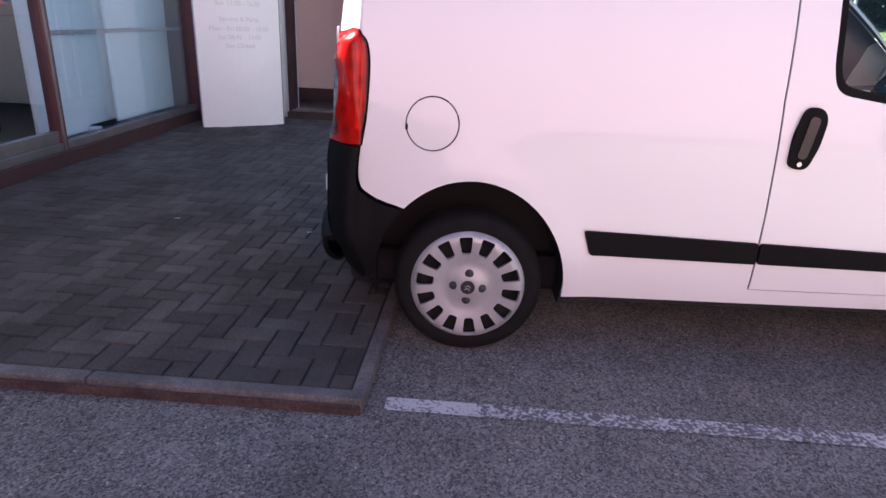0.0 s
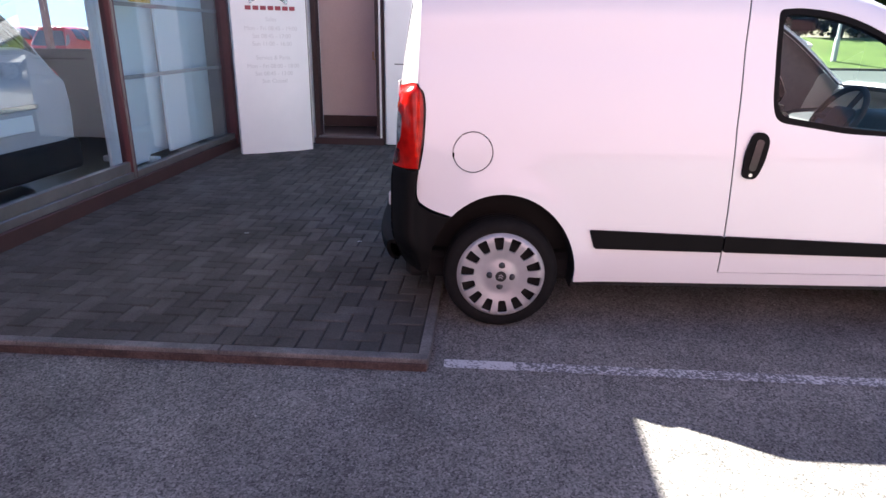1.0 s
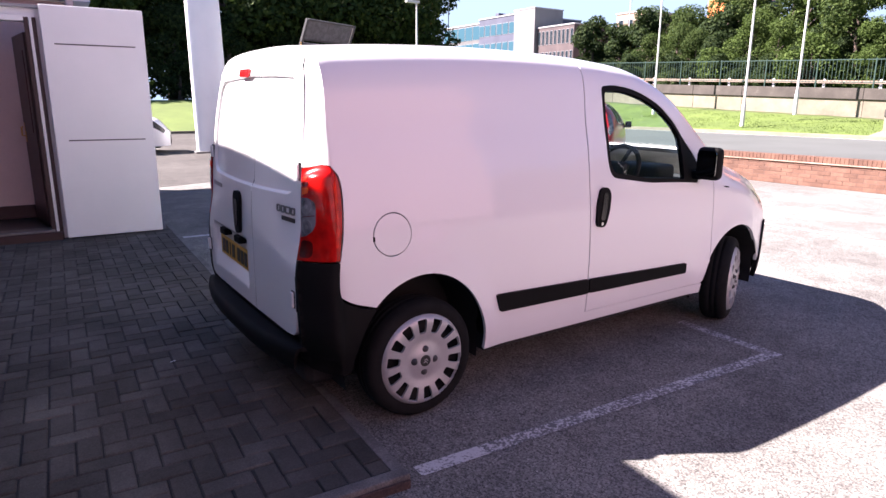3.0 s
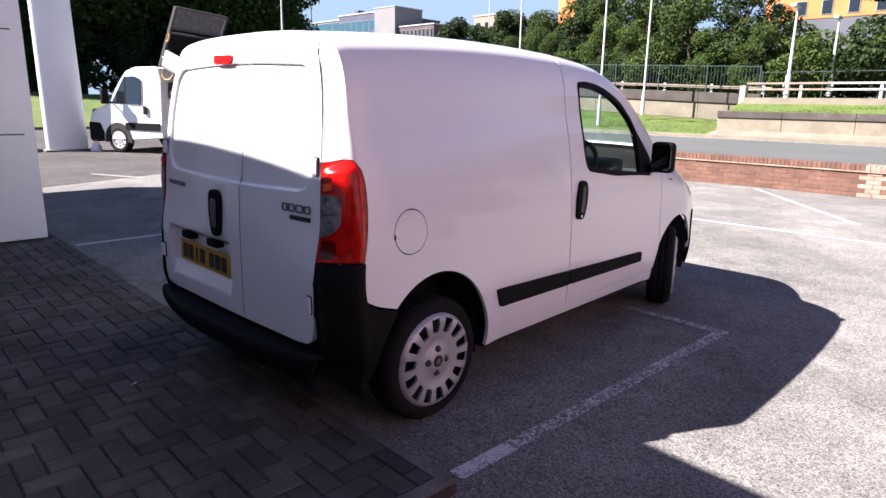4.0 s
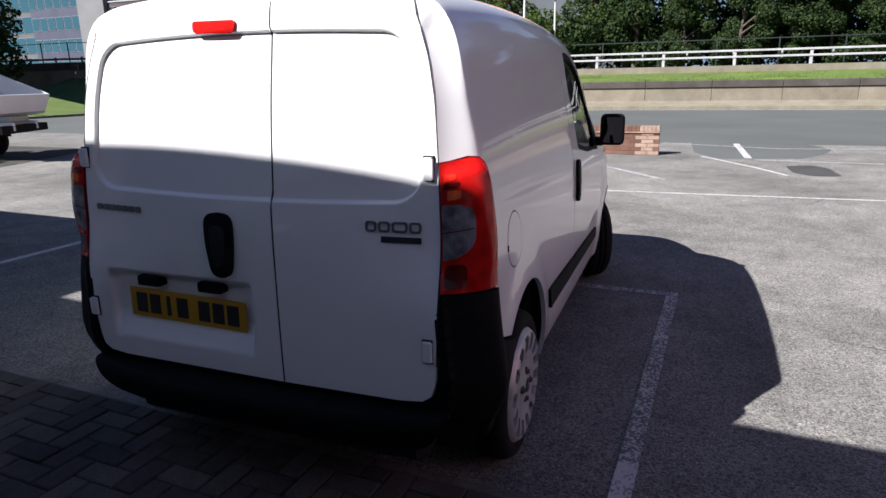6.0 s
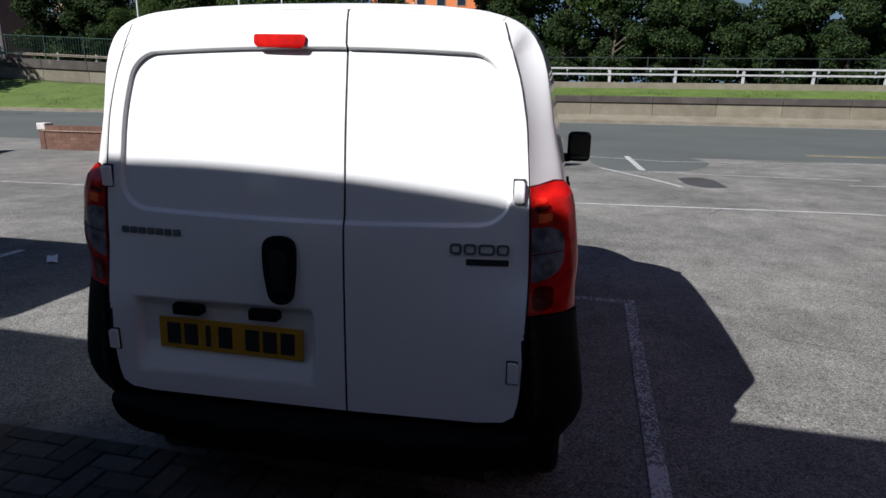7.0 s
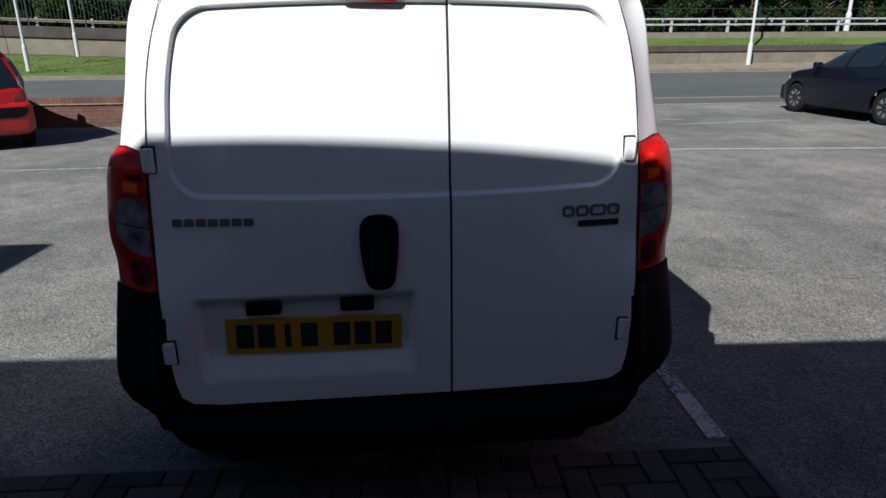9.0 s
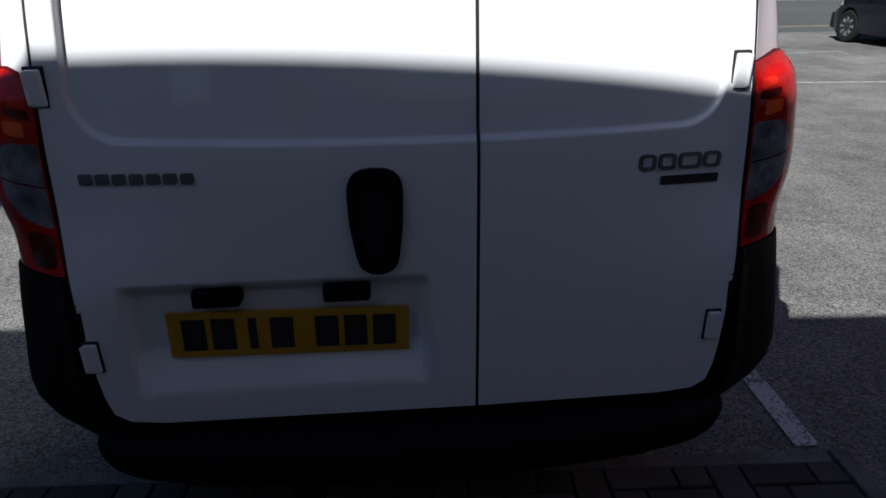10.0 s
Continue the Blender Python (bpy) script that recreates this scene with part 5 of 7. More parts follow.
flip = lambda d: (d[0], [tuple(reversed(t)) for t in d[1]], [-n for n in d[2]])


def tail_sheet(loops, out, step, depth, creases=()):
    """As sheet, on the rear doors, facing backwards."""
    f = tail_out(out)
    return sheet([[(-y, s) for y, s in loop] for loop in loops], lambda u, s: f(-u, s), step, depth, creases=creases)


CREASES = [field_line(level) for level in (-0.004, 0.0003, 0.003, 0.006, 0.0088, 0.013)]
HOLLOW = [[(-y, 0.53 + 0.01 * k) for k in range(30)] for y in (-0.036, -0.02, -0.004, 0.591, 0.608, 0.626)] + [[(-0.67 + 0.01 * k, s) for k in range(73)] for s in (0.767, 0.776, 0.785, 0.794, 0.803, 0.813)]
rear_right = panel("rear_door", tail_sheet([right_door], 0, 0.02, 0.025, CREASES), VAN_WHITE, van, "narrow white rear door with pressed field")
rear_left = panel("rear_door", tail_sheet([left_door], 0, 0.02, 0.025, CREASES + HOLLOW), VAN_WHITE, van, "wide white rear door with number plate hollow")
# dark strips laid in the door gaps to draw their shade as seam lines
panel("seam_strip", tail_sheet([[(SPLIT - 0.0033, 0.465), (SPLIT - 0.0033, over(SPLIT) - 0.003), (SPLIT + 0.0033, over(SPLIT) - 0.003), (SPLIT + 0.0033, 0.465)]], -0.0012, 0.03, 0.004), RUBBER, van)
rim_at = [(door_half(z), z) for z in np.linspace(0.60, 1.57, 36)] + [(0.613, 1.645), (0.6055, (1.645 + over(0.598)) / 2), (0.599, over(0.598) - 0.002)]
for s in (1, -1):
    panel("seam_strip", tail_sheet([[(s * (y - 0.0005), z) for y, z in rim_at] + [(s * (y + 0.0035), z) for y, z in reversed(rim_at)]], 0.0006, 0.03, 0.004), RUBBER, van)
handle = panel("rear_handle", tail_sheet([rounded([(0.114, 0.820), (0.037, 0.820), (0.022, 0.93), (0.018, 1.043), (0.132, 1.043), (0.130, 0.93)], [0.04, 0.04, 0.02, 0.05, 0.05, 0.02])], 0.016, 0.015, 0.02), BLACK_PLASTIC, rear_left, "black plastic rear handle")
panel("handle_cup", tail_sheet([rounded([(0.100, 0.86), (0.051, 0.86), (0.042, 1.0), (0.108, 1.0)], 0.028)], 0.020, 0.015, 0.006), GLOSS_BLACK, handle)
for y in (0.42, 0.148):
    part("plate_lamp", box(-0.568, -0.52, y - 0.05, y + 0.05, 0.752, 0.790, 0.008, segments=2), BLACK_PLASTIC, rear_left)
plate_m = pose(-0.541, 0.2785, 0.674, 1.2, 1.0, 0)
plate = part("number_plate", box(-0.004, 0.002, -0.26, 0.26, -0.0555, 0.0555, 0.0015), PLATE_YELLOW, rear_left, "yellow rear number plate", m=plate_m)
for k, c in enumerate((0, 1, 2, 3, 4.55, 5.55, 6.55)):
    wide = 0.05 if k != 2 else 0.018
    at = 0.205 - c * 0.0627
    part("plate_mark", box(-0.0062, -0.003, at - wide / 2, at + wide / 2, -0.038, 0.038, 0.001), INK, plate)
brake = panel("high_brake_lamp", tail_sheet([rounded([(0.158, 1.617), (-0.004, 1.616), (-0.008, 1.650), (0.161, 1.652)], 0.012)], 0.009, 0.012, 0.015), LENS_RED, rear_left, "red high-level brake lamp")
hinge_at = [(-0.666, 1.205, rear_right), (-0.670, 0.65, rear_right), (0.690, 1.205, rear_left), (0.692, 0.65, rear_left)]
for y, z, owner in hinge_at:
    x = tail(y, z).x
    hinge = part("hinge", box(x - 0.013, x + 0.01, y - 0.014, y + 0.014, z - 0.034, z + 0.034, 0.004, segments=2), VAN_WHITE, owner, "white painted hinge")
    part("hinge_gap", box(x - 0.004, x + 0.008, y - 0.018, y + 0.018, z - 0.039, z + 0.039, 0.002), RUBBER, hinge, "dark gap round the hinge")
    part("hinge_pin", lathe([(0.0, -0.03), (0.005, -0.03), (0.005, 0.03), (0.0, 0.03)], 10, m=pose(x - 0.010, y + math.copysign(0.014, y), z)), VAN_WHITE, hinge)
# badges as plain bars
for k in range(7):
    panel("badge_bar", tail_sheet([rounded([(0.648 - k * 0.033, 1.02), (0.622 - k * 0.033, 1.02), (0.622 - k * 0.033, 1.042), (0.648 - k * 0.033, 1.042)], 0.006)], 0.005, 0.02, 0.006), BADGE, rear_left)
for k, (a, w) in enumerate(((-0.466, 0.036), (-0.508, 0.038), (-0.552, 0.05), (-0.607, 0.038))):
    ring = rounded([(a, 1.012), (a - w, 1.012), (a - w, 1.046), (a, 1.046)], 0.012)
    hole = rounded([(a - 0.007, 1.019), (a - w + 0.007, 1.019), (a - w + 0.007, 1.039), (a - 0.007, 1.039)], 0.006)
    panel("badge_bar", tail_sheet([ring, hole], 0.005, 0.02, 0.006), BADGE, rear_right)
panel("badge_bar", tail_sheet([rounded([(-0.516, 0.980), (-0.645, 0.980), (-0.645, 0.999), (-0.516, 0.999)], 0.004)], 0.003, 0.03, 0.004), INK, rear_right)

# ---- tail lamps ----
lamp_swell = eased_curve([(0.835, 0.020), (0.895, 0.019), (0.975, 0.035), (1.10, 0.039), (1.17, 0.037), (1.20, 0.030), (1.225, 0.010), (1.25, 0.0)])


def lamp_skin(out):
    """Proud of the flank, flush with the doors at the back."""
    def f(u, v):
        turn = min(max(0.0, (REAR - u) / TURN_IN), 1.5708)
        swell = lamp_swell(v) * math.sin(2 * turn) ** 0.8 if 0 < turn < 1.57 else 0.0
        return body(u, v, out + swell - 0.005 * math.sin(turn))
    return f


def shrunk(loop, d):
    """The outline drawn in by d, for loops that are nearly convex."""
    pts = [Vector(p) for p in loop]
    turn = sum(p.x * q.y - p.y * q.x for p, q in zip(pts, pts[1:] + pts[:1]))
    out = []
    for k, p in enumerate(pts):
        way = (pts[(k + 1) % len(pts)] - pts[k - 1]).normalized()
        out.append(tuple(p + Vector((-way.y, way.x)) * (d if turn > 0 else -d)))
    return out


IN = END + 0.001
clear_zone = rounded([(IN + 0.006, 0.940), (IN + 0.056, 0.950), (IN + 0.092, 0.972), (IN + 0.108, 1.00), (IN + 0.112, 1.06), (IN + 0.108, 1.092), (IN + 0.076, 1.114), (IN + 0.006, 1.120)], 0.012)
lamp_zone = [(IN, 0.835)] + [(x - GAP, z) for x, z in lamp_side] + [(-0.52, 1.246), (IN, 1.244)]
lens_zone = [(u if u > IN + 0.02 else IN + 0.002, v) for u, v in shrunk(lamp_zone, 0.006)]
guide_zone = rounded([(-0.452, 0.90), (-0.430, 0.89), (-0.415, 1.0), (-0.413, 1.13), (-0.420, 1.178), (-0.437, 1.210), (-0.47, 1.222), (-0.450, 1.17), (-0.437, 1.05)], 0.018)
for near in (True, False):
    side = (lambda d: d) if near else mirrored
    tail_lamp = panel("tail_lamp", side(sheet([lamp_zone], lamp_skin(0.004), 0.015, 0.06)), LENS_DARK, van, "tall red tail lamp with clear segment")
    panel("red_lens", side(sheet([lens_zone, clear_zone], lamp_skin(0.0085), 0.010, 0.006)), LENS_RED, tail_lamp)
    panel("clear_lens", side(sheet([clear_zone], lamp_skin(0.0080), 0.010, 0.004)), LENS_CLEAR, tail_lamp, "clear ribbed lens")
    panel("lens_bar", side(sheet([[(IN + 0.006, 1.030), (IN + 0.104, 1.036), (IN + 0.104, 1.039), (IN + 0.006, 1.033)]], lamp_skin(0.0090), 0.01, 0.003)), LENS_DARK, tail_lamp)
    for z in (0.990, 1.078):
        for r, wide in ((0.033, 0.0022), (0.010, 0.009)):
            bowl = [ellipse(IN + 0.058, z, r, r, 28)] + ([ellipse(IN + 0.058, z, r - wide, r - wide, 28)] if wide < r - 0.002 else [])
            panel("reflector_ring", side(sheet(bowl, lamp_skin(0.0088), 0.012, 0.002)), LENS_RING, tail_lamp)
    panel("light_guide", side(sheet([guide_zone], lamp_skin(0.0098), 0.010, 0.003)), LENS_BRIGHT, tail_lamp)
    # sun glints in the lens, painted as amber and bright red patches
    for z0, z1, w0, w1, material in ((1.130, 1.160, 0.030, 0.074, GLINT_AMBER), (1.186, 1.208, 0.018, 0.062, LENS_BRIGHT)):
        panel("painted_glint", side(sheet([rounded([(IN + w0, z0), (IN + w1, z0 + 0.002), (IN + w1 + 0.003, z1 - 0.003), (IN + w0 + 0.002, z1)], 0.007)], lamp_skin(0.0108), 0.008, 0.002)), material, tail_lamp)
    # large lower patch paints the shade at the lamp's foot; upper is a dark reflector
    for z0, z1, w1, r in ((0.850, 0.930, 0.088, 0.026), (1.164, 1.183, 0.076, 0.009)):
        panel("reflector_and_shade", side(sheet([rounded([(IN + 0.014, z0), (IN + w1, z0 + 0.002), (IN + w1, z1 - 0.002), (IN + 0.016, z1)], r)], lamp_skin(0.0094), 0.010, 0.002)), LENS_DARK, tail_lamp)

# ---- rear bumper ----
up = eased_curve([(0.2, 0.02), (0.30, 0.045), (0.42, 0.055), (0.55, 0.04), (0.7, 0.02), (0.85, 0.008)])

horn_swell = eased_curve([(0.3, 0.042), (0.6, 0.046), (0.74, 0.037), (0.85, 0.022)])


def horn(u, v):
    p = body(u, v)
    k = step_up(-0.40, -0.52, u)
    turn = min(max(0.0, (REAR - u) / TURN_IN), 1.5708)
    swell = horn_swell(v) * math.sin(2 * turn) ** 0.9 if 0 < turn < 1.57 else 0.0
    q = body(u, v, 0.012 + swell + (up(v) - 0.008) * (0.35 + 0.65 * k), True)
    low = min(1.3, max(0.0, (0.56 - q.z) / 0.16)) ** 2 * (0.35 + 0.65 * k)
    return q + Vector((0.02 * low, 0.07 * low, 0))


horn_line = ([(END - 0.012, 0.832)] + [(END - 0.012, 0.35), (END + 0.012, 0.325), (END + 0.05, 0.312), (-0.44, 0.308), (-0.39, 0.316)] + arch_rear(174, 134, 16, 0.004) + [(x - GAP, z - GAP) for x, z in reversed(bumper_line)] + [(-0.43, 0.832)])
both_sides("bumper_corner", sheet([horn_line[::-1]], horn, 0.02, 0.03, us=US, vs=VS), BLACK_PLASTIC, van, "black plastic bumper corner")


def bar(y, s):
    """The middle of the rear bumper: up the back, then in over the step."""
    x = -0.668 + 0.085 * abs(y / 0.74) ** 3.0 + 0.08 * (max(0.0, 0.42 - s) / 0.15) ** 2
    if s < 0.30:
        return Vector((x + (0.30 - s) * 0.55, y, s))
    if s < 0.43:
        return Vector((x - 0.004 * math.sin((s - 0.30) / 0.13 * math.pi), y, s))
    a = s - 0.43
    return Vector((x + a, y, 0.43 + 0.012 * min(1, a / 0.012) + 0.002 * a))


rear_bumper = panel("rear_bumper", sheet([rounded([(-0.58, 0.27), (0.58, 0.27), (0.685, 0.335), (0.728, 0.43), (0.735, 0.53), (-0.735, 0.53), (-0.728, 0.43), (-0.685, 0.335)], [0.08, 0.08, 0.06, 0.04, 0.02, 0.02, 0.04, 0.06])], lambda u, s: bar(-u, s), 0.03, 0.02), BLACK_PLASTIC, van, "black plastic rear bumper with step")

# ---- wheels ----
def slot(k, n=14):
    a = k * math.tau / n + 0.1
    out = []
    for r, w in ((0.136, 0.0175), (0.136, -0.0175), (0.207, -0.027), (0.207, 0.027)):
        out.append((r * math.cos(a) - w * math.sin(a), r * math.sin(a) + w * math.cos(a)))
    return rounded(out, 0.010, 3)


dome = eased_curve([(0.0, 0.016), (0.04, 0.016), (0.06, 0.010), (0.09, 0.004), (0.13, 0.010), (0.17, 0.016), (0.20, 0.016), (0.215, 0.008), (0.228, -0.012)])


def wheel(m, name="wheel"):
    w = new(name)
    w.empty_display_size = 0.1
    w.parent = van
    w.matrix_basis = m
    prof = [(0.205, 0.02), (0.222, 0.012), (0.24, 0.004), (0.262, 0.004), (0.279, 0.014), (0.290, 0.030), (0.2945, 0.05), (0.295, 0.065), (0.289, 0.067), (0.289, 0.074), (0.295, 0.076), (0.295, 0.10),
            (0.289, 0.102), (0.289, 0.109), (0.295, 0.111), (0.2945, 0.13), (0.290, 0.15), (0.279, 0.166), (0.255, 0.178), (0.205, 0.165)]
    part("tyre", lathe(prof, 56, "y"), TYRE_RUBBER, w, "black rubber tyre", smooth=True)
    part("rim", lathe([(0.0, 0.035), (0.10, 0.04), (0.15, 0.055), (0.205, 0.05), (0.208, 0.02), (0.224, 0.014), (0.224, 0.16)], 40, "y"), UNDERSIDE, w, smooth=True)
    cap = panel("wheel_trim", sheet([ellipse(0, 0, 0.226, 0.226, 72)] + [slot(k) for k in range(14)], lambda x, z: Vector((x, -dome(math.hypot(x, z)) + 0.004, z)), 0.016, 0.012), SILVER, w, "silver plastic wheel trim with cut-out slots")
    for k in range(4):
        a = math.radians(10 + 90 * k)
        part("bolt", lathe([(0.0, -0.020), (0.009, -0.019), (0.011, -0.012), (0.017, -0.009), (0.018, 0.0)], 12, "y", m=pose(0.056 * math.cos(a), 0, 0.056 * math.sin(a))), DARK_STEEL, cap, smooth=True)
    part("centre_badge", lathe([(0.0, -0.017), (0.027, -0.016), (0.030, -0.010)], 20, "y"), INK, cap)
    for dz in (-0.008, 0.004):
        part("badge_mark", prism([(-0.011, dz - 0.004), (0, dz + 0.004), (0.011, dz - 0.004), (0.011, dz), (0, dz + 0.008), (-0.011, dz)], -0.019, -0.016, "y"), SILVER, cap)
    return w


wheel(pose(AXLE_R, -0.842, HUB_Z, 0, 14, 0))
wheel(pose(AXLE_F, -0.74, HUB_Z, 0, 40, 24) @ pose(0, -0.095, 0))
wheel(pose(AXLE_R, 0.842, HUB_Z, 0, 5, 180))
wheel(pose(AXLE_F, 0.74, HUB_Z, 0, 0, 204) @ pose(0, -0.095, 0))

# ---- cab ----
dash = bmesh.new()
prism([(2.02, 0.60), (2.02, 0.90), (2.05, 0.96), (2.16, 0.995), (2.40, 1.01), (2.45, 0.98), (2.45, 0.60)], -0.74, 0.74, "y", 0.02, dash)
dashboard = part("dashboard", dash, DASH, van, "dark grey moulded dashboard")
part("instrument_hood", box(2.0, 2.2, -0.56, -0.18, 0.96, 1.095, 0.04, segments=3), DASH, dashboard, smooth=True)
part("centre_stack", box(1.93, 2.06, -0.14, 0.14, 0.55, 0.98, 0.03, segments=2), DASH, dashboard)
for y in (-0.62, 0.62):
    part("air_vent", lathe([(0.0, -0.02), (0.045, -0.02), (0.05, 0.0), (0.05, 0.02)], 16, "x", m=pose(2.02, y, 0.93)), GLOSS_BLACK, dashboard)
for near in (-1, 1):
    part("door_top", prism([(1.25, 0.88), (2.05, 0.88), (2.05, 1.022), (1.6, 1.058), (1.30, 1.105), (1.25, 1.16)], *sorted((near * 0.66, near * 0.715)), "y", 0.008), DARK_TRIM, van)
wheel_m = pose(1.80, -0.37, 1.055, 0, -60, 0)
steering = part("steering_wheel", tube([(0.185 * math.cos(k * math.tau / 36), 0.185 * math.sin(k * math.tau / 36), 0) for k in range(36)], 0.016, 8, closed=True), DARK_TRIM, van, "black steering wheel", smooth=True, m=wheel_m)
part("wheel_boss", box(-0.075, 0.075, -0.085, 0.085, -0.045, 0.012, 0.03, segments=3), DASH, steering, smooth=True)
for a in (200, 340, 90):
    part("spoke", tube([(0.05 * math.cos(radians(a)), 0.05 * math.sin(radians(a)), -0.015), (0.18 * math.cos(radians(a)), 0.18 * math.sin(radians(a)), 0)], 0.014, 6), DASH, steering)
part("steering_column", tube([(1.80, -0.37, 1.015), (2.1, -0.37, 0.86)], 0.045, 10), DARK_TRIM, van)
for y in (-0.37, 0.37):
    seat = part("seat", box(1.06, 1.22, y - 0.24, y + 0.24, 0.55, 1.12, 0.06, segments=3), DARK_TRIM, van, smooth=True)
    part("seat_cushion", box(1.1, 1.6, y - 0.25, y + 0.25, 0.42, 0.58, 0.05, segments=3), DARK_TRIM, seat, smooth=True)
part("cab_floor", box(1.02, 2.5, -0.72, 0.72, 0.34, 0.40), DARK_TRIM, van)
part("rear_view_mirror", box(1.72, 1.75, -0.12, 0.12, 1.50, 1.57, 0.012, segments=2), BLACK_PLASTIC, van)
part("sun_visor", box(1.44, 1.62, -0.60, -0.20, 1.60, 1.615, 0.006), DASH, van)

# ---- other vehicles ----
def road_wheel(parent, m, r, width, cap, dark=False):
    w = new("wheel")
    w.empty_display_size = 0.1
    w.parent, w.matrix_basis = parent, m
    part("tyre", lathe([(r * 0.66, 0.01), (r * 0.86, 0.0), (r * 0.96, 0.012), (r, 0.04), (r, width - 0.04), (r * 0.96, width - 0.012), (r * 0.66, width)], 32, "y"), TYRE_RUBBER, w, smooth=True)
    rim = part("rim", lathe([(0, 0.03), (r * 0.2, 0.022), (r * 0.3, 0.035), (r * 0.62, 0.03), (r * 0.67, 0.008), (r * 0.67, width * 0.8)], 28, "y"), UNDERSIDE if dark else cap, w, smooth=True)
    for k in range(8):
        a = math.degrees(k * math.tau / 8)
        if dark:
            part("spoke", prism([(r * 0.30, -r * 0.06), (r * 0.58, -r * 0.10), (r * 0.58, r * 0.10), (r * 0.30, r * 0.06)], 0.010, 0.03, "y", 0.004), cap, rim, m=pose(0, 0, 0, 0, a, 0))
        else:
            part("rim_hole", prism(rounded([(r * 0.42, -r * 0.055), (r * 0.56, -r * 0.085), (r * 0.56, r * 0.085), (r * 0.42, r * 0.055)], r * 0.04, 3), 0.026, 0.04, "y"), UNDERSIDE, rim, m=pose(0, 0, 0, 0, a, 0))
    return w


class Shape:
    """The skin of a small hatchback: x forwards from the tail, s from the sill (0) over the waist (1) to the middle of the roof (2)."""

    def __init__(self, length, width, roof, waist, taper_at):
        self.length, self.half = length, width / 2
        self.roof, self.waist, self.plan = eased_curve(roof), eased_curve(waist), eased_curve(taper_at)

    def at(self, x, s, out=0.0):
        top = self.roof(x)
        wz = min(self.waist(x), top - 0.03)
        w = self.half * self.plan(x)
        if s <= 1:
            z = 0.20 + (wz - 0.20) * s
            y = w * (0.93 + 0.07 * math.sin(min(1.0, s * 1.25) * math.pi / 2) - 0.03 * max(0, s - 0.75) / 0.25)
        else:
            a = (s - 1) * math.pi / 2
            y = w * 0.97 * math.copysign(abs(math.cos(a)) ** 0.45, 1)
            y = y * (1 - 0.26 * math.sin(a) ** 1.2)
            z = wz + (top - wz) * math.sin(a) ** 0.8
        return Vector((x, -y, z))

    def skin(self, out=0.0):
        def f(x, s):
            n = (self.at(x + 0.01, s) - self.at(x - 0.01, s)).cross(self.at(x, s + 0.01) - self.at(x, s - 0.01))
            return self.at(x, s) + n.normalized() * out if n.length > 1e-9 else self.at(x, s)
        return f


def hatchback(m, paint, shape, axles, tyre, label, category="car", plate=True, dark_wheels=False, group=""):
    car = thing("hatchback", m, label, category, group)
    L = shape.length
    f = shape.skin()
    s_of = lambda x, z: max(0.0, (z - 0.20) / (min(shape.waist(x), shape.roof(x) - 0.03) - 0.20))
    arch = lambda ax: [(ax + (tyre + 0.045) * math.cos(a), s_of(ax, tyre + (tyre + 0.05) * math.sin(a))) for a in (k * math.pi / 16 for k in range(17))]
    low = [(L - 0.04, 0.0)]
    outline = [(0.03, 0.0)] + [p for ax in axles for p in [(ax - tyre - 0.045, 0.0)] + arch(ax)[::-1] + [(ax + tyre + 0.045, 0.0)]] + [(L - 0.03, 0.0), (L - 0.03, 2.0), (0.03, 2.0)]
    data = sheet([outline], f, 0.06, 0.02)
    body_ob = panel("body", data, paint, car)
    panel("body", mirrored(data), paint, car)
    for x, way in ((0.03, -1), (L - 0.03, 1)):
        ring = [f(x, s) for s in np.linspace(0, 2, 17)]
        ring = ring + [Vector((p.x, -p.y, p.z)) for p in reversed(ring[:-1])]
        bm = bmesh.new()
        outer = [bm.verts.new(p) for p in ring]
        c = sum(ring, Vector()) / len(ring)
        inner = [bm.verts.new(Vector((x + way * 0.05, c.y + (p.y - c.y) * 0.8, c.z + (p.z - c.z) * 0.8))) for p in ring]
        for k in range(len(ring)):
            bm.faces.new((outer[k - 1], outer[k], inner[k], inner[k - 1]))
        bm.faces.new(inner)
        bmesh.ops.recalc_face_normals(bm, faces=bm.faces[:])
        part("end_panel", bm, paint, car, smooth=True)
    return car


def glaze(car, f_shape, loops, name="window", material=None):
    for loop in loops:
        data = sheet([rounded(loop, 0.06)], f_shape.skin(0.006), 0.05, 0.01)
        panel(name, data, material or CAR_GLASS, car, "dark car window")
        panel(name, mirrored(data), material or CAR_GLASS, car, "dark car window")


# red hatchback at the brick wall
c1 = Shape(3.42, 1.63, [(0.0, 0.80), (0.06, 0.92), (0.14, 1.08), (0.30, 1.36), (0.42, 1.45), (0.8, 1.485), (1.4, 1.47), (1.75, 1.41), (2.1, 1.20), (2.5, 0.96), (2.9, 0.87), (3.2, 0.75), (3.42, 0.52)],
           [(0.0, 0.78), (0.3, 0.95), (1.0, 0.93), (2.2, 0.88), (2.8, 0.84), (3.42, 0.5)], [(0.0, 0.86), (0.12, 0.94), (0.4, 1.0), (2.7, 1.0), (3.1, 0.9), (3.42, 0.68)])
AX_R, AX_F = 0.38, 2.72
red_m = pose(8.13, 6.14, 0, 0, 0, 36) @ pose(-AX_R, 0, 0)
red_car = hatchback(red_m, RED_PAINT, c1, (AX_R, AX_F), 0.28, "bright red three-door hatchback parked by the brick wall")
glaze(red_car, c1, [[(0.55, 1.06), (1.0, 1.05), (1.0, 1.62), (0.62, 1.58)], [(1.06, 1.05), (2.15, 1.05), (1.80, 1.62), (1.06, 1.62)]])


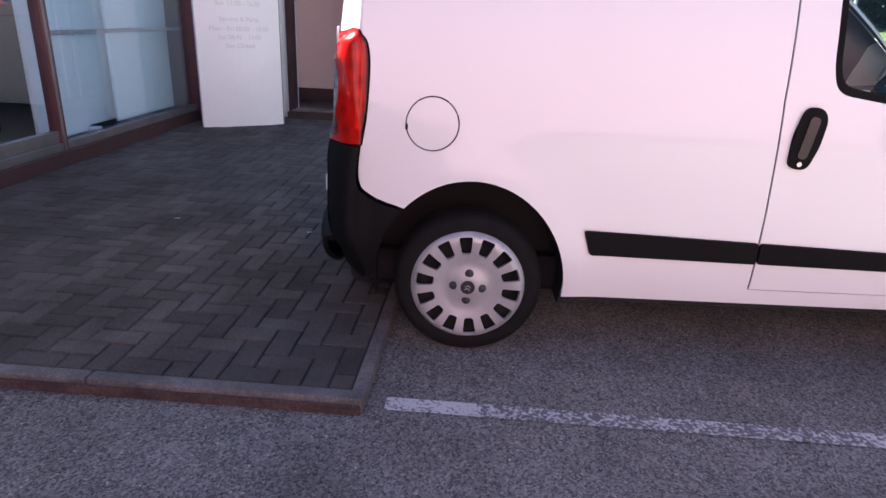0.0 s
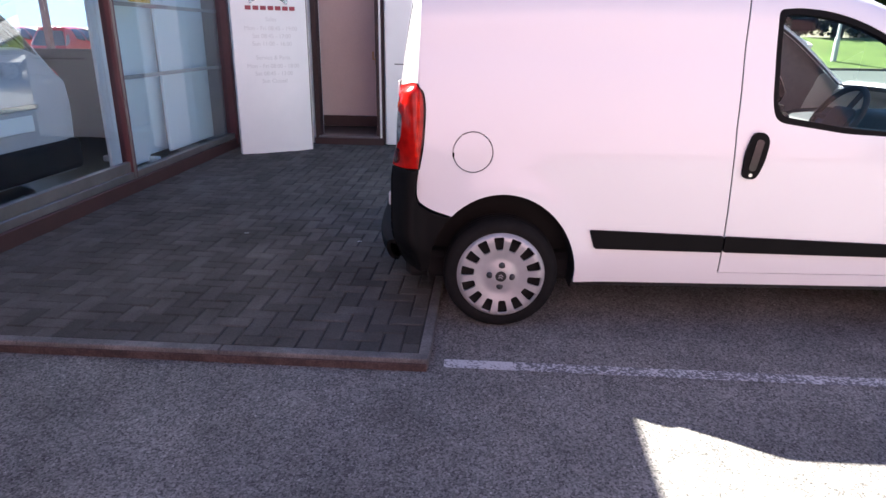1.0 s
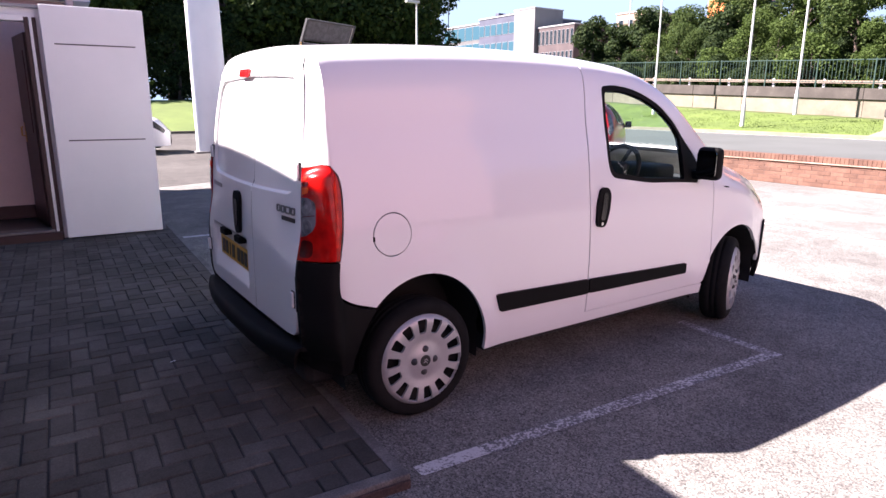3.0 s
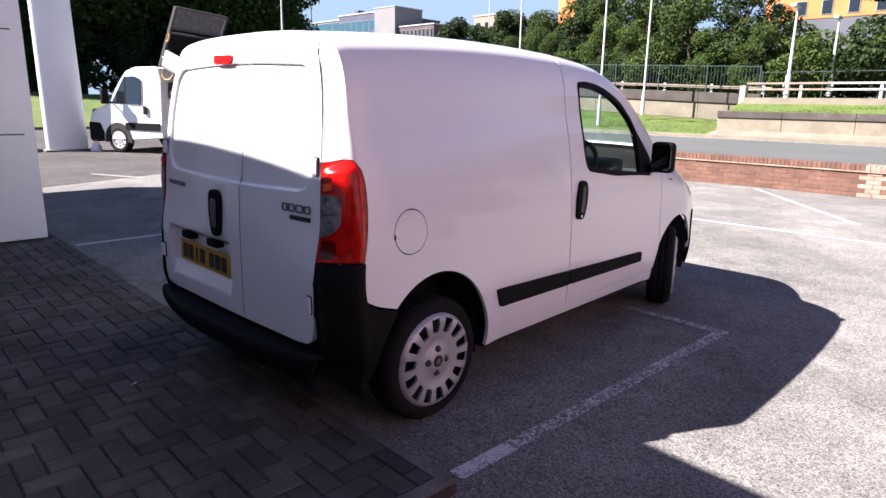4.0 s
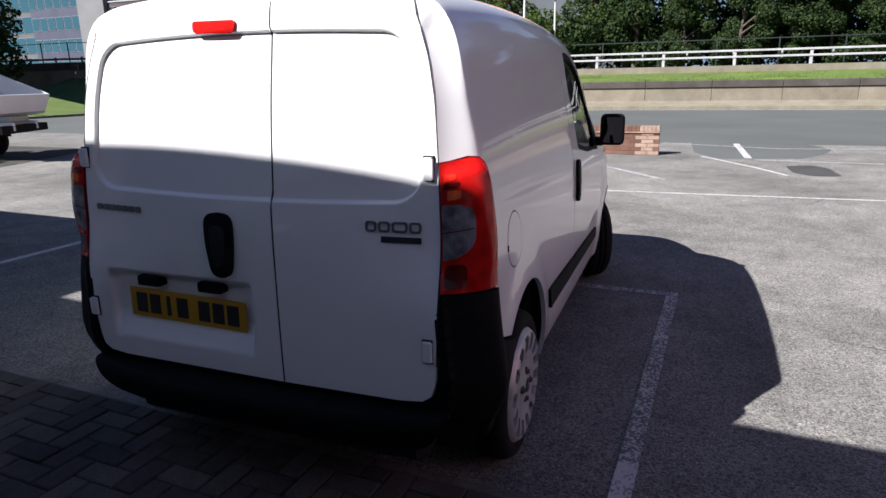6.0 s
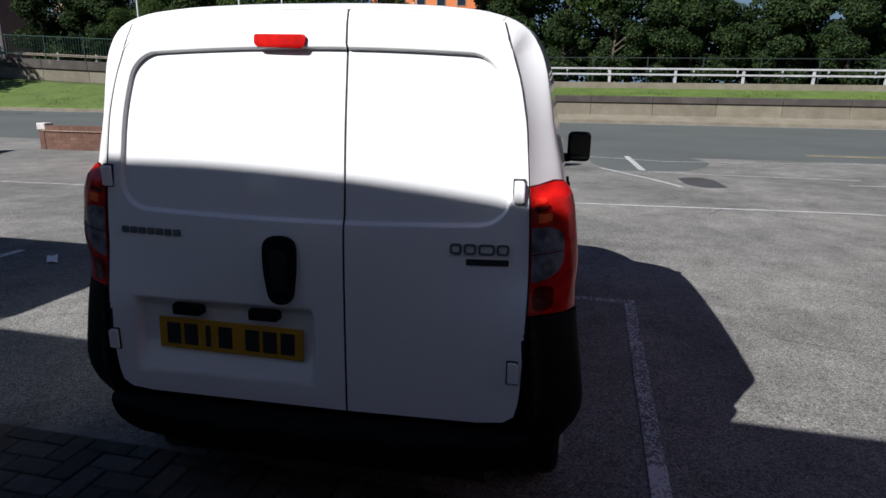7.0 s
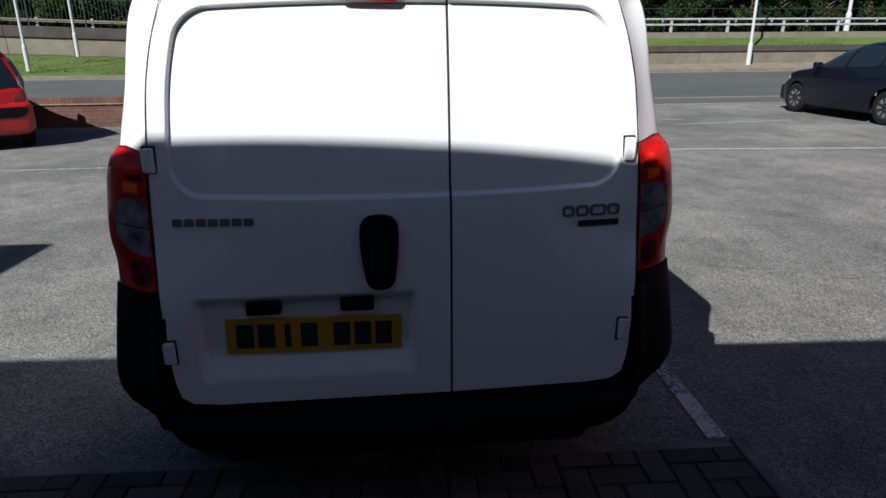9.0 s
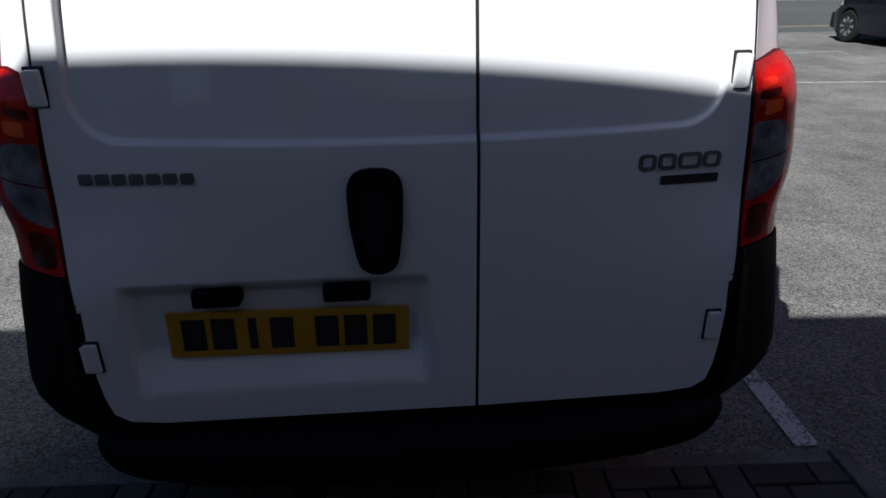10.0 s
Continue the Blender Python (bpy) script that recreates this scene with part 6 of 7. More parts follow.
def hatch_door(y, t):
    """The tailgate, from its foot (t 0) to the roof (t 1)."""
    return Vector((-0.042 + 0.09 * t + 0.26 * max(t, 0.0) ** 1.6 + 0.05 * (y / 0.66) ** 2, y, 0.62 + 0.84 * t - 0.03 * t * (y / 0.6) ** 2))


gate = rounded([(-0.74, 0.0), (0.74, 0.0), (0.72, 0.36), (0.55, 0.98), (-0.55, 0.98), (-0.72, 0.36)], 0.06)
panel("tailgate", sheet([gate], lambda u, t: hatch_door(-u, t), 0.05, 0.05), RED_PAINT, red_car, "red tailgate")
pane_r = rounded([(-0.67, 0.22), (0.67, 0.22), (0.65, 0.40), (0.51, 0.87), (-0.51, 0.87), (-0.65, 0.40)], 0.07)
panel("rear_window", sheet([pane_r], lambda u, t: hatch_door(-u, t) + Vector((-0.012, 0, 0.004)), 0.05, 0.012), CAR_GLASS, red_car, "dark rear window")
data = sheet([[(1.80, 1.50), (2.42, 1.30), (2.44, 2.0), (1.78, 2.0)]], c1.skin(0.006), 0.06, 0.01)
panel("windscreen", data, CAR_GLASS, red_car)
panel("windscreen", mirrored(data), CAR_GLASS, red_car)
for s in (-1, 1):
    lamp = sheet([rounded([(0.06, 1.02), (0.20, 1.06), (0.34, 1.34), (0.24, 1.38), (0.09, 1.18)], 0.03)], c1.skin(0.03), 0.03, 0.02)
    panel("tail_lamp", lamp if s < 0 else mirrored(lamp), LENS_CLEAR, red_car, "clear and red tail lamp")
    part("bumper_corner", box(-0.07, 0.25, *sorted((s * 0.45, s * 0.795)), 0.24, 0.66, 0.08, segments=4), RED_PAINT, red_car, smooth=True)
    mir = part("door_mirror", box(1.92, 2.02, *sorted((s * 0.86, s * 1.0)), 0.93, 1.06, 0.03, segments=3), BLACK_PLASTIC, red_car, smooth=True)
    for ax in (AX_R, AX_F):
        road_wheel(red_car, pose(ax, s * 0.79, 0.28, 0, 0, 0 if s < 0 else 180), 0.28, 0.16, SILVER)
part("rear_bumper", box(-0.10, 0.12, -0.74, 0.74, 0.22, 0.64, 0.07, segments=4), RED_PAINT, red_car, "red painted rear bumper", smooth=True)
part("bumper_insert", prism(rounded([(-0.60, 0.45), (0.60, 0.45), (0.72, 0.52), (0.70, 0.60), (-0.70, 0.60), (-0.72, 0.52)], 0.04), -0.112, -0.07, "x", 0.008), BLACK_PLASTIC, red_car, "black bumper strip")
rp = part("number_plate", box(-0.112, -0.095, -0.26, 0.26, 0.325, 0.435, 0.002), PLATE_YELLOW, red_car)
for k in range(7):
    part("plate_mark", box(-0.1135, -0.112, -0.20 + k * 0.062 - 0.022, -0.20 + k * 0.062 + 0.022, 0.343, 0.417), INK, rp)
part("emblem", prism([(-0.07, 0.0), (0.0, 0.05), (0.07, 0.0), (0.07, 0.03), (0.0, 0.085), (-0.07, 0.03)], -0.012, 0.0, "x"), CHROME, red_car, m=pose(-0.02, 0, 0.83, 0, 14, 0))
part("underbody", box(0.15, 3.2, -0.62, 0.62, 0.14, 0.34, 0.02), UNDERSIDE, red_car)
part("wiper", tube([(-0.03, 0.02, 0.86), (0.06, 0.22, 1.02)], 0.008, 6), BLACK_PLASTIC, red_car)

part("spoiler", box(0.20, 0.46, -0.47, 0.47, 1.415, 1.455, 0.018, segments=2), RED_PAINT, red_car)
red_car.scale = (1.0, 0.97, 1.05)

# dark hatchback across the car park
dark_shape = Shape(4.05, 1.72, [(0.0, 0.85), (0.08, 1.02), (0.3, 1.30), (0.55, 1.43), (1.2, 1.47), (1.9, 1.45), (2.2, 1.36), (2.6, 1.14), (2.9, 1.0), (3.4, 0.90), (3.8, 0.76), (4.05, 0.52)],
                   [(0.0, 0.84), (0.5, 0.97), (1.5, 0.94), (2.8, 0.90), (3.5, 0.82), (4.05, 0.5)], [(0.0, 0.86), (0.15, 0.95), (0.5, 1.0), (3.2, 1.0), (3.7, 0.9), (4.05, 0.66)])
dk_m = pose(8.57, -10.13, 0, 0, 0, 1.5) @ pose(-0.72, 0, 0)
dk = hatchback(dk_m, NAVY_PAINT, dark_shape, (0.72, 3.22), 0.31, "dark navy hatchback parked in the sun")
glaze(dk, dark_shape, [[(0.42, 1.06), (0.95, 1.05), (0.95, 1.60), (0.52, 1.52)], [(1.0, 1.05), (1.75, 1.05), (1.75, 1.62), (1.0, 1.62)], [(1.82, 1.05), (2.70, 1.05), (2.20, 1.60), (1.82, 1.62)]])
data = sheet([[(2.22, 1.45), (2.88, 1.25), (2.90, 2.0), (2.18, 2.0)]], dark_shape.skin(0.006), 0.06, 0.01)
panel("windscreen", data, CAR_GLASS, dk)
panel("windscreen", mirrored(data), CAR_GLASS, dk)
for s in (-1, 1):
    lamp = sheet([rounded([(3.50, 0.80), (3.85, 0.72), (3.90, 0.98), (3.55, 1.08)], 0.03)], dark_shape.skin(0.008), 0.04, 0.02)
    panel("headlamp", lamp if s < 0 else mirrored(lamp), LENS_CLEAR, dk)
    part("door_mirror", box(2.42, 2.54, *sorted((s * 0.90, s * 1.06)), 0.95, 1.08, 0.03, segments=3), NAVY_PAINT, dk, smooth=True)
    for ax in (0.72, 3.22):
        road_wheel(dk, pose(ax, s * 0.86, 0.31, 0, 0, 0 if s < 0 else 180), 0.31, 0.18, STEEL, True)
part("front_bumper", box(3.85, 4.08, -0.62, 0.62, 0.22, 0.55, 0.07, segments=3), NAVY_PAINT, dk, smooth=True)
part("underbody", box(0.2, 3.8, -0.66, 0.66, 0.15, 0.36, 0.02), UNDERSIDE, dk)

# white car behind the entrance wing
mpv = Shape(4.2, 1.8, [(0.0, 0.95), (0.08, 1.2), (0.3, 1.6), (0.7, 1.70), (1.8, 1.70), (2.4, 1.62), (2.9, 1.42), (3.2, 1.24), (3.6, 1.10), (3.95, 0.96), (4.2, 0.66)],
            [(0.0, 0.93), (0.5, 1.05), (2.0, 1.0), (3.0, 1.0), (3.7, 0.94), (4.2, 0.6)], [(0.0, 0.88), (0.3, 1.0), (3.2, 1.0), (3.8, 0.9), (4.2, 0.66)])
wm = pose(2.55, 17.9, 0, 0, 0, -6) @ pose(-4.2, 0, 0)
white_car = hatchback(wm, VAN_WHITE, mpv, (0.75, 3.35), 0.31, "white people carrier parked beyond the entrance wing")
glaze(white_car, mpv, [[(0.5, 1.06), (1.5, 1.05), (1.5, 1.6), (0.6, 1.55)], [(1.56, 1.05), (3.0, 1.05), (2.4, 1.6), (1.56, 1.62)]])
data = sheet([[(2.40, 1.45), (3.08, 1.25), (3.1, 2.0), (2.36, 2.0)]], mpv.skin(0.006), 0.06, 0.01)
panel("windscreen", data, CAR_GLASS, white_car)
panel("windscreen", mirrored(data), CAR_GLASS, white_car)
for s in (-1, 1):
    lamp = sheet([rounded([(3.62, 0.78), (4.0, 0.70), (4.06, 0.95), (3.70, 1.04)], 0.03)], mpv.skin(0.008), 0.04, 0.02)
    panel("headlamp", lamp if s < 0 else mirrored(lamp), GLOSS_BLACK, white_car)
    for ax in (0.75, 3.35):
        road_wheel(white_car, pose(ax, s * 0.9, 0.31, 0, 0, 0 if s < 0 else 180), 0.31, 0.18, SILVER)
    part("door_mirror", box(2.75, 2.87, *sorted((s * 0.94, s * 1.10)), 1.02, 1.18, 0.03, segments=3), BLACK_PLASTIC, white_car, smooth=True)
part("grille", box(4.05, 4.22, -0.55, 0.55, 0.25, 0.55, 0.05, segments=2), BLACK_PLASTIC, white_car)
part("underbody", box(0.2, 3.9, -0.68, 0.68, 0.15, 0.36, 0.02), UNDERSIDE, white_car)

# white car inside the showroom
show = Shape(4.2, 1.8, [(0.0, 0.95), (0.08, 1.15), (0.32, 1.55), (0.7, 1.66), (1.8, 1.66), (2.4, 1.55), (2.9, 1.25), (3.15, 1.08), (3.6, 0.97), (3.95, 0.80), (4.2, 0.52)],
             [(0.0, 0.93), (0.5, 1.05), (2.0, 1.0), (3.0, 0.96), (3.7, 0.85), (4.2, 0.5)], [(0.0, 0.9), (0.25, 1.0), (3.2, 1.0), (3.8, 0.9), (4.2, 0.66)])
sm = SITE @ pose(-3.62, 0.62, 0.10, 0, 0, 178)
show_car = hatchback(sm, CAR_SILVER, show, (0.75, 3.35), 0.31, "silver-white display car standing inside the showroom")
data = sheet([[(0.13, 1.40), (0.36, 1.46), (0.38, 2.0), (0.11, 2.0)]], show.skin(0.008), 0.05, 0.012)
panel("rear_window", data, CAR_GLASS, show_car)
panel("rear_window", mirrored(data), CAR_GLASS, show_car)
glaze(show_car, show, [[(0.6, 1.06), (1.5, 1.05), (1.5, 1.6), (0.7, 1.55)], [(1.56, 1.05), (3.0, 1.05), (2.4, 1.6), (1.56, 1.62)]])
for s in (-1, 1):
    lamp = sheet([rounded([(0.05, 0.72), (0.30, 0.80), (0.34, 1.08), (0.10, 1.10)], 0.03)], show.skin(0.012), 0.03, 0.02)
    panel("tail_lamp", lamp if s < 0 else mirrored(lamp), LENS_RED, show_car)
    for ax in (0.75, 3.35):
        road_wheel(show_car, pose(ax, s * 0.9, 0.31, 0, 0, 0 if s < 0 else 180), 0.31, 0.18, SILVER)
part("rear_bumper", box(-0.06, 0.15, -0.78, 0.78, 0.22, 0.48, 0.06, segments=3), BLACK_PLASTIC, show_car, smooth=True)
part("number_plate", box(-0.045, -0.03, -0.27, 0.27, 0.60, 0.72, 0.003), BOARD_BLUE, show_car, "pale blue dealer plate")
part("chrome_bar", box(-0.04, -0.02, -0.36, 0.36, 0.76, 0.80, 0.006), CHROME, show_car)
part("underbody", box(0.2, 3.9, -0.68, 0.68, 0.15, 0.36, 0.02), UNDERSIDE, show_car)

# cars added behind the showroom, standing in for reflections in its glass
for x, y, a in ((-15.0, 20.0, 84), (-17.4, 20.6, 88), (-20.0, 21.5, 85)):
    copy_thing(red_car, pose(x, y, 0, 0, 0, a))
for x, y, a in ((-12.4, 25.0, 95), (-9.6, 26.0, 92)):
    copy_thing(white_car, pose(x, y, 0, 0, 0, a))

# ---- white tipper truck with its bed raised ----
tip_m = pose(4.47, 15.4, 0, 0, 0, 115.0) @ pose(0, -1.0, 0)
tipper = thing("tipper_truck", tip_m, "white chassis-cab tipper truck with its bed raised", "truck")
cab_side = [(0.95, 0.30), (0.98, 0.62), (0.93, 0.95), (0.80, 1.08), (0.30, 1.28), (-0.10, 1.86), (-0.32, 2.12), (-0.60, 2.22), (-1.25, 2.24), (-1.40, 2.18), (-1.46, 1.9), (-1.48, 0.42), (-0.50, 0.34)]
bm = bmesh.new()
prev = None
for y, k in ((-1.0, 0.0), (-0.98, 1.0), (0.98, 1.0), (1.0, 0.0)):
    ring = [bm.verts.new((x * (1 if k else 0.985) - (0 if k else 0.02), y * (1 - 0.10 * max(0, (z - 1.1)) / 1.1), z if k else z * 0.985 + 0.01)) for x, z in cab_side]
    if prev is None or y == 1.0:
        bm.faces.new(ring if prev is None else ring[::-1])
    if prev:
        for i in range(len(ring)):
            bm.faces.new((prev[i - 1], prev[i], ring[i], ring[i - 1]))
    prev = ring
bmesh.ops.recalc_face_normals(bm, faces=bm.faces[:])
bmesh.ops.bevel(bm, geom=[e for e in bm.edges if e.calc_face_angle(0) > 0.5], offset=0.03, segments=2, affect="EDGES")
cab = part("cab", bm, VAN_WHITE, tipper, "white truck cab")
lean_y = lambda z: 1 - 0.10 * max(0, (z - 1.1)) / 1.1
for s in (-1, 1):
    def quad(points, out, thick, name, mat, label=""):
        b = bmesh.new()
        vs = [[b.verts.new((x, s * (lean_y(z) + out - t), z)) for x, z in points] for t in (0, thick)]
        b.faces.new(vs[0]), b.faces.new(vs[1])
        for i in range(len(points)):
            b.faces.new((vs[0][i - 1], vs[0][i], vs[1][i], vs[1][i - 1]))
        bmesh.ops.recalc_face_normals(b, faces=b.faces[:])
        return part(name, b, mat, cab, label)
    quad(rounded([(0.16, 1.30), (-0.80, 1.28), (-0.82, 1.92), (-0.62, 2.0), (-0.28, 1.98)], 0.05), 0.010, 0.02, "side_window", CAR_GLASS, "dark side window")
    quad([(-0.28, 1.30), (-0.33, 1.30), (-0.33, 1.99), (-0.28, 1.99)], 0.014, 0.01, "window_bar", BLACK_PLASTIC)
    quad(rounded([(-0.28, 0.62), (-1.40, 0.60), (-1.40, 0.80), (-0.28, 0.80)], 0.03), 0.02, 0.03, "side_moulding", BLACK_PLASTIC)
    quad(rounded([(-0.90, 1.02), (-1.0, 1.02), (-1.0, 1.24), (-0.90, 1.24)], 0.03), 0.02, 0.03, "door_handle", BLACK_PLASTIC)
    quad([(-0.86, 0.5), (-0.868, 0.5), (-0.875, 2.05), (-0.867, 2.05)], 0.002, 0.004, "door_gap", INK)
    quad(rounded([(0.97, 0.32), (0.50, 0.30), (0.46, 0.50), (0.58, 0.78), (0.96, 0.80)], 0.05), 0.012, 0.04, "bumper_side", BLACK_PLASTIC)
    arm = part("door_mirror", box(0.05, 0.16, *sorted((s * 1.14, s * 1.34)), 1.28, 1.66, 0.03, segments=2), BLACK_PLASTIC, cab, smooth=True)
    part("mirror_arm", tube([(0.12, s * 0.98, 1.30), (0.10, s * 1.2, 1.36)], 0.025, 6), BLACK_PLASTIC, arm)
part("windscreen", prism([(0.27, 1.33), (-0.10, 1.85), (-0.12, 1.88), (0.25, 1.36)], -0.86, 0.86, "y"), CAR_GLASS, cab, m=pose(0.025, 0, 0.015))
part("rear_window", prism(rounded([(-0.72, 1.42), (0.72, 1.42), (0.68, 1.86), (-0.68, 1.86)], 0.08), -1.49, -1.475, "x"), CAR_GLASS, cab, "dark rear cab window")
part("front_bumper", box(0.80, 1.02, -0.95, 0.95, 0.26, 0.62, 0.06, segments=3), BLACK_PLASTIC, cab, smooth=True)
for s in (-1, 1):
    part("headlamp", box(0.72, 0.93, *sorted((s * 0.62, s * 0.93)), 0.92, 1.14, 0.05, segments=2), LENS_CLEAR, cab)
    part("chassis_rail", box(-4.6, 0.0, *sorted((s * 0.38, s * 0.48)), 0.62, 0.80, 0.01), WHITE_PANEL, tipper, "white chassis rail")
    for ax in (0.0, -3.29):
        road_wheel(tipper, pose(ax, s * 1.015, 0.345, 0, 0, 0 if s < 0 else 180), 0.345, 0.22, SILVER)
    arch_arc = [(-3.29 + 0.44 * math.cos(radians(a)), 0.36 + 0.44 * math.sin(radians(a))) for a in range(10, 171, 16)]
    bm = bmesh.new()
    rows_m = [[bm.verts.new((x, s * y, z)) for x, z in arch_arc] for y in (0.66, 0.96)]
    for i in range(len(arch_arc) - 1):
        bm.faces.new((rows_m[0][i], rows_m[0][i + 1], rows_m[1][i + 1], rows_m[1][i]))
    part("mudguard", bm, BLACK_PLASTIC, tipper)
    ring = [(0.455 * math.cos(radians(a)), 0.345 + 0.455 * math.sin(radians(a))) for a in range(-10, 191, 10)] + [(0.30 * math.cos(radians(a)), 0.345 + 0.30 * math.sin(radians(a))) for a in range(190, -11, -10)]
    part("arch_lip", prism(ring, *sorted((s * 0.99, s * 1.008)), "y"), UNDERSIDE, tipper)
    part("side_guard", box(-2.7, -1.6, *sorted((s * 0.86, s * 0.93)), 0.52, 0.66, 0.01), WHITE_PANEL, tipper)
part("cross_member", box(-4.6, -4.45, -0.85, 0.85, 0.58, 0.74, 0.01), BLACK_PLASTIC, tipper)
part("fuel_tank", box(-2.4, -1.7, -0.86, -0.5, 0.40, 0.66, 0.05, segments=2), BLACK_PLASTIC, tipper)
part("subframe", box(-4.5, -1.5, -0.34, 0.34, 0.80, 0.92, 0.01), STEEL, tipper)
bed_m = pose(-4.50, 0, 0.92, 0, -24.0, 0)
bed = new("tipper_bed")
bed.parent, bed.matrix_basis = tipper, bed_m
tagged(bed, "raised white tipper bed with mesh headboard")
part("bed_floor", box(0.0, 3.25, -1.0, 1.0, 0.0, 0.08, 0.01), STEEL, bed)
for s in (-1, 1):
    part("side_board", box(0.02, 3.22, *sorted((s * 0.97, s * 1.01)), 0.05, 0.46, 0.012), WHITE_PANEL, bed, "white drop side")
    part("side_ridge", box(0.02, 3.22, *sorted((s * 1.01, s * 1.025)), 0.24, 0.28, 0.006), WHITE_PANEL, bed)
    part("head_post", box(3.20, 3.28, *sorted((s * 0.94, s * 1.02)), 0.0, 1.55, 0.01), DARK_STEEL, bed)
    part("rope_loop", tube([(3.10, s * 1.03, -0.02), (3.05, s * 1.06, -0.16), (2.92, s * 1.06, -0.22), (2.80, s * 1.06, -0.16), (2.76, s * 1.03, -0.02)], 0.022, 6), ROPE_YELLOW, bed)
    part("rope_loop", tube([(3.22, s * 1.03, 0.92), (3.16, s * 1.05, 0.86), (3.14, s * 1.05, 0.74), (3.20, s * 1.03, 0.66)], 0.020, 6), ROPE_YELLOW, bed)
part("tail_board", box(0.0, 0.04, -1.0, 1.0, 0.05, 0.46, 0.01), WHITE_PANEL, bed)
part("head_board", box(3.22, 3.26, -0.94, 0.94, 0.0, 0.86, 0.006), BLACK_PLASTIC, bed, "dark steel headboard")
for z in (0.86, 0.98, 1.51):
    part("head_rail", box(3.21, 3.27, -0.94, 0.94, z, z + 0.05, 0.006), DARK_STEEL, bed)
bm = bmesh.new()
for k in range(26):
    box(3.235, 3.243, -0.93 + k * 0.0735, -0.922 + k * 0.0735, 1.03, 1.51, 0.0, bm)
for k in range(7):
    box(3.236, 3.242, -0.93, 0.93, 1.06 + k * 0.073, 1.066 + k * 0.073, 0.0, bm)
part("mesh_guard", bm, STEEL, bed, "steel mesh guard")
part("guard_sheet", box(3.228, 3.233, -0.93, 0.93, 1.03, 1.51), MESH_GREY, bed)
part("ram", tube([(-2.4, 0, 0.85), (-2.05, 0, 2.30)], [0.06, 0.04], 10), STEEL, tipper, "hydraulic tipping ram")

# ---- posts standing in the yard ----
stand = thing("stand_post", pose(4.95, 12.5, 0), "grey and black stand on a flat foot", "post")
part("foot", box(-0.24, 0.24, -0.16, 0.16, 0.0, 0.05, 0.01, m=pose(0, 0, 0, 0, 0, 25)), BLACK_PLASTIC, stand)
part("lower_tube", tube([(0.0, 0.0, 0.03), (-0.06, 0.04, 0.65)], 0.045, 10), STEEL, stand)
part("sleeve", tube([(-0.05, 0.035, 0.5), (-0.13, 0.09, 1.25)], 0.06, 10), BLACK_PLASTIC, stand)
part("upper_tube", tube([(-0.13, 0.09, 1.2), (-0.16, 0.11, 1.62)], 0.05, 10), ALU, stand)
bollard = thing("marker_post", pose(4.5, 10.4, 0), "red and white striped marker post", "post")
for k in range(6):
    part("band", lathe([(0.0, 0.0), (0.034, 0.0), (0.034, 0.148), (0.0, 0.148)], 14, m=pose(-0.006 * k, 0, 0.15 * k)), (RAIL_WHITE, SIGN_RED)[k % 2], bollard)
cone = thing("yard_bollard", pose(4.15, 16.2, 0), "small white rounded bollard", "bollard")
part("shell", lathe([(0.0, 0.25), (0.05, 0.245), (0.09, 0.2), (0.13, 0.1), (0.15, 0.0)], 20), WHITE_PANEL, cone, smooth=True)

# ---- white pylon of the forecourt ----
pylon = thing("pylon", pose(3.6, 16.75, 0), "tall white curved sign pylon", "pylon")
ring = [(0.52 * math.cos(t) * (1.0 if abs(math.cos(t)) < 1 else 1), 0.24 * math.sin(t)) for t in (k * math.tau / 32 for k in range(32))]
bm = bmesh.new()
prev = None
for z, k in ((0.0, 1.0), (2.0, 0.97), (4.0, 0.94), (6.5, 0.90)):
    vs = [bm.verts.new((x * k - 0.012 * z, y * k, z)) for x, y in ring]
    if prev:
        for i in range(32):
            bm.faces.new((prev[i - 1], prev[i], vs[i], vs[i - 1]))
    prev = vs
bm.faces.new(prev)
bmesh.ops.recalc_face_normals(bm, faces=bm.faces[:])
part("shaft", bm, WHITE_PANEL, pylon, smooth=True)
part("plinth", box(-0.62, 0.62, -0.34, 0.34, 0.0, 0.05, 0.01), KERB, pylon)

# litter
for x, y, a, s in ((2.29, 3.54, 40, 0.068), (-1.75, 0.55, 10, 0.008), (-0.9, 0.4, 20, 0.008)):
    z = 0.0 if x > 0 else 0.058
    scrap = thing("litter", pose(x, y, z, 0, 0, a), "scrap of pale paper on the ground", "litter", "litter")
    b = bmesh.new()
    g = [[b.verts.new((s * (i - 1.5) * 1.3, s * (j - 1) * 0.6, 0.002 + 0.25 * s * abs(math.sin(i * 1.7 + j)))) for j in range(3)] for i in range(4)]
    for i in range(3):
        for j in range(2):
            b.faces.new((g[i][j], g[i + 1][j], g[i + 1][j + 1], g[i][j + 1]))
    part("scrap", b, PAPER, scrap)

# ---- glowing sheet added in front of the sky at the horizon ----
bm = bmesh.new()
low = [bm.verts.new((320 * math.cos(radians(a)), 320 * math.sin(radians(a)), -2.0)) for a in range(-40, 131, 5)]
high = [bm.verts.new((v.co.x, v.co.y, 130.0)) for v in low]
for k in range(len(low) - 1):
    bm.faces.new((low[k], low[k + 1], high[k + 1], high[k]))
tagged(part("backdrop", bm, HORIZON_GLOW, smooth=True), "glowing pale blue sheet added to brighten the horizon", "sky", kind="structure")

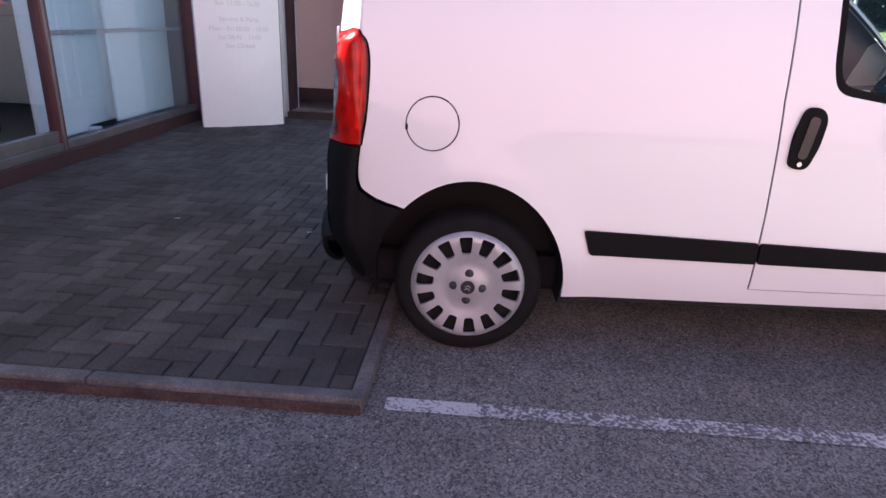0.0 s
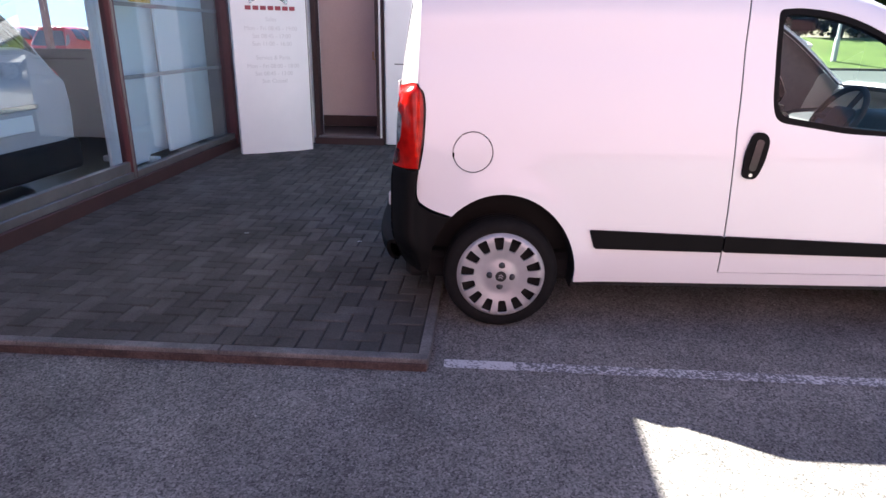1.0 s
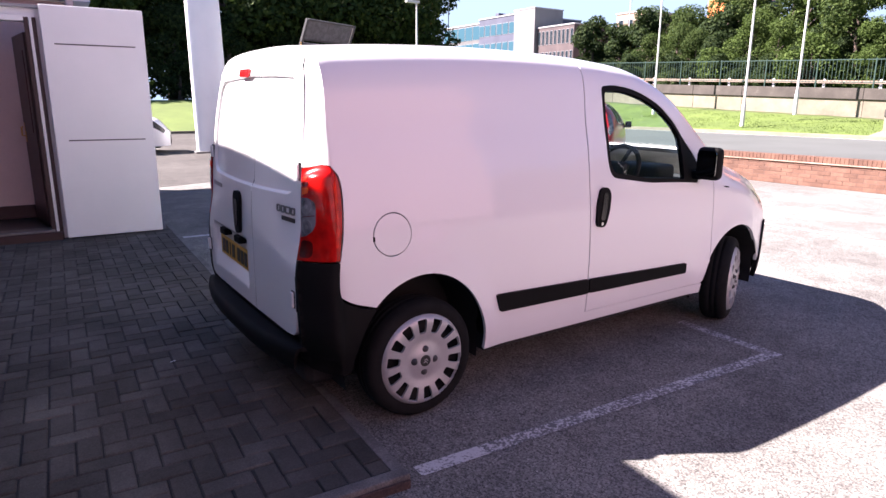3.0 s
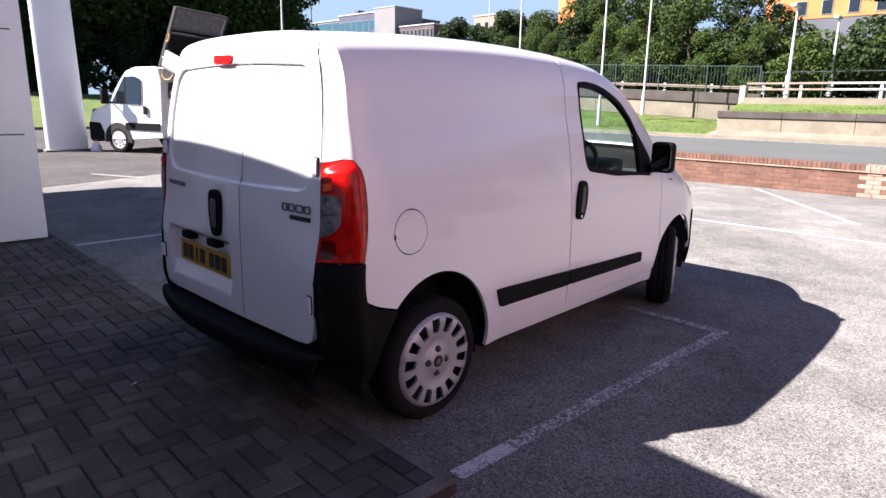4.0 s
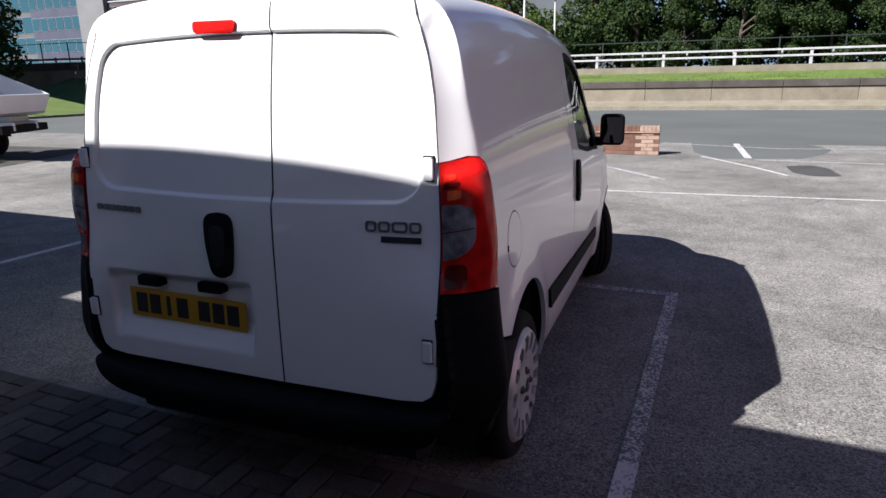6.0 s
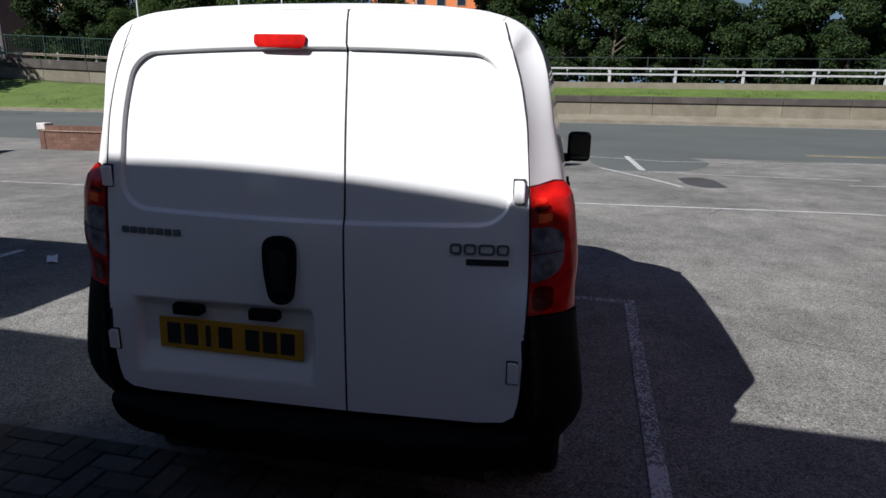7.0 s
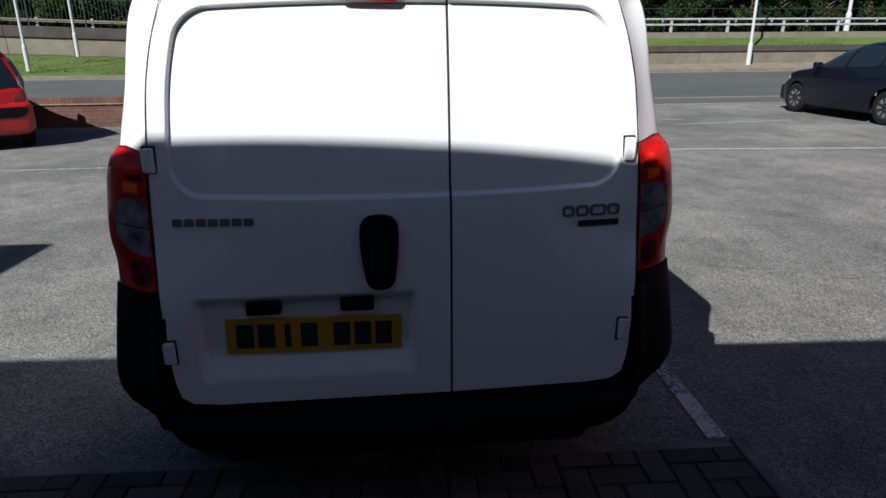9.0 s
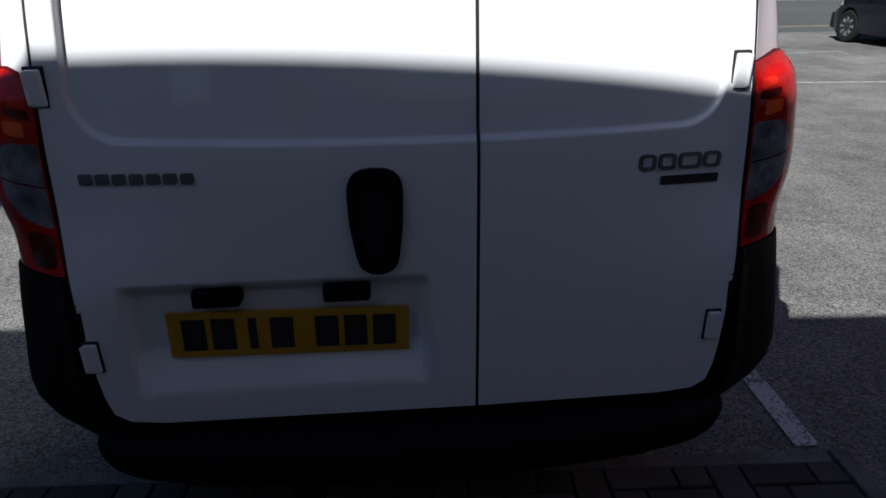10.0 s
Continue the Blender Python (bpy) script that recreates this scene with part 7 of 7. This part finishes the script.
# ---- lamp columns ----
def lamp_column(x, y, z, h, r=0.09, head=True):
    col = thing("street_lamp", pose(x, y, z), "tall pale grey street lamp column", "street lamp", "lamps along the road")
    part("base", lathe([(0.0, 0.0), (r * 1.6, 0.0), (r * 1.6, 1.1), (r, 1.25), (0.0, 1.25)], 14), COLUMN, col)
    part("shaft", tube([(0, 0, 1.2), (0, 0, h * 0.6), (0, 0, h)], [r, r * 0.8, r * 0.55], 10), COLUMN, col)
    if head:
        part("lantern", box(-0.75, 0.15, -0.13, 0.13, h - 0.05, h + 0.10, 0.04, segments=2), COLUMN, col)
    return col


lamp_column(34.3, 7.5, 1.95, 4.45, 0.085)
lamp_column(40.0, 6.9, 2.2, 4.2, 0.085)
for x, y, z, h in ((34.0, 24.4, 0.65, 9.5), (31.0, 16.3, 0.35, 9.5), (34.5, 15.4, 0.95, 9.5), (50.0, 40.5, 1.9, 12.0), (33.0, 47.0, 0.7, 10.0)):
    lamp_column(x, y, z, h, 0.065)
lamp_column(19.8, 31.2, 0.4, 7.0, 0.085)
lamp_column(30.6, -19.9, 0.2, 9.0, 0.075)
lamp_column(35.2, -28.7, 1.9, 8.0, 0.10)

# ---- trees ----
def leaf_cloud(seed, lobes, count, size):
    """Leaves as small folded blades, scattered over and inside rounded lobes."""
    rng = np.random.default_rng(seed)
    weight = np.array([a * b for *_, a, b in lobes])
    pick = rng.choice(len(lobes), count, p=weight / weight.sum())
    L = np.array(lobes)[pick]
    d = rng.normal(size=(count, 3))
    d /= np.linalg.norm(d, axis=1)[:, None]
    rad = rng.uniform(0.55, 1.08, count) ** 0.6
    c = L[:, :3] + d * rad[:, None] * np.stack([L[:, 3], L[:, 3], L[:, 4]], 1)
    n = d + rng.normal(size=(count, 3)) * 0.7 + np.array([0, 0, 0.4])
    n /= np.linalg.norm(n, axis=1)[:, None]
    a = np.cross(n, rng.normal(size=(count, 3)))
    a /= np.linalg.norm(a, axis=1)[:, None]
    b = np.cross(n, a)
    s = size * rng.uniform(0.6, 1.4, count)[:, None]
    tipv, left, right, tail_v = c + a * s, c + b * s * 0.55 + n * s * 0.15, c - b * s * 0.55 + n * s * 0.15, c - a * s * 0.8
    v = np.stack([tipv, left, tail_v, right], 1).reshape(-1, 3)
    f = np.arange(count * 4).reshape(-1, 4)
    me = bpy.data.meshes.new("crown")
    me.from_pydata(v.tolist(), [], f.tolist())
    return me


def tree_kind(name, seed, height, spread, trunk, low, count, size, material, label):
    rng = random.Random(seed)
    t = thing(name, pose(0, 0, 0), label, "tree", "trees behind the road")
    bm = tube([(0, 0, -0.3), (0.1, 0.05, trunk * 0.5), (0.0, 0.1, trunk), (0.1, 0.0, height * 0.75)], [0.26, 0.2, 0.16, 0.05], 9)
    lobes = []
    for k in range(14):
        z = low + (height - low) * (k + 0.5) / 14
        w = spread * math.sin(math.pi * min(0.95, 0.18 + 0.75 * (k + 0.5) / 14)) ** 0.7
        a, r = rng.uniform(0, math.tau), rng.uniform(0.25, 0.75) * w
        lr = rng.uniform(0.3, 0.5) * spread
        p = (r * math.cos(a), r * math.sin(a), z)
        lobes.append((*p, lr, lr * rng.uniform(0.6, 0.9)))
        join(bm, tube([(0, 0, max(0.5, z - 1.2)), (p[0] * 0.5, p[1] * 0.5, z - 0.4), p], [0.09, 0.05, 0.02], 6))
    part("trunk", bm, BARK, t)
    me = leaf_cloud(seed, lobes, count, size)
    me.materials.append(material)
    crown_ob = new("crown", me)
    crown_ob.parent = t
    return t


kinds = [tree_kind("tree", 11, 9.5, 3.4, 3.0, 1.2, 11000, 0.125, LEAF, "full green roadside tree with dense crown"),
         tree_kind("tree", 12, 7.5, 3.0, 2.0, 0.6, 8800, 0.148, LEAF_DARK, "dark green roadside tree with dense crown"),
         tree_kind("tree", 13, 12.0, 4.2, 4.0, 1.4, 9500, 0.18, LEAF, "tall dark green tree with broad crown"),
         tree_kind("bush", 14, 3.6, 2.4, 0.8, 0.1, 5000, 0.12, LEAF_BRIGHT, "bright green bush in the sun"),
         tree_kind("tree", 15, 8.5, 3.2, 3.0, 1.0, 10000, 0.12, LEAF_BRIGHT, "light green roadside tree")]
place_rng = random.Random(21)


def plant(kind, x, y, z, s):
    first = kinds[kind]
    q = copy_thing(first, pose(x, y, z, place_rng.uniform(-4, 4), place_rng.uniform(-4, 4), place_rng.uniform(0, 360)))
    q.scale = (s * place_rng.uniform(0.9, 1.1), s * place_rng.uniform(0.9, 1.1), s * place_rng.uniform(0.92, 1.08))
    return q


# wood on the bank beyond the road
for k in range(17):
    y = -52 + k * 3.6
    plant(place_rng.choice((1, 1, 2)), 42.5 + place_rng.uniform(-1.5, 1.5), y + place_rng.uniform(-1, 1), 2.1, place_rng.uniform(0.9, 1.15))
for k in range(20):
    plant(1, 39.6 + place_rng.uniform(-0.8, 0.8), -52 + k * 2.7 + place_rng.uniform(-0.8, 0.8), 1.9, place_rng.uniform(0.55, 0.75))
for y, k, s, x in ((2.6, 0, 0.95, 43.0), (9.6, 3, 1.15, 43.5), (12.8, 0, 0.86, 42.0), (16.0, 0, 0.9, 42.5), (18.5, 1, 0.8, 44.0), (20.2, 4, 0.55, 41.0), (14.3, 4, 0.5, 40.5), (11.0, 4, 0.45, 40.2), (22.8, 4, 0.62, 42.0), (28.0, 1, 0.85, 46.0), (31.0, 0, 0.75, 47.0), (25.0, 3, 0.9, 41.0), (17.5, 3, 1.0, 40.0), (8.2, 3, 0.9, 39.8), (34.0, 4, 0.6, 48.0), (38.0, 0, 0.6, 52.0)):
    plant(k, x, y, 2.0, s)
for k in range(9):
    plant(place_rng.choice((0, 1)), 48 + place_rng.uniform(-1, 3), 28 + k * 1.9, 2.0, place_rng.uniform(0.85, 1.0))
for k in range(12):
    plant(place_rng.choice((0, 1)), 44.0 + place_rng.uniform(-1, 1), 12.0 + k * 2.1, 2.0, place_rng.uniform(0.5, 0.6))
for k in range(13):
    plant(1, 40.6 + place_rng.uniform(-0.5, 0.5), 10.5 + k * 2.0, 2.0, place_rng.uniform(0.32, 0.42))
# dense undergrowth that closes the foot of the wood
def undergrowth(x, y0, y1, seed, count):
    rng = random.Random(seed)
    n = int((y1 - y0) / 1.1)
    lobes = [(x + rng.uniform(-1, 1), y0 + (y1 - y0) * k / n, 2.2 + rng.uniform(0.6, 2.6), rng.uniform(1.3, 2.0), rng.uniform(1.2, 1.9)) for k in range(n)]
    me = leaf_cloud(seed, lobes, count, 0.17)
    me.materials.append(LEAF_DARK)
    return tagged(new("undergrowth", me), "dense dark green undergrowth below the trees", "shrubs", kind="stuff")


undergrowth(45.0, -56, 10, 41, 34000)
undergrowth(47.5, -56, 10, 42, 26000)
undergrowth(49.0, 10, 44, 43, 16000)
# tall dark trees beyond the yard
for k in range(11):
    plant(2, -18 + k * 4.6, 51.0 + place_rng.uniform(-1.5, 1.5), 1.4, place_rng.uniform(1.2, 1.45))
for k in range(9):
    plant(2, -15 + k * 5.2, 57.0 + place_rng.uniform(-2, 2), 1.4, place_rng.uniform(1.4, 1.6))
for x, y, s in ((28.5, 46.5, 1.2), (32.0, 53.0, 1.3), (35.5, 59.0, 1.4)):
    plant(2, x, y, 1.4, s)
for k in range(12):
    plant(1, -18 + k * 3.9, 47.0 + place_rng.uniform(-1, 1), 1.4, place_rng.uniform(0.6, 0.85))
for k, x, y, size in ((0, 46.0, 22.2, 1.0), (4, 43.8, 20.6, 0.8), (0, 47.0, 25.5, 0.85)):
    plant(k, x, y, 2.0, size)
for first in kinds:
    first.location = (50 + 3 * kinds.index(first), -40, 2.05)

# ---- far buildings ----
def far_building(name, m, w, d, h, wall_mat, label, floors, bays, sill, win_h, win_w, base=None, base_h=0.0, glass_mat=None):
    """A block with windows set into its front, which looks towards -x."""
    b = thing(name, m, label, "building")
    part("wall", box(0, d, 0, w, base_h, h, 0.02), wall_mat, b)
    if base:
        part("base_wall", box(0.05, d, 0.02, w - 0.02, -0.5, base_h, 0.0), base, b)
    part("roof", box(-0.15, d + 0.15, -0.15, w + 0.15, h, h + 0.25, 0.03), GREY_PAINT, b)
    step = w / bays
    for i in range(floors):
        z0 = base_h + sill + i * (h - base_h) / floors
        for k in range(bays):
            y0 = step * (k + 0.5) - win_w / 2
            win = part("window", box(-0.05, 0.02, y0 - 0.06, y0 + win_w + 0.06, z0 - 0.06, z0 + win_h + 0.06), WINDOW_FRAME, b)
            part("pane", box(-0.07, -0.045, y0, y0 + win_w, z0, z0 + win_h), glass_mat or CAR_GLASS, win)
    return b


far_building("orange_building", pose(62, 4.0, 2.0), 14.0, 12, 13.5, ORANGE, "orange rendered block above a grey base", 2, 7, 0.35, 1.1, 0.75, GREY_BLUE, 7.1)
far_building("orange_building", pose(66, 34.4, 2.0, 0, 0, 46.5), 5.5, 8, 15.0, ORANGE, "orange framed block with dark glazing", 4, 2, 0.3, 2.1, 2.4, ORANGE, 5.0)
far_building("office_building", pose(92, 119.7, 0), 15.0, 25, 19.4, PALE_GREY, "glass-fronted office building in the distance", 5, 5, 0.5, 3.0, 2.75, None, 0.0, SKY_GLASS)
navy_block = far_building("office_building", pose(91.6, 106.9, 0), 12.75, 20, 20.1, NAVY_WALL, "dark blue office block with a flat roof", 5, 6, 0.3, 2.3, 1.75, None, 0.0, SKY_GLASS)
for y, w, h in ((1.2, 1.6, 0.9), (4.0, 2.6, 0.6), (8.2, 1.2, 1.1)):
    part("roof_plant", box(2.0, 4.0, y, y + w, 20.35, 20.35 + h, 0.05), NAVY_WALL, navy_block, "dark roof plant")
tower = thing("stair_tower", pose(91.2, 100.2, 0), "pale grey tower of the office building", "building")
part("wall", box(0, 8, 0, 6.6, -0.5, 20.75, 0.05), TOWER_GREY, tower)
part("roof", box(-0.1, 8.1, -0.1, 6.7, 20.75, 20.9), GREY_PAINT, tower)
far_building("brick_building", pose(92, 89.6, 0), 10.4, 10, 16.6, BROWN_WALL, "low brown office wing with narrow windows", 4, 9, 0.8, 2.6, 0.6)
far_building("brick_building", pose(96, 76.0, 0), 6.6, 8, 17.8, BRICK_PALE, "tan block beyond the trees", 5, 3, 0.8, 1.6, 1.0)
# ---- block paving laid in herringbone, each block with its own edges ----
BL, BW, GAPW = 0.200, 0.100, 0.006


def block(hor):
    a, b = (BL, BW) if hor else (BW, BL)
    return mesh_of("paving_block", box(GAPW / 2, a - GAPW / 2, GAPW / 2, b - GAPW / 2, -0.03, 0.0, 0.006), PAVER)


block_h, block_v = block(True), block(False)
pave_rng = random.Random(31)
others = bmesh.new()
near_count = 0
X0, X1, Y0, Y1 = -3.22, -0.337, -1.243, 4.44
for i in range(-20, 60):
    for j in range(-60, 80):
        for hor in (True, False):
            # unit of two blocks, stepped along both axes
            ux = X0 + (i * 0.2 + j * 0.1) + (0.0 if hor else -0.1)
            uy = Y0 + (j * 0.1 - i * 0.2) + (0.0 if hor else 0.0)
            w, h = (BL, BW) if hor else (BW, BL)
            x0, x1, y0, y1 = ux, ux + w, uy, uy + h
            if x1 <= X0 + 0.01 or x0 >= X1 - 0.01 or y1 <= Y0 + 0.01 or y0 >= Y1 - 0.01:
                continue
            cut = x0 < X0 or x1 > X1 or y0 < Y0 or y1 > Y1
            z = 0.053 + pave_rng.uniform(-0.0025, 0.002)
            if not cut and -2.3 < x0 and y1 < 1.05 and near_count < 300:
                b = new("paving_block", block_h if hor else block_v)
                b.parent, b.location = paving, (x0, y0, z)
                b.rotation_euler = (radians(pave_rng.uniform(-0.5, 0.5)), radians(pave_rng.uniform(-0.5, 0.5)), 0)
                near_count += 1
            else:
                x0, x1, y0, y1 = max(x0, X0), min(x1, X1), max(y0, Y0), min(y1, Y1)
                if x1 - x0 > 0.015 and y1 - y0 > 0.015:
                    box(x0 + GAPW / 2, x1 - GAPW / 2, y0 + GAPW / 2, y1 - GAPW / 2, 0.02, z, 0.004, others)
tagged(part("paving_rest", others, PAVER, paving), kind="stuff")
